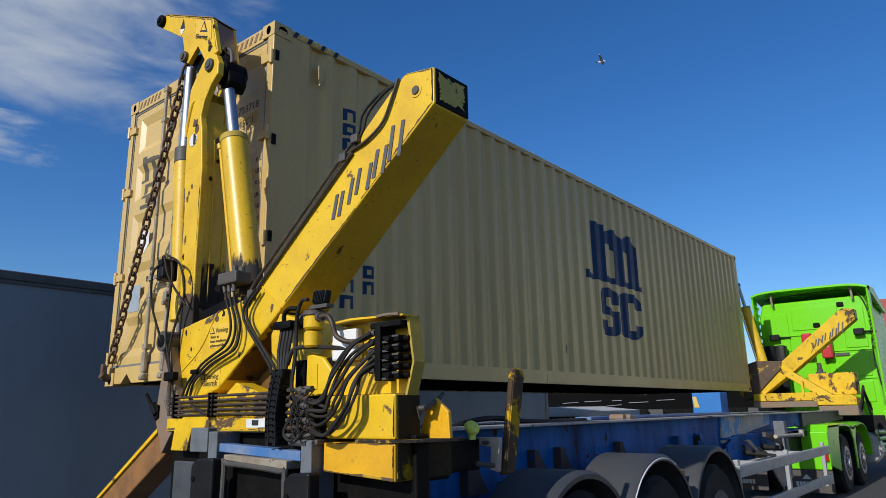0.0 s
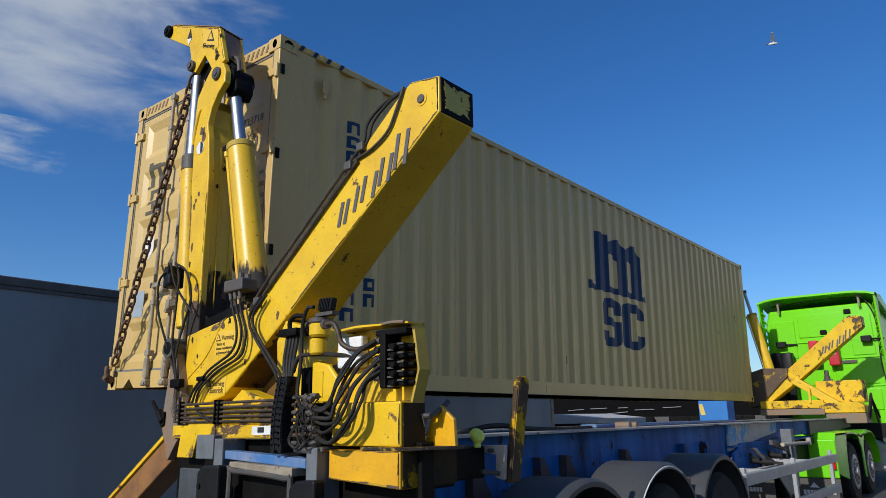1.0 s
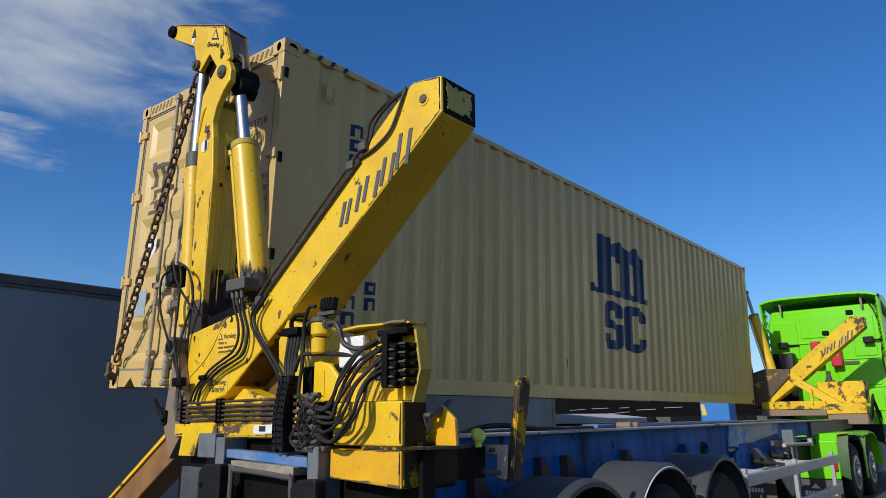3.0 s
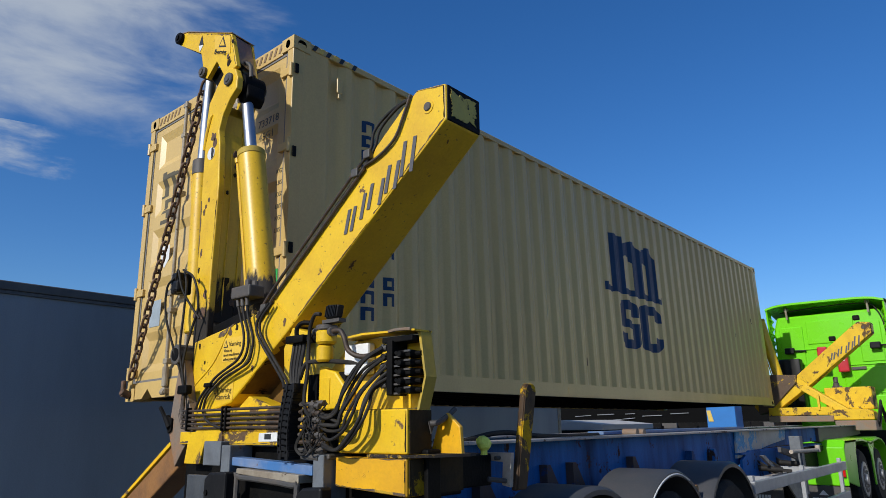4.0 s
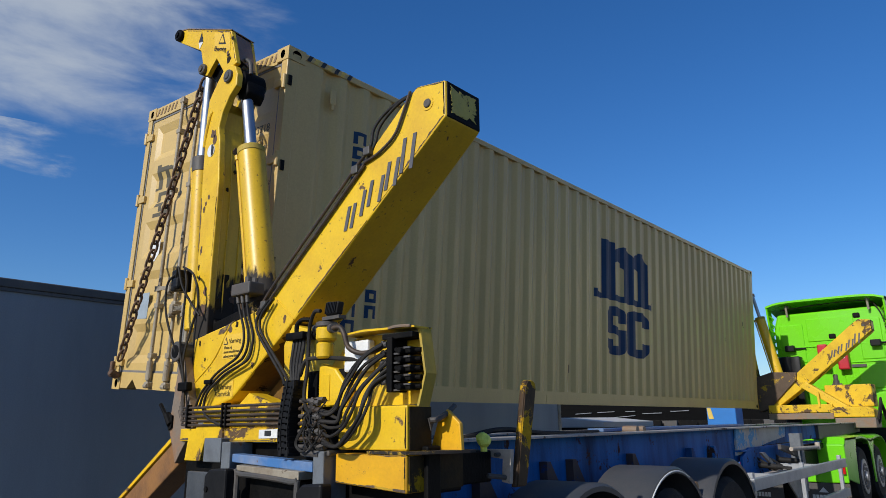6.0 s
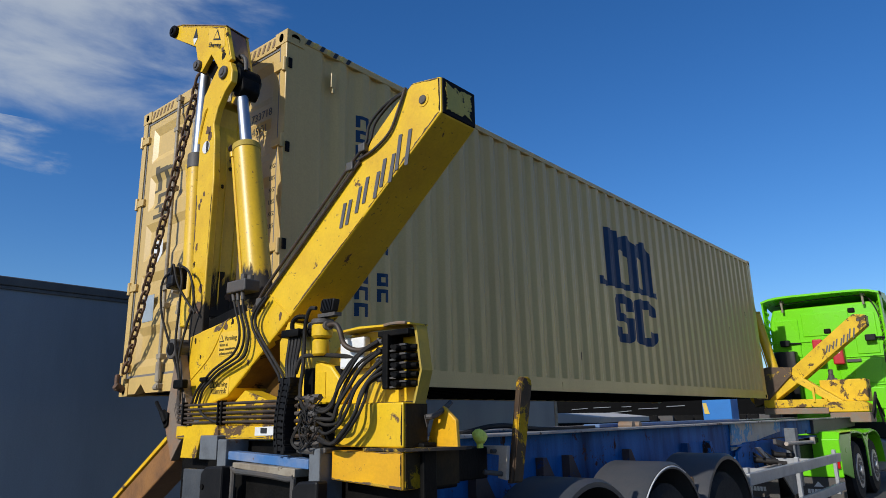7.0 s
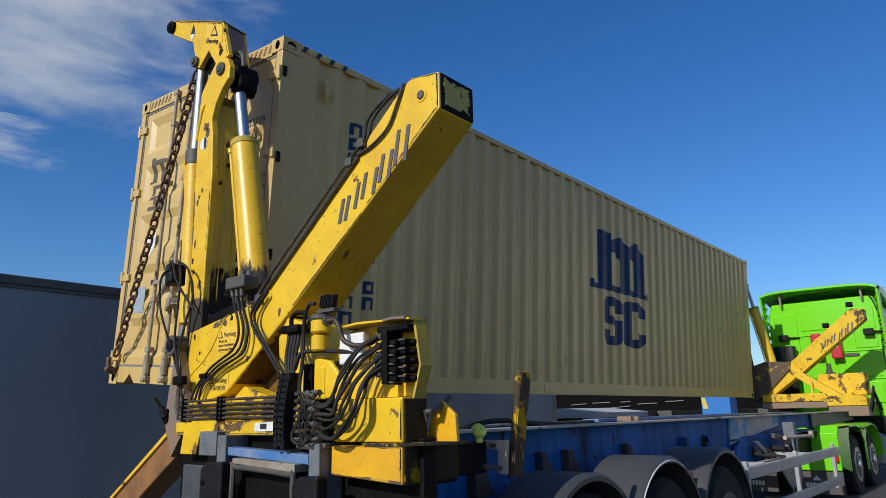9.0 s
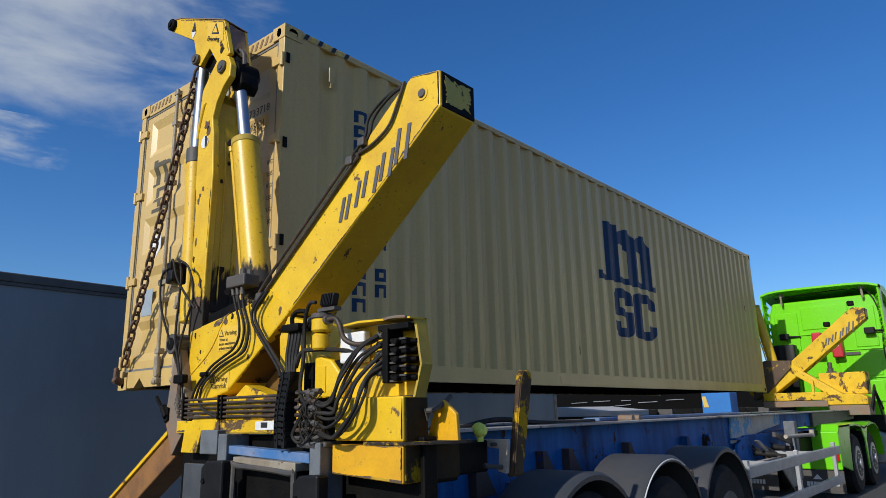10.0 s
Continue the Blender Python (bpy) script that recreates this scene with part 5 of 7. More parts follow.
    slab(bm, [(2.70, 1.962), (2.86, 1.972), (3.23, 1.961), (3.23, 1.970), (2.86, 1.983), (2.70, 1.972)], -0.625, -0.495, "y")
    part("housing_lid", bm, YELLOW_WORN, housing)
    bm = B()
    hose(bm, [(3.06, -0.632, 1.970), (3.12, -0.634, 1.974), (3.21, -0.632, 1.970)], 0.008, 6)
    part("lid_hinge", bm, RUSTY_STEEL, housing)
    bm = B()
    slab(bm, [(2.46, 1.84), (2.60, 1.80), (2.70, 1.70), (2.70, 1.597), (2.46, 1.597)], -0.58, -0.52, "y", 0.012)
    part("housing_cheek", bm, YELLOW, housing)
    bm = B()
    box(bm, 2.48, 2.56, -0.585, -0.58, 1.63, 1.77, 0.002)
    part("cheek_plate", bm, YELLOW_WORN, housing)
    # valve bank
    bm = B()
    box(bm, 3.046, 3.085, -0.635, -0.52, 1.655, 1.925, 0.006)
    bank = part("valve_bank", bm, BLACK_IRON, c, "black hydraulic valve bank with lever heads")
    for i in range(5):
        z = 1.855 - 0.044 * i
        bm = B()
        box(bm, 3.10, 3.20, -0.625, -0.53, z - 0.016, z + 0.016, 0.004)
        rod(bm, (3.155, -0.62, z - 0.005), (3.155, -0.66, z - 0.005), 0.015, seg=10, bevel=0.003)
        rod(bm, (3.20, -0.58, z), (3.235, -0.58, z), 0.012, seg=8)
        rod(bm, (3.12, -0.62, z + 0.004), (3.12, -0.642, z + 0.004), 0.010, seg=8)
        part("valve_spool", bm, BLACK_IRON, bank, smooth=True)
        for xa, xb, za in ((3.098, 3.14, -0.020), (3.165, 3.205, 0.006)):
            bm = B()
            box(bm, xa, xb, -0.633, -0.624, z + za, z + za + 0.009)
            part("valve_nut", bm, GREY_IRON, bank)
        z = 1.895 - 0.046 * i
        bm = B()
        rod(bm, (3.02, -0.60, z), (2.985, -0.605, z - 0.003), 0.016, seg=10)
        rod(bm, (3.00, -0.60, z), (2.988, -0.602, z), 0.021, seg=6)
        part("valve_port", bm, GREY_IRON if i % 2 == 0 else BLACK_IRON, bank)
    bm = B()
    box(bm, 3.00, 3.21, -0.62, -0.52, 1.915, 1.945, 0.005)
    part("valve_cap", bm, BLACK_IRON, bank)
    # arcs of hose from the valves to the pipe ends
    rng = random.Random(4)
    runs = []
    runs.append([(2.999, -0.610, 1.906), (2.916, -0.637, 1.862), (2.850, -0.663, 1.794), (2.797, -0.690, 1.702), (2.756, -0.690, 1.627), (2.697, -0.690, 1.572), (2.616, -0.690, 1.586)])
    runs.append([(3.023, -0.610, 1.867), (2.892, -0.640, 1.804), (2.817, -0.670, 1.693), (2.790, -0.700, 1.592), (2.771, -0.700, 1.534), (2.683, -0.700, 1.550), (2.616, -0.700, 1.551)])
    runs.append([(3.028, -0.610, 1.830), (2.966, -0.643, 1.759), (2.892, -0.677, 1.670), (2.836, -0.710, 1.561), (2.796, -0.710, 1.506), (2.710, -0.710, 1.494), (2.643, -0.710, 1.506)])
    runs.append([(3.040, -0.610, 1.776), (2.982, -0.647, 1.722), (2.941, -0.683, 1.648), (2.931, -0.720, 1.540), (2.851, -0.720, 1.452), (2.768, -0.720, 1.406), (2.672, -0.720, 1.433)])
    runs.append([(3.052, -0.610, 1.728), (2.962, -0.650, 1.687), (2.965, -0.690, 1.612), (2.954, -0.730, 1.531), (2.875, -0.730, 1.444), (2.801, -0.730, 1.401), (2.703, -0.730, 1.395)])
    for i in range(9):
        k, u = divmod(i, 2)
        a, b = runs[k], runs[min(k + 1, 4)]
        pts = [Vector(p).lerp(Vector(q), 0.5 * u) + Vector((0.006 * rng.uniform(-1, 1), -0.012 * u + 0.004 * k, 0.008 * rng.uniform(-1, 1))) for p, q in zip(a, b)]
        bm = B()
        hose(bm, pts, 0.0085 if i % 3 else 0.0102, 8)
        part("hose", bm, RUBBER, c, smooth=True)
    for r in range(7):
        z = 1.632 - 0.040 * r
        bm = B()
        x1 = 2.53 + 0.10 * rng.random()
        rod(bm, (2.39, -0.645, z), (x1, -0.66, z + 0.008 * rng.uniform(-1, 1)), 0.0115, seg=8)
        rod(bm, (x1 - 0.055, -0.66, z), (x1, -0.66, z), 0.018, seg=6)
        rod(bm, (x1 - 0.10, -0.658, z), (x1 - 0.085, -0.658, z), 0.019, seg=6)
        part("pipe_end", bm, STEEL_PIPE if r % 2 else GREY_IRON, c)
    for i in range(4):
        bm = B()
        a = rng.uniform(0, 0.05)
        hose(bm, [(2.42 + a, -0.69, 1.64), (2.52 + a, -0.70, 1.60), (2.47 + a, -0.71, 1.50), (2.41 + a, -0.71, 1.41), (2.46 + a, -0.70, 1.37), (2.56, -0.70, 1.42 + 0.02 * i)], 0.005, 6)
        part("cable", bm, RUBBER, c, smooth=True)
    for i in range(9):
        bm = B()
        a, z = rng.uniform(2.46, 2.56), rng.uniform(1.40, 1.62)
        pts = [Vector((a, -0.705, z))]
        for k in range(4):
            pts.append(pts[-1] + Vector((rng.uniform(-0.03, 0.075), rng.uniform(-0.012, 0.008), rng.uniform(-0.07, 0.06))))
        hose(bm, pts, rng.choice((0.003, 0.0035, 0.0045)), 6, 5)
        part("cable", bm, RUBBER, c, smooth=True)
    for i in range(6):
        z = 1.615 - 0.038 * i
        bm = B()
        x1 = 2.60 + 0.012 * i + 0.02 * rng.random()
        rod(bm, (x1 - 0.075, -0.690, z + 0.010), (x1, -0.694, z), 0.0125, seg=10)
        rod(bm, (x1 - 0.060, -0.690, z + 0.008), (x1 - 0.040, -0.690, z + 0.006), 0.0185, seg=6)
        rod(bm, (x1 - 0.018, -0.692, z + 0.002), (x1 - 0.004, -0.692, z), 0.0175, seg=6)
        part("hose_coupling", bm, STEEL_PIPE if i % 2 else GREY_IRON, c, "dirty steel hose coupling")
    bm = B()
    box(bm, 2.42, 2.66, -0.66, -0.50, 1.345, 1.375, 0.01)
    rod(bm, (2.46, -0.66, 1.36), (2.60, -0.67, 1.355), 0.018, seg=8)
    part("pipe_bracket", bm, GREY_IRON, c)
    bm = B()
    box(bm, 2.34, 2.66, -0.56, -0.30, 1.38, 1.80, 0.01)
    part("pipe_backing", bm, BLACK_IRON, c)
    # block under the housing
    bm = B()
    box(bm, 2.66, 3.155, -0.60, -0.42, 1.378, 1.592, 0.008)
    part("pedestal", bm, [YELLOW], c, "yellow welded pedestal")
    bm = B()
    box(bm, 3.157, 3.163, -0.585, -0.43, 1.38, 1.585)
    part("pedestal_side", bm, OILY, c, "oil-blackened side plate")
    bm = B()
    slab(bm, [(2.66, 1.36), (3.165, 1.36), (3.165, 1.185), (2.66, 1.215)], -0.615, -0.40, "y", 0.008)
    part("pedestal_foot", bm, AMBER, c, "amber-yellow welded foot")
    bm = B()
    box(bm, 3.167, 3.174, -0.60, -0.20, 1.19, 1.355)
    part("pedestal_side", bm, OILY, c)
    bm = B()
    slab(bm, [(2.90, -0.62), (3.17, -0.62), (3.24, -0.54), (3.30, -0.42), (3.325, -0.33), (3.30, -0.25), (2.90, -0.20)], 1.362, 1.376, "z")
    part("ledge", bm, YELLOW_GREASY, c)
    bm = B()
    slab(bm, [(3.088, 1.360), (3.141, 1.510), (3.204, 1.573), (3.288, 1.503), (3.297, 1.364)], -0.36, -0.335, "y", 0.004)
    part("gusset", bm, AMBER, c)
    bm = B()
    hose(bm, [(3.17, -0.45, 1.52), (3.20, -0.42, 1.525), (3.20, -0.34, 1.56), (3.19, -0.28, 1.59)], 0.014, 8)
    slab(bm, [(-0.46, 1.53), (-0.41, 1.53), (-0.44, 1.47)], 3.165, 3.172, "x")
    part("grab_handle", bm, GREY_IRON, c, smooth=True)
    # stub beam with the upright guide post
    bm = B()
    box(bm, 2.75, 3.165, -0.395, -0.20, 1.17, 1.36, 0.01)
    box(bm, 2.75, 3.135, -0.20, 0.100, 1.19, 1.358, 0.01)
    part("stub_beam", bm, BLACK_IRON, c, "black greasy stub beam")
    bm = B()
    slab(bm, [(3.091, 1.321), (3.091, 1.361), (3.264, 1.361), (3.250, 1.182), (3.195, 1.192), (3.205, 1.311)], 0.105, 0.133, "y", 0.003)
    part("post_bracket", bm, PALE_STEEL, c, "bare dusty steel bracket")
    bm = B()
    rod(bm, (3.184, 0.105, 1.334), (3.184, 0.067, 1.334), 0.011, seg=8)
    part("bolt", bm, GREY_IRON, c)
    bm = B()
    rod(bm, (3.222, 0.105, 1.215), (3.184, -0.004, 1.230), 0.013, seg=8)
    part("bolt", bm, GREY_IRON, c)
    bm = B()
    slab(bm, [(0.134, 1.163), (0.239, 1.163), (0.368, 1.690), (0.364, 1.723), (0.342, 1.739), (0.285, 1.737), (0.259, 1.709)], 3.233, 3.267, "x", 0.008)
    part("guide_post", bm, SCRAPED, c, "scraped yellow and black guide post")
    bm = B()
    slab(bm, [(0.146, 1.173), (0.231, 1.173), (0.362, 1.690), (0.358, 1.718), (0.337, 1.733), (0.288, 1.731), (0.263, 1.704)], 3.268, 3.273, "x", 0.001)
    part("post_face", bm, SCRAPED, c)
    bm = B()
    bmesh.ops.create_icosphere(bm, subdivisions=2, radius=0.040)
    for v in bm.verts:
        v.co *= 1 + 0.25 * noise.noise(v.co * 30)
        v.co += Vector((3.205, -0.06, 1.415))
    rod(bm, (3.205, -0.06, 1.356), (3.205, -0.06, 1.40), 0.018, seg=10)
    part("beacon_cover", bm, LIME_GLASS, c, "crumpled lime-yellow cover over a lamp")


base_details()
edge_wear(rear, FOOT_RUST, (2.665, 1.357), (3.16, 1.357), 0.008, 21, -0.6155, (0, -1))
edge_wear(rear, FOOT_RUST, (2.665, 1.220), (3.16, 1.190), 0.012, 22, -0.6155, (0, 1))
edge_wear(rear, OILY, (3.150, 1.39), (3.150, 1.58), 0.010, 23, -0.6005, (-1, 0))
edge_wear(rear, OILY, (3.160, 1.20), (3.160, 1.35), 0.012, 24, -0.6155, (-1, 0))
edge_wear(rear, FOOT_RUST, (1.03, 1.418), (2.28, 1.418), 0.016, 25, -0.5805, (0, 1))


def rust_patch():
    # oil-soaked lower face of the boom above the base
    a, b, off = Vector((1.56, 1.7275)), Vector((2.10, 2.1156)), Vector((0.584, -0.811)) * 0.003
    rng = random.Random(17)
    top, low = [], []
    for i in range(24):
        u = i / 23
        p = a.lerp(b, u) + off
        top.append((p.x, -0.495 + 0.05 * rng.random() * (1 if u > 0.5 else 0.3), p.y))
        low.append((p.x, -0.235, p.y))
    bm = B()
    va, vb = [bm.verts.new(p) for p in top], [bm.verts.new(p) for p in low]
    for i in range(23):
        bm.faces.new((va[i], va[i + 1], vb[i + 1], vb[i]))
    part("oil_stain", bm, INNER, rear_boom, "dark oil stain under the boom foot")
    bm = B()
    slab(bm, [(1.272, 2.111), (1.303, 2.146), (1.429, 2.180), (1.470, 2.191), (1.408, 2.152), (1.345, 2.115)], -0.5025, -0.496, "y")
    part("rust_patch", bm, FOOT_RUST, rear_boom)


rust_patch()


# ---- front crane base ----
def front_base():
    c = front
    y0 = 12.55
    bm = B()
    slab(bm, [(0.92, 2.35), (1.25, 2.45), (1.75, 2.42), (1.72, 2.26), (1.15, 1.70), (0.92, 1.62)], y0 + 0.10, y0 + 0.45, "y", 0.015)
    part("boom_foot", bm, FOOT_RUST, c, "rusted boom foot with yellow remnants")
    bm = B()
    slab(bm, [(1.78, 2.12), (1.90, 2.22), (2.62, 1.70), (2.40, 1.68)], y0 + 0.05, y0 + 0.30, "y", 0.01)
    part("brace", bm, YELLOW, c)
    bm = B()
    box(bm, 1.15, 2.35, y0 - 0.02, y0 + 0.35, 1.60, 1.76, 0.01)
    part("base_beam", bm, YELLOW_WORN, c)
    bm = B()
    box(bm, 1.15, 2.36, y0 - 0.08, y0 + 0.42, 1.47, 1.59, 0.01)
    part("base_beam", bm, RUSTY_STEEL, c)
    bm = B()
    box(bm, 2.18, 3.02, y0 + 0.30, y0 + 0.75, 1.70, 2.14, 0.02)
    part("oil_tank", bm, YELLOW_WORN, c, "dented yellow oil tank")
    bm = B()
    slab(bm, [(2.30, 1.70), (2.95, 1.70), (3.05, 1.64), (3.05, 1.50), (2.30, 1.50)], y0 - 0.05, y0 + 0.40, "y", 0.015)
    part("base_box", bm, YELLOW_WORN, c)
    bm = B()
    box(bm, 2.38, 3.07, y0 - 0.12, y0 + 0.45, 1.30, 1.49, 0.012)
    part("base_foot", bm, RUSTY_STEEL, c)
    bm = B()
    rod(bm, (2.38, y0 + 0.5, 2.14), (2.38, y0 + 0.5, 2.24), 0.06, seg=14)
    rod(bm, (2.38, y0 + 0.5, 2.24), (2.38, y0 + 0.5, 2.36), 0.045, seg=14, bevel=0.01)
    rod(bm, (2.30, y0 + 0.5, 2.15), (2.48, y0 + 0.5, 2.15), 0.03, seg=10)
    part("breather", bm, GREY_IRON, c, smooth=True)
    bm = B()
    slab(bm, [(2.10, 2.0), (2.14, 2.0), (2.14, 1.70), (2.10, 1.70)], y0 - 0.05, y0, "y")
    part("strap", bm, YELLOW, c)
    for x, z in ((2.98, 3.48), (2.50, 3.10)):
        bm = B()
        box(bm, x - 0.06, x + 0.06, y0 + 0.12, y0 + 0.22, z - 0.04, z + 0.06, 0.02)
        part("boom_bracket", bm, BLACK_IRON, c)
    for pts in ([(3.03, y0 + 0.1, 1.35), (3.10, y0 + 0.1, 1.55), (3.16, y0 + 0.15, 1.85), (3.12, y0 + 0.5, 1.75), (3.16, y0 + 0.8, 1.40)],
                [(3.0, y0 + 0.2, 1.3), (3.10, y0 + 0.2, 1.45), (3.13, y0 + 0.3, 1.78), (3.10, y0 + 0.7, 1.6), (3.10, y0 + 1.0, 1.3)]):
        bm = B()
        hose(bm, pts, 0.02, 8)
        part("hose", bm, RUBBER, c, smooth=True)


front_base()


# ---- chains ----
def chain(name, top, bottom, label):
    t = thing(name, top, label, "chain", "lifting chains")
    top, bottom = Vector(top), Vector(bottom)
    way = bottom - top
    bm = B()
    a, b, r, seg, k = 0.050, 0.032, 0.0115, 8, 20
    prev = first = None
    for i in range(k + 1):
        u = 2 * math.pi * i / k
        p = Vector((b * math.cos(u), 0, a * math.sin(u)))
        p.z += 0.012 * math.copysign(1, math.sin(u)) * min(1, abs(math.sin(u)) * 3)
        n = Vector((math.cos(u) / b, 0, math.sin(u) / a)).normalized()
        if i < k:
            ring = [bm.verts.new(p + r * (math.cos(2 * math.pi * j / seg) * n + math.sin(2 * math.pi * j / seg) * Vector((0, 1, 0)))) for j in range(seg)]
        else:
            ring = first
        if prev:
            for j in range(seg):
                bm.faces.new((prev[j], prev[(j + 1) % seg], ring[(j + 1) % seg], ring[j]))
        first = first or ring
        prev = ring
    for f in bm.faces:
        f.smooth = True
    bmesh.ops.recalc_face_normals(bm, faces=bm.faces)
    me = bpy.data.meshes.new("link")
    bm.to_mesh(me)
    bm.free()
    me.materials.append(CHAIN_RUST)
    q = way.to_track_quat("-Z", "Y")
    step = 0.092
    for i in range(int((way.length - 0.12) / step)):
        ob = new("link", me)
        ob.parent = t
        ob.matrix_basis = Matrix.Translation(way.normalized() * (0.03 + step * (i + 0.5))) @ q.to_matrix().to_4x4() @ pose(0, 0, 0, 0, 0, 35 if i % 2 == 0 else 125)
    # lug that hooks into the casting
    bm = B()
    e = bottom
    rod(bm, e + Vector((0, -0.06, 0.02)), e + Vector((0, 0.02, -0.02)), 0.036, seg=12, bevel=0.006)
    box(bm, e.x - 0.024, e.x + 0.024, e.y - 0.06, e.y - 0.025, e.z - 0.03, e.z + 0.12, 0.01)
    part("lug", bm, CHAIN_RUST, t, "rusty lifting lug", smooth=True)
    return t


PIN_L, PIN_R = (0.60, -0.40, 4.36), (0.80, -0.36, 4.30)
LOW_L, LOW_R = (-1.135, -0.025, Z0 + 0.085), (1.165, -0.02, Z0 + 0.09)
chain_l = chain("lifting_chain", PIN_L, LOW_L, "rust-brown steel chain taut between crane head and container corner")
chain_r = chain("lifting_chain", PIN_R, LOW_R, "rust-brown steel chain partly hidden behind the lift arm")


# ---- container trailer ----
def trailer():
    t = thing("container_trailer", (2.1, 4.0, 0), "blue sideloader semi-trailer chassis with worn paint and three axles", "trailer")
    # far rail takes the lighter blue, sunlight put into its colour
    for s, paint in ((1, BLUE), (-1, BLUE_LIGHT)):
        xc = 2.1 + s * 0.52
        bm = B()
        slab(bm, [(-0.15, 1.385), (5.45, 1.385), (5.55, 1.10), (5.60, 0.98), (-0.15, 0.92)], xc - 0.012, xc + 0.012, "x")
        slab(bm, [(5.46, 1.385), (9.6, 1.385), (9.6, 1.18), (6.5, 1.16), (5.62, 0.98)], xc - 0.010, xc + 0.010, "x")
        part("rail_web", bm, paint, t)
        bm = B()
        box(bm, xc - 0.09, xc + 0.10, -0.15, 12.9, 1.386, 1.405, 0.003)
        part("rail_flange", bm, WORN_RAIL, t, "worn bare steel rail top")
        bm = B()
        box(bm, xc - 0.09, xc + 0.09, -0.15, 5.60, 0.90, 0.918)
        box(bm, xc - 0.09, xc + 0.09, 5.60, 9.6, 1.12, 1.14)
        part("rail_flange", bm, paint, t)
        bm = B()
        slab(bm, [(9.6, 1.384), (13.0, 1.384), (13.0, 1.22), (9.6, 1.16)], xc - 0.06, xc + 0.06, "x", 0.008)
        part("gooseneck", bm, GREY_IRON, t)
    bm = B()
    slab(bm, [(5.64, 1.384), (7.75, 1.384), (7.70, 1.25), (6.84, 1.19), (6.00, 1.10), (5.60, 1.08)], 2.636, 2.66, "x")
    part("side_plate", bm, FLAKED, t, "sky-blue plate with flaking rust")
    bm = B()
    slab(bm, [(5.64, 1.06), (5.95, 1.16), (7.8, 1.16), (8.1, 1.05), (8.1, 0.86), (5.64, 0.80)], 2.668, 2.70, "x", 0.005)
    part("lower_side_plate", bm, BLUE, t)
    for y in (0.55, 1.35, 1.72, 2.75, 4.10, 4.75):
        bm = B()
        slab(bm, [(y, 1.22), (y + 0.05, 1.22), (y + 0.22, 0.98), (y, 0.98)], 2.634, 2.70, "x")
        part("gusset", bm, BLUE if y > 4 else GUSSET, t)
    for y in (0.4, 1.6, 2.9, 4.1, 5.2, 6.5, 8.0, 9.4, 10.8, 12.2):
        bm = B()
        box(bm, 1.59, 2.606, y, y + 0.12, 1.05 if y < 5 else 1.20, 1.33, 0.004)
        part("cross_beam", bm, BLUE, t)
    for y, h in ((3.1, 0.035), (3.25, 0.032)):
        bm = B()
        rod(bm, (2.46, y, 1.42), (2.60, y, 1.42), h, seg=16)
        part("roller", bm, RUSTY_STEEL, t)
    bm = B()
    hose(bm, [(2.3, 0.9, 1.40), (2.35, 1.3, 1.45), (2.4, 1.9, 1.41), (2.4, 3.2, 1.41)], 0.02, 8)
    part("cable", bm, RUBBER, t, smooth=True)
    # strip added in sky blue to show the far rail's sunlit edge
    bm = B()
    box(bm, 2.30, 2.46, 2.70, 6.60, 1.406, 1.436, 0.004)
    part("lit_rail_strip", bm, BLUE_LIGHT, t, "added sky-blue strip for the far rail's sunlit edge")
    # wheels and mudguards
    for s in (1, -1):
        for y in (0.91, 2.08, 3.33):
            xo = 2.1 + s * 1.24
            xi = 2.1 + s * 0.80
            zc = 0.50 if y < 1 else 0.535
            bm = B()
            k = 22
            rings = []
            for i in range(k + 1):
                a = radians(8 + 164 * i / k)
                row = []
                for r, x in ((0.585, xo), (0.615, xo), (0.635, xo - s * 0.03), (0.635, xi), (0.612, xi), (0.612, xo - s * 0.03)):
                    row.append(bm.verts.new((x, y - r * math.cos(a) * 1.04, zc + r * math.sin(a))))
                rings.append(row)
            for p, q in zip(rings, rings[1:]):
                for j in range(6):
                    bm.faces.new((p[j], p[(j + 1) % 6], q[(j + 1) % 6], q[j]))
            bm.faces.new(rings[0])
            bm.faces.new(rings[-1][::-1])
            guard = part("mudguard", bm, GUARD_GREY, t, "dark grey plastic mudguard", smooth=True)
            if s > 0 and y == 2.08:
                bm = B()
                hose(bm, [(xo + 0.002, y - 0.60 * math.cos(radians(a)) * 1.04, 0.535 + 0.60 * math.sin(radians(a))) for a in range(8, 118, 12)], 0.006, 6, 4)
                part("guard_edge", bm, STICKER_W, guard, "white edge trim", smooth=True)
            wheel = part("wheel", rod(B(), (xo - s * 0.36, y, 0.51), (xo - s * 0.03, y, 0.51), 0.40, seg=36, bevel=0.03), TYRE, t, smooth=True)
            bm = B()
            rod(bm, (xo - s * 0.38, y, 0.51), (xo - s * 0.02, y, 0.51), 0.505, seg=40, bevel=0.045)
            part("tyre", bm, TYRE, wheel, "worn black tyre", smooth=True)
            bm = B()
            rod(bm, (xo - s * 0.12, y, 0.51), (xo - s * 0.012, y, 0.51), 0.30, 0.285, seg=32)
            rod(bm, (xo - s * 0.02, y, 0.51), (xo + s * 0.03, y, 0.51), 0.14, 0.11, seg=20)
            part("rim", bm, TRAILER_RIM, wheel, smooth=True)
        for y in (1.38, 2.70):
            bm = B()
            rod(bm, (2.1 + s * 0.65, y, 0.98), (2.1 + s * 1.16, y, 0.98), 0.035, seg=12)
            part("guard_stay", bm, WORN_RAIL if y < 2 else LEG_BROWN, t, smooth=True)
    for y in (0.91, 2.08, 3.33):
        bm = B()
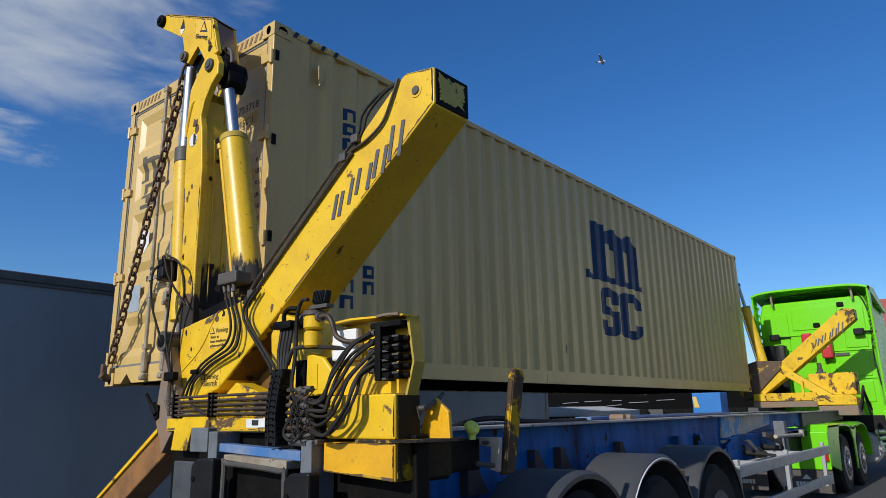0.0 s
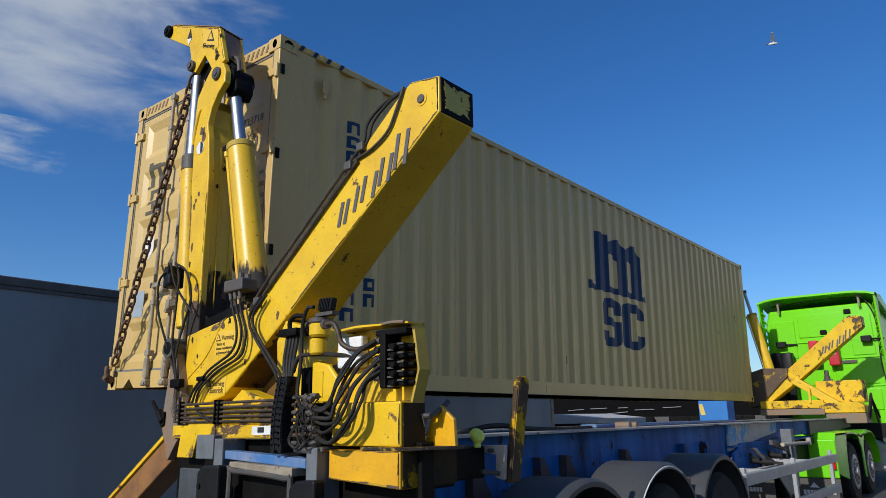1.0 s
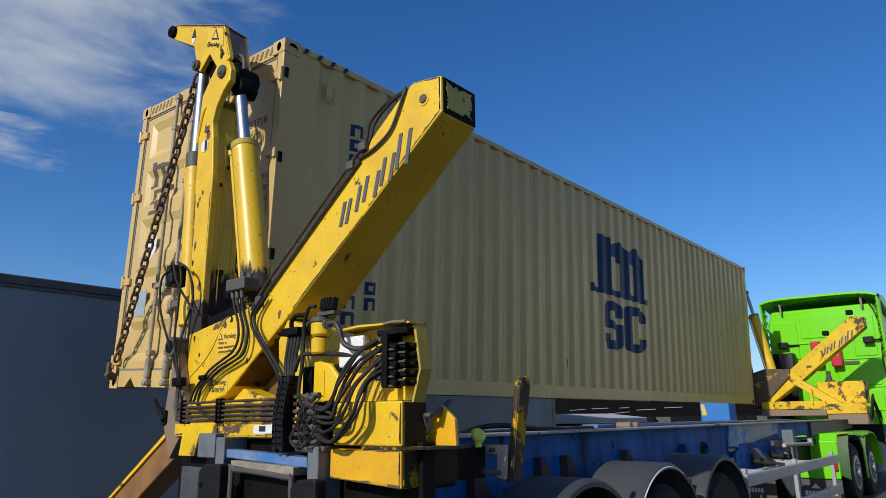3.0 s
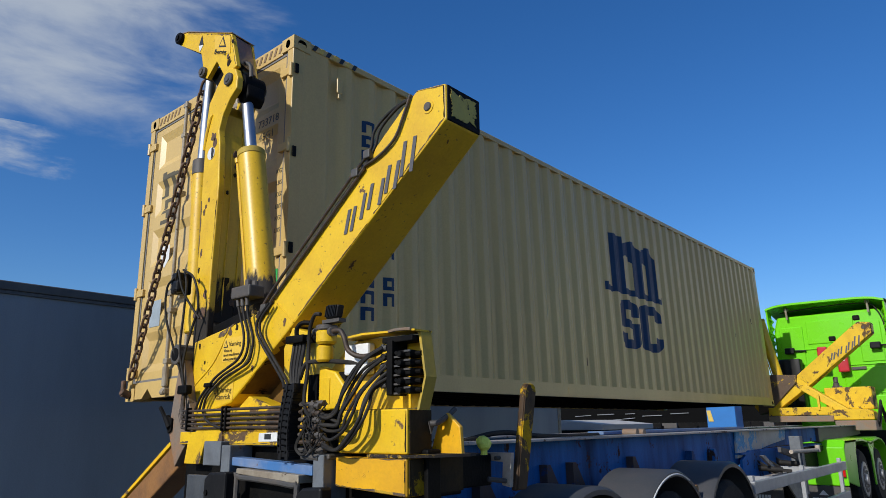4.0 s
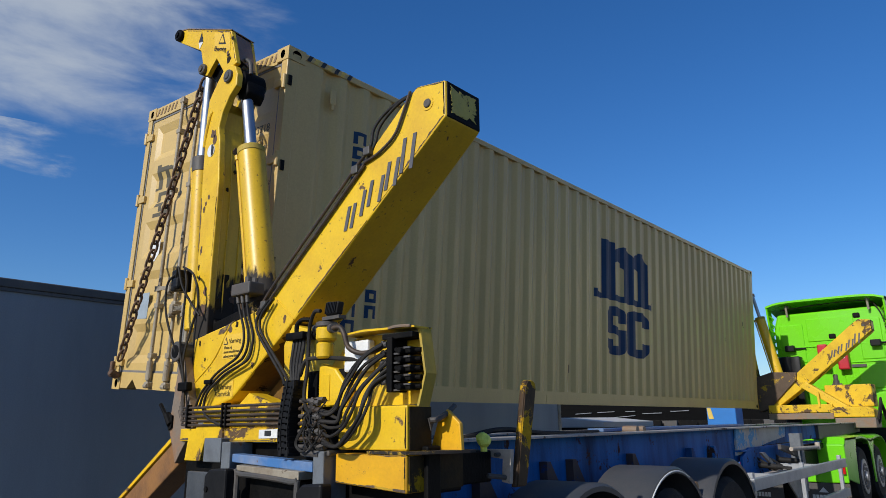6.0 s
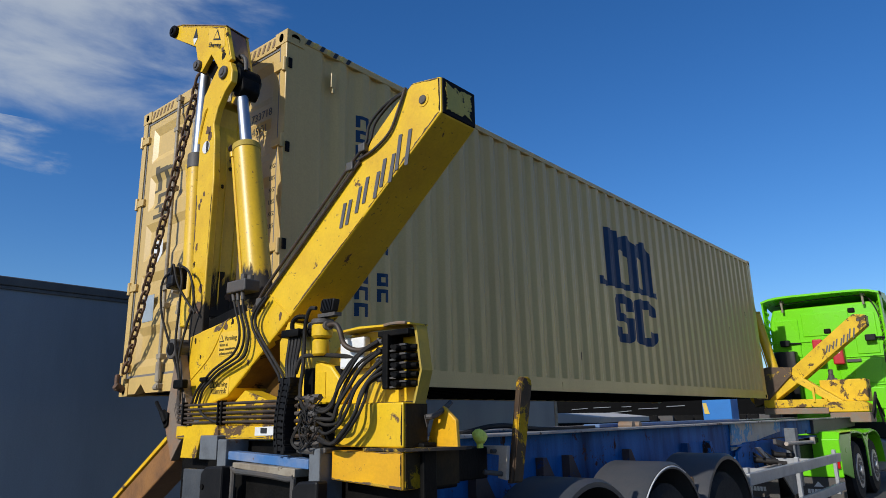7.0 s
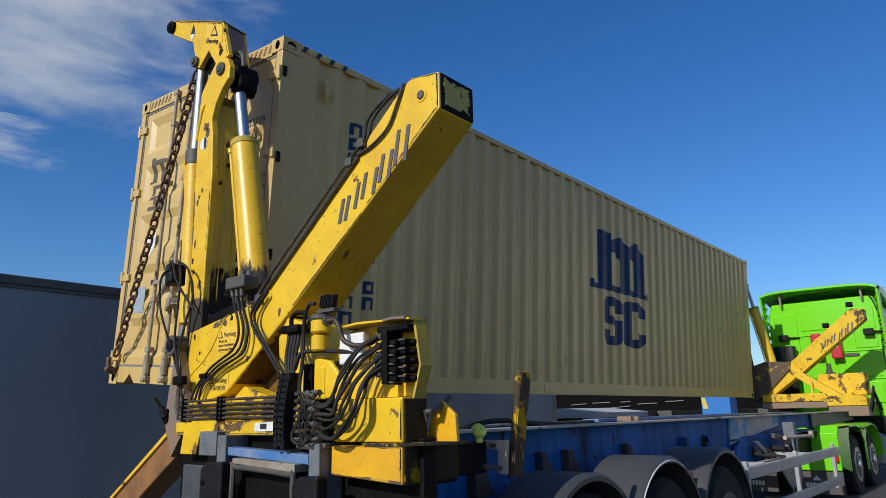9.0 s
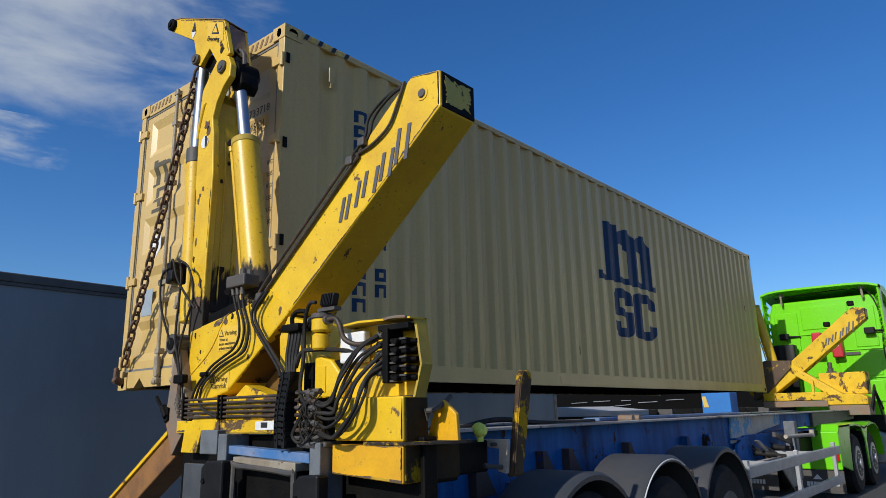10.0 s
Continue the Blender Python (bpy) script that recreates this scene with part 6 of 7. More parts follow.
        rod(bm, (1.2, y, 0.51), (3.0, y, 0.51), 0.07, seg=14)
        part("axle", bm, BLACK_IRON, t, smooth=True)
    # side underrun guard
    for z0, z1 in ((0.845, 0.955), (0.475, 0.575)):
        bm = B()
        slab(bm, [(z0 * 0 + 3.285, z0), (3.335, z0), (3.335, z1), (3.285, z1)], 3.93, 7.95, "y", 0.006)
        part("guard_rail", bm, ALU, t, "grey aluminium side guard rail")
    for y in (4.05, 5.9, 7.85):
        bm = B()
        box(bm, 3.24, 3.284, y, y + 0.07, 0.42, 1.0, 0.004)
        part("guard_post", bm, ALU, t)
    for y in (5.0, 6.9):
        bm = B()
        box(bm, 2.66, 3.25, y, y + 0.06, 0.85, 0.93)
        part("guard_arm", bm, ALU, t)
    # landing legs
    for s in (1, -1):
        x = 2.1 + s * 0.78
        bm = B()
        box(bm, x - 0.07, x + 0.07, 7.30, 7.44, 0.55, 1.30, 0.008)
        leg = part("landing_leg", bm, FADED, t, "grey landing leg")
        bm = B()
        box(bm, x - 0.05, x + 0.05, 7.32, 7.42, 0.30, 0.60)
        part("inner_leg", bm, GREY_IRON, leg)
        bm = B()
        box(bm, x - 0.12, x + 0.12, 7.25, 7.49, 0.26, 0.30)
        part("leg_shoe", bm, GREY_IRON, leg)
        bm = B()
        slab(bm, [(7.30, 1.0), (6.55, 1.12), (6.55, 1.18), (7.30, 1.10)], x - 0.02, x + 0.02, "x")
        part("leg_brace", bm, GREY_IRON, leg)
    bm = B()
    slab(bm, [(6.50, 0.83), (7.20, 0.83), (7.29, 0.56), (7.27, 0.47), (7.10, 0.46)], 2.88, 2.90, "x", 0.003)
    part("leg_gusset", bm, PALE_STEEL, t, "dusty pale triangular gusset plate")
    bm = B()
    box(bm, 2.84, 2.90, 5.60, 7.25, 0.835, 0.875, 0.004)
    part("side_bar", bm, PALE_STEEL, t, "dusty pale steel bar")
    bm = B()
    slab(bm, [(5.95, 1.10), (6.10, 1.10), (6.62, 0.88), (6.50, 0.88)], 2.80, 2.83, "x")
    part("diagonal_stay", bm, PALE_STEEL, t)
    bm = B()
    rod(bm, (2.95, 6.80, 1.115), (2.95, 8.25, 1.09), 0.026, seg=10)
    rod(bm, (2.95, 8.20, 1.06), (2.95, 8.20, 1.16), 0.035, seg=10)
    part("crank_rod", bm, PALE_STEEL, t, "pale landing gear crank rod", smooth=True)
    for yy, zz in ((6.2, 0.95), (6.6, 0.90), (7.0, 0.98)):
        bm = B()
        rod(bm, (2.62, yy, zz), (2.95, yy + 0.12, zz - 0.03), 0.035, seg=10)
        hose(bm, [(2.66, yy, 1.05), (2.85, yy + 0.1, 0.9), (2.80, yy + 0.3, 0.8), (2.70, yy + 0.45, 0.95)], 0.016, 8)
        part("air_fitting", bm, RUBBER, t, smooth=True)
    # rear end
    bm = B()
    slab(bm, [(1.743, 1.346), (2.527, 1.314), (2.530, 1.263), (1.748, 1.298)], -0.66, -0.58, "y", 0.005)
    part("rear_bar", bm, BLUE_LIGHT, t, "scuffed sky-blue rear crossbar")
    bm = B()
    box(bm, 1.428, 1.619, -0.64, -0.56, 1.288, 1.433, 0.006)
    part("rear_bracket", bm, FADED, t, "faded blue-grey bracket plate")
    for x0, x1, z0, z1 in ((1.695, 1.785, 1.247, 1.412), (2.557, 2.642, 0.60, 1.372)):
        bm = B()
        box(bm, x0, x1, -0.68, -0.52, z0, z1, 0.006)
        part("rear_post", bm, FADED, t, "faded blue-grey post")
    for x0, x1, zt in ((1.655, 1.879, 1.268), (2.523, 2.722, 1.220)):
        bm = B()
        slab(bm, [(x0, 0.55), (x1, 0.55), (x1, zt), (x0 + 0.05, zt - 0.008), (x0, zt - 0.045)], -0.76, -0.685, "y", 0.012)
        part("bump_stop", bm, DARK_PLASTIC, t, "black rubber bump stop")
        bm = B()
        rod(bm, (x0 + 0.035, -0.768, zt - 0.12), (x0 + 0.035, -0.75, zt - 0.12), 0.016, seg=12)
        part("bolt", bm, BLACK_IRON, t)
    bm = B()
    box(bm, 1.412, 1.646, -0.73, -0.70, 0.55, 1.239, 0.006)
    part("lamp_board", bm, material("lamp_board_grey", (0.050, 0.056, 0.064), 0.45, second=(0.09, 0.095, 0.10), scale=7, amount=0.6, rust=(0.4, 0.4, 0.4), rust_scale=40, rust_edge=0.74), t, "grey plastic lamp board with white specks")
    bm = B()
    slab(bm, [(1.893, 1.286), (2.467, 1.268), (2.467, 1.223), (1.893, 1.256)], -0.70, -0.55, "y", 0.005)
    part("rear_shelf", bm, GALV, t, "dusty pale rear shelf strip")
    bm = B()
    hose(bm, [(1.893, -0.695, 0.55), (1.898, -0.695, 1.206), (1.933, -0.695, 1.236), (2.407, -0.695, 1.213), (2.452, -0.695, 1.168), (2.457, -0.695, 0.55)], 0.016, 8, 4)
    part("rear_frame", bm, GREY_IRON, t, smooth=True)
    # flat black sheet: the dark inside of the recess is its colour
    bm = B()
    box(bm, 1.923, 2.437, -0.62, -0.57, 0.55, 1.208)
    part("recess_shade_sheet", bm, BLACK_IRON, t)
    # added black backing; its colour carries the shadow beneath the chassis
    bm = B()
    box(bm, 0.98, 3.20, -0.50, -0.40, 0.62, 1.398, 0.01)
    part("rear_shade_backing", bm, BLACK_IRON, t)


trailer()


# ---- tractor ----
def tractor():
    t = thing("truck_tractor", (2.15, 12.0, 0), "bright lime-green three-axle truck tractor", "truck")
    xl, xr, yb = 1.00, 3.28, 14.30
    bm = B()
    slab(bm, [(xl, 1.15), (xr, 1.15), (xr, 3.55), (xr - 0.10, 3.86), (xl + 0.10, 3.86), (xl, 3.55)], yb, yb + 2.2, "y", 0.05)
    cab = part("cab", bm, GREEN, t, "lime-green sleeper cab")
    for x0, x1, z0, z1 in ((xl + 0.12, xl + 0.62, 2.72, 3.60), (xl + 0.70, xr - 0.62, 3.18, 3.70), (xr - 0.55, xr - 0.12, 2.72, 3.60), (xr - 0.95, xr - 0.14, 2.10, 2.60), (xl + 0.12, xl + 1.1, 2.10, 2.60), (xr - 0.9, xr - 0.14, 1.55, 2.0)):
        bm = B()
        box(bm, x0, x1, yb - 0.022, yb + 0.01, z0, z1, 0.015)
        part("cab_panel", bm, GREEN, cab)
    for z in (3.06, 2.66, 2.05):
        bm = B()
        box(bm, xl + 0.06, xr - 0.06, yb - 0.026, yb, z, z + 0.02, 0.006)
        part("cab_rib", bm, GREEN, cab)
    # roof deflector: curved lip on struts
    bm = B()
    k = 14
    rows = []
    for i in range(k + 1):
        u = -1 + 2 * i / k
        x = 2.14 + u * 1.20
        z = 4.12 - 0.02 * u - 0.09 * abs(u) ** 6
        rows.append([bm.verts.new(p) for p in ((x, yb - 0.30, z - 0.045), (x, yb - 0.30, z), (x, yb + 0.6, z + 0.06), (x, yb + 2.0, z - 0.3), (x, yb + 2.0, z - 0.4), (x, yb + 0.2, z - 0.10))])
    for p, q in zip(rows, rows[1:]):
        for j in range(6):
            bm.faces.new((p[j], p[(j + 1) % 6], q[(j + 1) % 6], q[j]))
    bm.faces.new(rows[0])
    bm.faces.new(rows[-1][::-1])
    part("roof_deflector", bm, GREEN, cab, "lime-green roof air deflector", smooth=True)
    for x in (xl + 0.35, xr - 0.28):
        bm = B()
        rod(bm, (x, yb - 0.10, 3.78), (x, yb - 0.14, 4.05), 0.025, seg=10)
        box(bm, x - 0.05, x + 0.05, yb - 0.12, yb - 0.02, 3.98, 4.04, 0.01)
        part("deflector_strut", bm, GALV, cab)
    bm = B()
    hose(bm, [(xl + 0.2, yb - 0.06, 3.95), (2.1, yb - 0.10, 4.0), (xr - 0.35, yb - 0.08, 3.98), (xr - 0.12, yb - 0.05, 3.80), (xr - 0.02, yb - 0.04, 3.3), (xr - 0.05, yb - 0.05, 2.6), (xr + 0.0, yb - 0.05, 1.9)], 0.014, 8)
    part("cable", bm, RUBBER, cab, smooth=True)
    # side fairings
    for s, x in ((-1, xl - 0.06), (1, xr + 0.02)):
        bm = B()
        slab(bm, [(yb - 0.28, 4.02), (yb + 0.05, 4.06), (yb + 0.05, 1.5), (yb - 0.05, 1.5), (yb - 0.10, 2.6), (yb - 0.22, 3.6)], x, x + 0.04, "x", 0.01)
        fairing = part("side_fairing", bm, GREEN, cab)
        for i in range(7):
            bm = B()
            z = 2.75 + 0.17 * i
            hose(bm, [(x + 0.02 - s * 0.02, yb - 0.02, z - 0.05), (x + 0.02 - s * 0.07, yb - 0.07, z), (x + 0.02 - s * 0.02, yb - 0.15, z + 0.06)], 0.018, 6)
            part("fairing_rib", bm, GREEN, fairing, smooth=True)
    # red boxes, work lamps, exhaust and dark gear behind the cab
    for x0, z0 in ((1.89, 2.55), (2.27, 2.51)):
        bm = B()
        slab(bm, [(x0, z0), (x0 + 0.22, z0), (x0 + 0.21, z0 + 0.54), (x0 + 0.01, z0 + 0.54)], yb - 0.24, yb - 0.03, "y", 0.03)
        rb = part("extinguisher_box", bm, RED_PLASTIC, t, "red plastic fire extinguisher box")
        bm = B()
        slab(bm, [(x0 + 0.08, z0 + 0.24), (x0 + 0.15, z0 + 0.24), (x0 + 0.16, z0 + 0.38), (x0 + 0.12, z0 + 0.42), (x0 + 0.07, z0 + 0.36)], yb - 0.247, yb - 0.242, "y")
        part("box_label", bm, STICKER_W, rb)
    for x in (xl + 0.22, xr - 0.35):
        bm = B()
        box(bm, x, x + 0.20, yb - 0.18, yb - 0.06, 2.98, 3.12, 0.02)
        rod(bm, (x + 0.2, yb - 0.08, 3.05), (x + 0.42, yb - 0.04, 3.04), 0.02, seg=8)
        part("work_lamp", bm, DARK_PLASTIC, t)
    bm = B()
    rod(bm, (1.24, yb - 0.30, 1.35), (1.24, yb - 0.30, 2.85), 0.16, seg=20, bevel=0.03)
    box(bm, 1.36, 1.56, yb - 0.40, yb - 0.12, 1.5, 2.85, 0.03)
    part("air_intake", bm, DARK_PLASTIC, t, "black intake stack", smooth=True)
    bm = B()
    box(bm, 2.50, 2.78, yb - 0.06, yb - 0.024, 2.56, 2.62)
    part("badge_plate", bm, GREY_IRON, t)
    bm = B()
    box(bm, xl + 0.1, xr - 0.02, yb - 0.12, yb + 1.5, 0.95, 1.28, 0.02)
    part("cab_skirt", bm, DARK_PLASTIC, t)
    bm = B()
    slab(bm, [(yb - 0.1, 0.55), (yb + 1.9, 0.55), (yb + 1.9, 1.7), (yb + 0.3, 1.7), (yb - 0.1, 1.35)], xr - 0.05, xr + 0.02, "x", 0.01)
    part("side_skirt", bm, GREEN, t)
    for x in (1.72, 2.50):
        bm = B()
        box(bm, x, x + 0.08, 8.7, 16.0, 0.72, 1.0, 0.006)
        part("chassis_rail", bm, BLACK_IRON, t)
    bm = B()
    slab(bm, [(1.5, 9.5), (2.7, 9.5), (2.6, 11.2), (1.6, 11.2)], 1.02, 1.10, "z", 0.02)
    part("fifth_wheel", bm, BLACK_IRON, t, "black greasy fifth wheel plate")
    for s in (1, -1):
        xo, xi = 2.15 + s * 0.83, 2.15 + s * 0.17
        bm = B()
        # one long moulded wing over both axles
        top = []
        for y, z in ((8.95, 0.62), (8.95, 1.08), (9.05, 1.19), (10.0, 1.19), (10.5, 1.19), (10.9, 1.15), (11.25, 1.10), (11.6, 1.15), (12.1, 1.18), (12.45, 1.15), (12.75, 1.05), (12.95, 0.80), (13.0, 0.55)):
            top.append((y, z))
        prev = None
        for y, z in top:
            row = [bm.verts.new((xo, y, z - 0.05)), bm.verts.new((xo, y, z - 0.02)), bm.verts.new((xo - s * 0.04, y, z)), bm.verts.new((xi, y, z)), bm.verts.new((xi, y, z - 0.05))]
            if prev:
                for j in range(5):
                    bm.faces.new((prev[j], prev[(j + 1) % 5], row[(j + 1) % 5], row[j]))
            prev = row
        wing = part("wing", bm, GREEN, t, "lime-green rear wing", smooth=True)
        bm = B()
        slab(bm, [(8.94, 0.55), (8.94, 1.06), (9.05, 1.17), (9.95, 1.17), (9.80, 0.95), (9.72, 0.60), (9.70, 0.42)], xo - 0.03 if s > 0 else xo, xo if s > 0 else xo + 0.03, "x")
        part("wing_cheek", bm, GREEN, wing)
        bm = B()
        slab(bm, [(10.92, 1.12), (11.18, 0.86), (11.22, 0.35), (11.30, 0.35), (11.34, 0.86), (11.56, 1.12)], xo - 0.02 if s > 0 else xo, xo if s > 0 else xo + 0.02, "x")
        part("wing_cheek", bm, GREEN, wing)
        bm = B()
        box(bm, *sorted((xi, xo)), 8.92, 8.96, 0.48, 1.08, 0.02)
        part("wing_end", bm, GREEN, wing)
        bm = B()
        box(bm, *sorted((xi, xo)), 8.93, 8.95, 0.12, 0.47)
        flap = part("mud_flap", bm, GREY_IRON, wing, "grey rubber mud flap with white print")
        bm = B()
        xa = min(xi, xo)
        slab(bm, [(xa + 0.20, 0.33), (xa + 0.27, 0.41), (xa + 0.34, 0.33)], 8.924, 8.929, "y")
        for i in range(7):
            box(bm, xa + 0.10 + 0.052 * i, xa + 0.14 + 0.052 * i, 8.924, 8.929, 0.22, 0.29)
        part("flap_print", bm, STICKER_W, flap)
        bm = B()
        box(bm, *sorted((xo - s * 0.10, xo - s * 0.02)), 8.87, 8.92, 0.62, 0.80, 0.01)
        part("tail_lamp", bm, LAMP_RED, wing, "red tail lamp")
        for y in (10.35, 11.85):
            bm = B()
            rod(bm, (xo - s * 0.50, y, 0.50), (xo - s * 0.02, y, 0.50), 0.50, seg=40, bevel=0.05)
            wheel = part("wheel", bm, TYRE, t, "black drive tyre", smooth=True)
            bm = B()
            rod(bm, (xo - s * 0.10, y, 0.50), (xo - s * 0.004, y, 0.50), 0.30, 0.29, seg=32)
            part("rim", bm, RIM, wheel, smooth=True)
            bm = B()
            rod(bm, (xo - s * 0.06, y, 0.50), (xo + s * 0.002, y, 0.50), 0.22, seg=28)
            part("rim_dish", bm, GREY_IRON, wheel, smooth=True)
            bm = B()
            rod(bm, (xo - s * 0.05, y, 0.50), (xo + s * 0.03, y, 0.50), 0.10, 0.08, seg=20)
            for i in range(10):
                a = 2 * math.pi * i / 10
                rod(bm, (xo, y + 0.165 * math.cos(a), 0.5 + 0.165 * math.sin(a)), (xo + s * 0.015, y + 0.165 * math.cos(a), 0.5 + 0.165 * math.sin(a)), 0.016, seg=6)
            part("hub", bm, RIM, wheel, smooth=True)
    bm = B()
    for y in (10.35, 11.85):
        rod(bm, (1.4, y, 0.5), (2.9, y, 0.5), 0.09, seg=14)
    part("axle", bm, BLACK_IRON, t)
    # the rear bogie sits close behind the cab
    for ob in t.children:
        if ob.name.split(".")[0] in ("wing", "wheel", "axle"):
            ob.location.y += 0.85
    # fuel tank and chrome exhaust on the side
    bm = B()
    rod(bm, (2.85, 13.95, 0.62), (2.85, 15.2, 0.62), 0.33, seg=28, bevel=0.04)
    part("fuel_tank", bm, RIM, t, "polished aluminium fuel tank", smooth=True)
    bm = B()
    for i in range(4):
        hose(bm, [(3.10, 13.95, 0.55 + 0.13 * i), (3.20, 14.3, 0.56 + 0.13 * i), (3.22, 15.0, 0.55 + 0.13 * i)], 0.05, 10)
    part("side_tube", bm, CHROME, t, smooth=True)
    for y in (17.0,):
        for s in (1, -1):
            bm = B()
            rod(bm, (2.15 + s * 0.80, y, 0.5), (2.15 + s * 1.12, y, 0.5), 0.50, seg=36, bevel=0.05)
            part("wheel", bm, TYRE, t, smooth=True)


tractor()


# ---- parked vehicles and boxes in the yard ----
def box_trailer():
    x0, y0, y1, zt = -4.40, -4.0, 13.35, 3.395
    t = thing("box_body_unit", (x0 - 1.25, 5, 0), "grey riveted box body standing in its own shade", "box body")
    bm = B()
    box(bm, x0 - 2.5, x0, y0, y1, 0.15, zt - 0.10, 0.0)
    part("box_body", bm, BOX_GREY, t, "grey riveted side panels")
    bm = B()
    box(bm, x0 - 2.52, x0 + 0.03, y0 - 0.02, y1 + 0.02, zt - 0.12, zt, 0.015)
    box(bm, x0 - 0.02, x0 + 0.02, y0 - 0.02, y1 + 0.02, zt - 0.17, zt - 0.125, 0.005)
    part("roof_rail", bm, BOX_EDGE, t, "dark aluminium roof rail")
    bm = B()
    box(bm, x0 - 0.02, x0 + 0.025, y0, y1, 0.15, 0.31, 0.01)
    part("floor_rail", bm, BOX_EDGE, t)
    bm = B()
    box(bm, x0 - 0.05, x0 + 0.025, y1 - 0.10, y1 + 0.03, 0.15, zt - 0.1, 0.015)
    part("corner_rail", bm, GALV, t)
    bm = B()
    for yy in (-0.30, 1.26, 2.65, 3.9, 5.2, 6.5, 7.8, 9.1, 10.4, 11.7):
        for d in (0.0, 0.14):
            for i in range(36):
                z = 0.45 + 0.078 * i
                box(bm, x0, x0 + 0.003, yy + d - 0.004, yy + d + 0.004, z, z + 0.008)
    tagged(part("rivets", bm, RIVET, t), kind="stuff")
    bm = B()
    box(bm, x0, x0 + 0.004, -0.62, -0.30, 1.42, 1.62)
    part("patch_plate", bm, BOX_EDGE, t)
    bm = B()
    box(bm, x0, x0 + 0.003, -0.60, -0.32, 1.44, 1.60)
    part("patch_field", bm, BOX_GREY, t)
    for y in (y0 + 1.0, 4.0, 8.0, y1 - 1.0):
        bm = B()
        box(bm, x0 - 2.3, x0 - 0.15, y, y + 0.3, 0.0, 0.149)
        part("skid", bm, BLACK_IRON, t)


box_trailer()


def skeletal(x, y, name="skeletal_trailer"):
    t = thing(name, (x, y, 0), "dark unloaded container chassis parked in the yard", "trailer", "parked chassis")
    for dx in (-0.5, 0.5):
        bm = B()
        box(bm, x + dx - 0.06, x + dx + 0.06, y, y + 11.5, 0.95, 1.32)
        part("rail", bm, BLACK_IRON, t)
    for i in range(7):
        bm = B()
        box(bm, x - 1.2, x + 1.2, y + 0.2 + i * 1.8, y + 0.34 + i * 1.8, 1.20, 1.45)
        part("bolster", bm, BLACK_IRON if i != 3 else GREY_IRON, t)
    for i in range(3):
        for s in (-1, 1):
            bm = B()
            rod(bm, (x + s * 0.85, y + 1.2 + 1.3 * i, 0.5), (x + s * 1.2, y + 1.2 + 1.3 * i, 0.5), 0.5, seg=24, bevel=0.04)
            part("wheel", bm, TYRE, t, smooth=True)
    for s in (-1, 1):
        bm = B()
        box(bm, x + s * 0.8 - 0.06, x + s * 0.8 + 0.06, y + 9.3, y + 9.42, 0.0, 1.0)
        part("landing_leg", bm, GREY_IRON, t)
    return t


for x, y in ((-9.0, 24.0), (-12.5, 25.0), (-5.6, 27.5), (-16.0, 26.0)):
    skeletal(x, y)


def flatbed():
    t = thing("flatbed_trailer", (-7.2, 17, 0), "low flat trailer with a pale sheeted load", "trailer")
    bm = B()
    slab(bm, [(-8.6, 1.30), (-4.50, 1.30), (-4.50, 1.46), (-5.9, 1.60), (-8.6, 1.62)], 16.0, 19.5, "y", 0.01)
    part("load", bm, CONCRETE, t, "pale sheeted load")
    bm = B()
    box(bm, -7.9, -4.9, 15.6, 21.3, 0.85, 1.299)
    part("chassis", bm, BLACK_IRON, t)
    for y in (17.0, 18.3):
        for x in (-8.4, -5.8):
            bm = B()
            rod(bm, (x, y, 0.42), (x + 0.3, y, 0.42), 0.42, seg=24, bevel=0.04)
            part("wheel", bm, TYRE, t, smooth=True)
    for x in (-8.2, -5.8):
        bm = B()
        box(bm, x, x + 0.12, 20.6, 20.72, 0.0, 0.9)
        part("landing_leg", bm, GREY_IRON, t)


flatbed()


def dark_shed():
    t = thing("parked_trailer", (-14, 44, 0), "row of curtain-sided trailers with shade painted near-black", "trailer")
    # the row's shade is carried by the near-black body colour
    bm = B()
    box(bm, -34, 0.5, 41, 44, 1.1, 3.4, 0.05)
    part("body", bm, SHADE_BLACK, t)
    for xa, za, xb, zb in ((-19.72, 1.95, -18.46, 2.01), (-17.98, 2.03, -16.69, 2.06), (-15.88, 2.05, -15.18, 2.06), (-14.68, 1.89, -13.32, 1.92), (-17.64, 1.61, -15.20, 1.78), (-12.74, 2.00, -11.54, 2.03), ):
        bm = B()
        rod(bm, (xa, 40.9, za), (xb, 40.9, zb), 0.022, seg=6)
        part("edge_trim", bm, ALU, t, "pale edge trim")
    for i in range(9):
        bm = B()
        rod(bm, (-33 + i * 3.5, 41.0, 0.55), (-33 + i * 3.5, 43.8, 0.55), 0.55, seg=20)
        part("wheel", bm, TYRE, t)


dark_shed()


def skip():
    t = thing("steel_skip", (-2.3, 21, 0), "bright blue steel skip with a yellow corner mark", "skip")
    bm = B()
    box(bm, -2.86, -1.94, 20.0, 20.7, 0.25, 1.97, 0.02)
    part("body", bm, FAR_BLUE, t)
    bm = B()
    slab(bm, [(-2.80, 1.50), (-2.64, 1.50), (-2.72, 1.85), (-2.84, 1.85)], 19.985, 19.998, "y")
    part("corner_mark", bm, HAZARD_YELLOW, t, "yellow corner mark")
    for y in (20.05, 20.4):
        bm = B()
        box(bm, -2.8, -2.0, y, y + 0.3, 0.0, 0.249)
        part("skid", bm, FAR_BLUE, t)


skip()


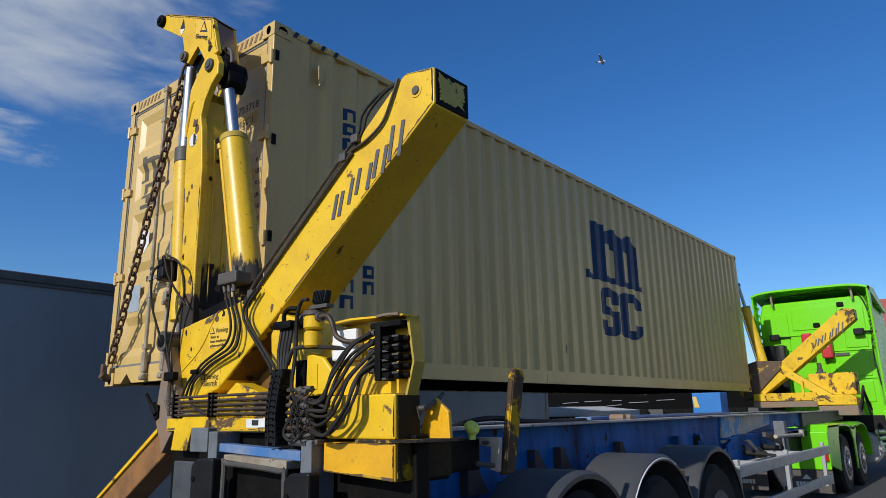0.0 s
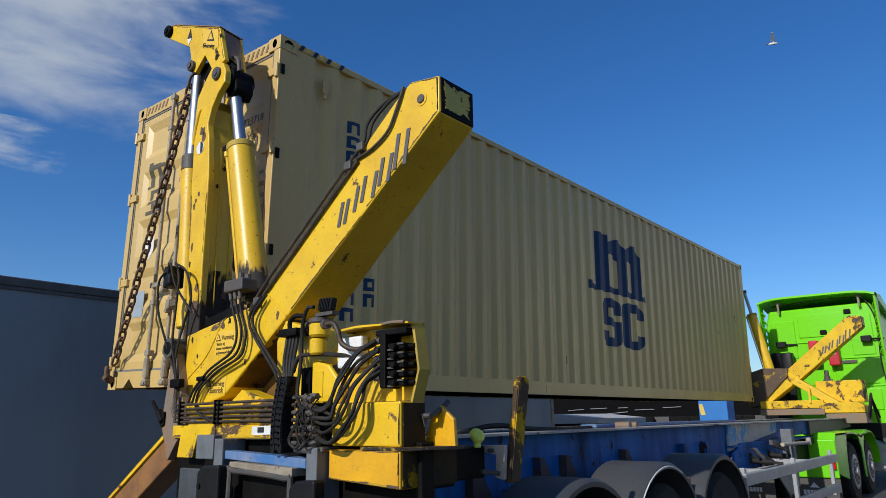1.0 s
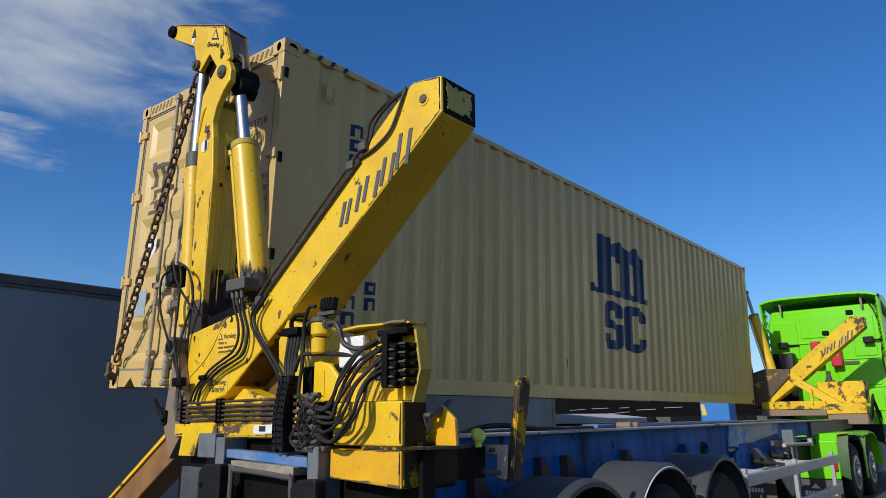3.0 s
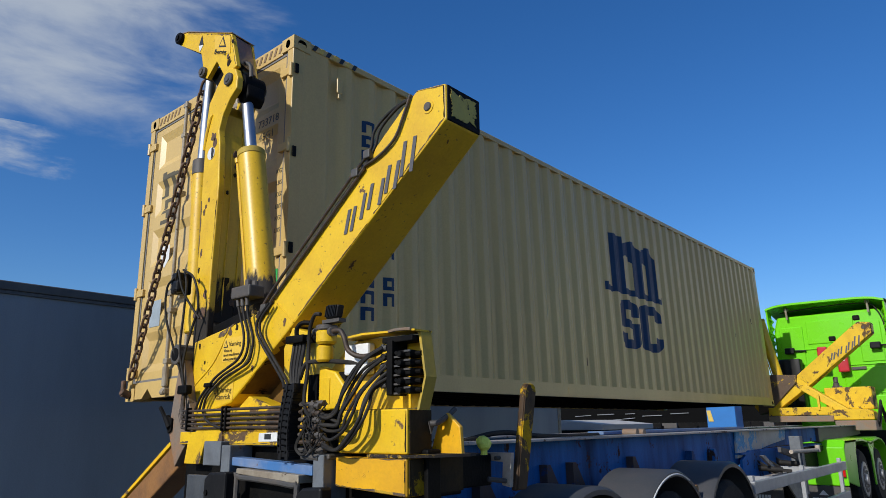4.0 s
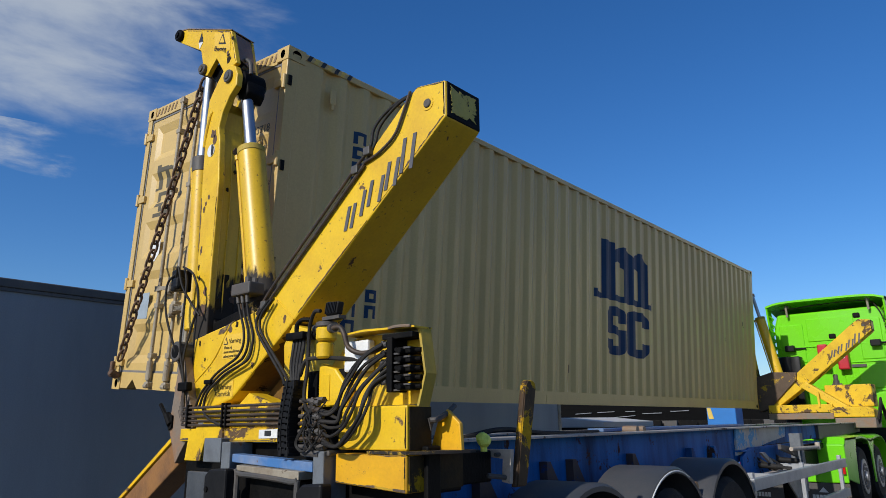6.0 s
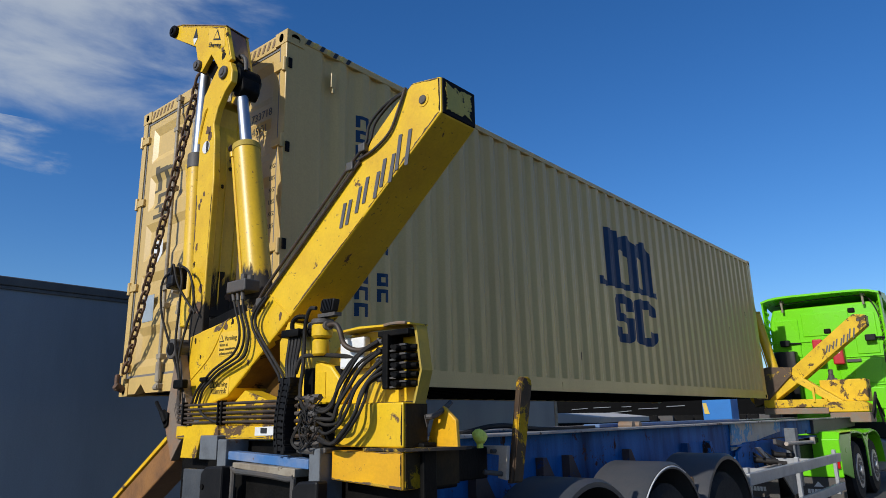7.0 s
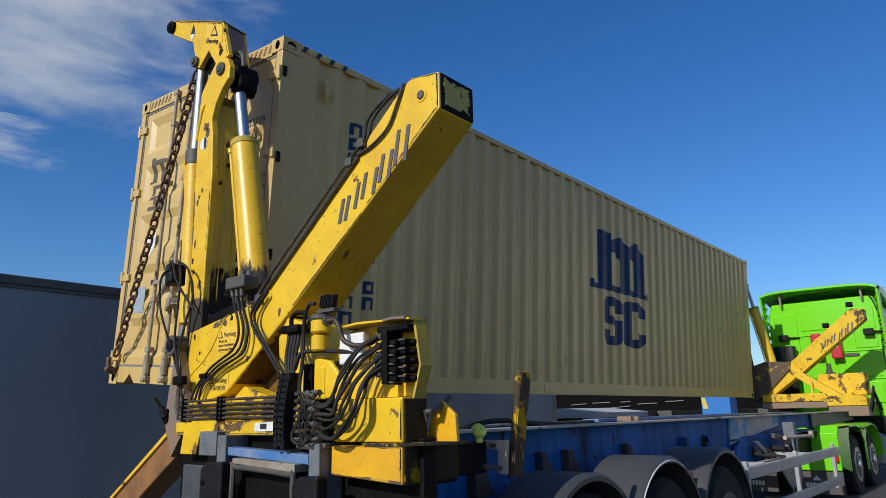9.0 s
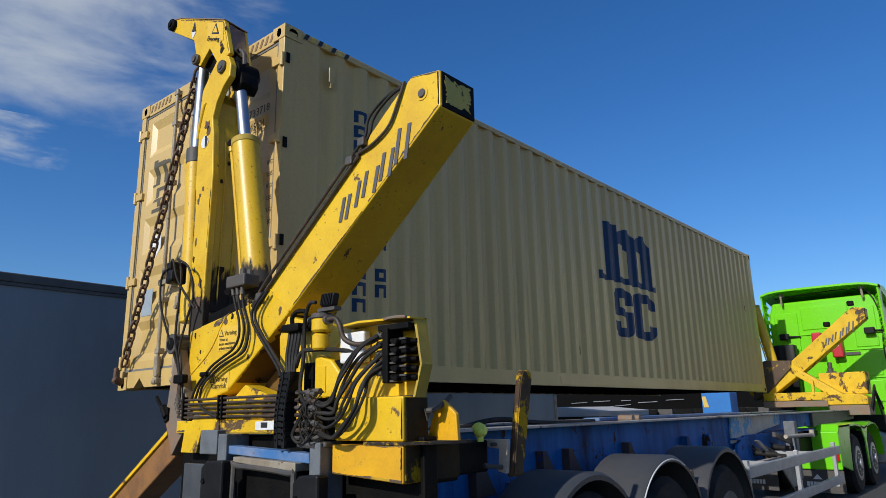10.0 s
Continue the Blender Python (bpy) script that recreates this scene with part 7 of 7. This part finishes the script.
def stacked(x, y, z, mat, label):
    t = thing("stacked_container", (x, y, z), label, "container", "stacked containers")
    bm = B()
    for i in range(9):
        box(bm, x - 1.15 + 0.27 * i, x - 1.02 + 0.27 * i, y - 0.03, y, z + 0.16, z + 2.45)
    box(bm, x - 1.2, x + 1.2, y, y + 12, z + 0.12, z + 2.5)
    part("body", bm, mat, t)
    for xa, xb, za, zb in ((x - 1.22, x - 1.10, z, z + 2.59), (x + 1.10, x + 1.22, z, z + 2.59), (x - 1.1, x + 1.1, z, z + 0.15), (x - 1.1, x + 1.1, z + 2.46, z + 2.59)):
        bm = B()
        box(bm, xa, xb, y - 0.04, y + 12.04, za, zb)
        part("edge_frame", bm, mat, t)


for i, (x, m, w) in enumerate(((0.6, FAR_RED, "brick-red"), (3.2, FAR_RED, "brick-red"), (5.8, FAR_BLUE, "blue"))):
    for j in range(3):
        stacked(x, 46.0, 2.59 * j, m if (i + j) % 3 != 1 else BOX_GREY, w + " container in a far stack" if (i + j) % 3 != 1 else "grey container in a far stack")


def street_lamp():
    t = thing("street_lamp", (-13.2, 120, 0), "slim grey yard lamp post far away", "street lamp")
    bm = B()
    rod(bm, (-13.2, 120, 0), (-13.2, 120, 9.5), 0.10, 0.06, seg=10)
    part("pole", bm, GALV, t)
    bm = B()
    hose(bm, [(-13.2, 120, 9.4), (-13.5, 120, 9.9), (-14.6, 120, 10.1)], 0.05, 8)
    part("arm", bm, GALV, t)


street_lamp()


# ---- gull ----
def gull():
    t = thing("gull", (-9.3, 29.1, 20.2), "small white gull with grey wings, flying", "bird")
    bm = B()
    prof = ((0.0, -0.20), (0.02, -0.19), (0.055, -0.08), (0.07, 0.03), (0.055, 0.12), (0.04, 0.17), (0.035, 0.21), (0.0, 0.25))
    o = t.location
    rings = []
    for r, y in prof:
        rings.append([bm.verts.new(o + Vector((y, (r + 0.001) * math.cos(a * math.pi / 5), (r + 0.001) * math.sin(a * math.pi / 5)))) for a in range(10)])
    for p, q in zip(rings, rings[1:]):
        for j in range(10):
            bm.faces.new((p[j], p[(j + 1) % 10], q[(j + 1) % 10], q[j]))
    part("body", bm, FEATHER, t, smooth=True)
    wings = []
    for s in (-1, 1):
        bm = B()
        pts = [(0.09, 0.03), (0.10, 0.30), (0.02, 0.62), (-0.06, 0.60), (-0.05, 0.30), (-0.08, 0.03)]
        slab(bm, [(o.x + x, o.y + s * y) for x, y in pts], o.z + 0.02, o.z + 0.035, "z")
        wings.append(part("wing", bm, FEATHER_G, t))
    bm = B()
    slab(bm, [(o.x - 0.16, o.y - 0.03), (o.x - 0.16, o.y + 0.03), (o.x - 0.30, o.y + 0.07), (o.x - 0.30, o.y - 0.07)], o.z, o.z + 0.012, "z")
    part("tail", bm, FEATHER, t)
    return t, wings


bird, bird_wings = gull()


# ---- what moves ----
SWING_ROWS = [
    (0.0, -0.000, 0.000, -0.000, 0.00, -0.00, 0.00),
    (0.5, -0.007, 0.000, 0.010, 0.03, 0.44, -0.01),
    (1.0, -0.093, 0.005, -0.002, -0.05, 1.67, 0.00),
    (1.5, -0.182, 0.009, -0.043, -0.05, 2.69, 0.10),
    (2.0, -0.242, 0.012, -0.040, -0.14, 3.50, 0.06),
    (2.5, -0.212, 0.006, -0.031, -0.05, 3.79, 0.05),
    (3.0, -0.120, 0.010, -0.020, -0.05, 2.60, -0.03),
    (3.5, 0.020, 0.010, -0.012, -0.04, 0.60, -0.13),
    (4.0, 0.108, 0.011, -0.014, -0.04, -0.89, -0.19),
    (4.5, 0.028, 0.019, -0.022, -0.01, 0.48, -0.15),
    (5.0, -0.132, 0.023, -0.013, -0.06, 3.15, -0.13),
    (5.5, -0.206, 0.011, -0.011, -0.08, 4.68, -0.09),
    (6.0, -0.190, 0.000, -0.012, -0.05, 4.20, -0.09),
    (6.5, -0.050, -0.004, -0.020, -0.02, 2.30, -0.10),
    (7.0, 0.091, -0.004, -0.024, 0.00, -0.48, -0.10),
    (7.5, 0.051, 0.012, -0.017, -0.02, 0.04, -0.18),
    (8.0, -0.072, 0.019, -0.014, -0.06, 2.23, -0.18),
    (8.5, -0.171, 0.016, -0.011, -0.06, 4.12, -0.07),
    (9.0, -0.160, 0.007, -0.010, -0.03, 4.01, -0.08),
    (9.5, -0.050, -0.002, -0.015, -0.02, 2.01, -0.11),
    (10.0, 0.065, -0.007, -0.021, 0.02, 0.04, -0.19),
]

ARM_ROWS = [(0.0, 0.0), (0.5, 0.04), (1.0, 0.10), (1.5, -0.08), (2.0, -0.22), (2.5, 0.42), (3.0, 1.0), (3.5, 1.42), (4.0, 1.58), (4.5, 1.54), (5.5, 1.54), (7.0, 1.70), (8.0, 1.72), (9.0, 1.62), (10.0, 1.74)]
HEAD_ROWS = [(0.0, 0.0), (0.5, 0.1), (1.0, -0.8), (1.5, -3.0), (2.0, -3.0), (4.0, -2.85), (7.0, -2.95), (8.0, -3.0), (9.0, -2.6), (10.0, -2.6)]


def arm_pose(t):
    """The lift arm leans about its foot pin."""
    foot = Vector((1.0, -0.36, 1.9)) - origin(rear)
    lean = float(np.interp(t, [r[0] for r in ARM_ROWS], [r[1] for r in ARM_ROWS]))
    return Matrix.Translation(foot) @ pose(0, 0, 0, 0, lean, 0) @ Matrix.Translation(-foot)


def head_pose(t):
    """The head nods about the pin at the arm's top."""
    pin = Vector((1.12, -0.36, 4.11)) - origin(rear)
    nod = float(np.interp(t, [r[0] for r in HEAD_ROWS], [r[1] for r in HEAD_ROWS]))
    return arm_pose(t) @ Matrix.Translation(pin) @ pose(0, 0, 0, 0, nod, 0) @ Matrix.Translation(-pin)


def motions():
    swing = [(r[0], Matrix.Translation((0, 0, Z0)) @ pose(*r[1:])) for r in SWING_ROWS]
    walk(container, swing)
    walk(rear_arm, [(t, arm_pose(t)) for t, _ in ARM_ROWS])
    walk(rear_head, [(r[0], head_pose(r[0])) for r in SWING_ROWS])
    base = Matrix.Translation(origin(rear))
    for ob, pin, low in ((chain_l, PIN_L, LOW_L), (chain_r, PIN_R, LOW_R)):
        rows = []
        rest = Vector(low) - Vector(pin)
        for t, m in swing:
            p = base @ head_pose(t) @ (Vector(pin) - origin(rear))
            e = m @ (Vector(low) - Vector((0, 0, Z0)))
            q = rest.rotation_difference(e - p)
            rows.append((t, Matrix.Translation(p) @ q.to_matrix().to_4x4()))
        walk(ob, rows)
    # the gull crosses the sky and is gone
    a, b = Vector((-9.29, 29.10, 20.21)), Vector((2.61, 32.64, 19.37))
    times = [0.1 * i for i in range(19)] + [2.4, 3.0, 4.0, 6.0, 8.0, 10.0]
    v = (b - a) / 1.5
    ang = math.degrees(math.atan2(v.y, v.x))
    walk(bird, [(t, Matrix.Translation(a + v * t) @ pose(0, 0, 0, 0, 4, ang)) for t in times])
    for ob, s in zip(bird_wings, (-1, 1)):
        walk(ob, [(0.1 * i, pose(0, 0, 0, s * (10 + 38 * math.sin(2 * math.pi * 0.1 * i / 0.42)), 0, 0)) for i in range(101)])


motions()
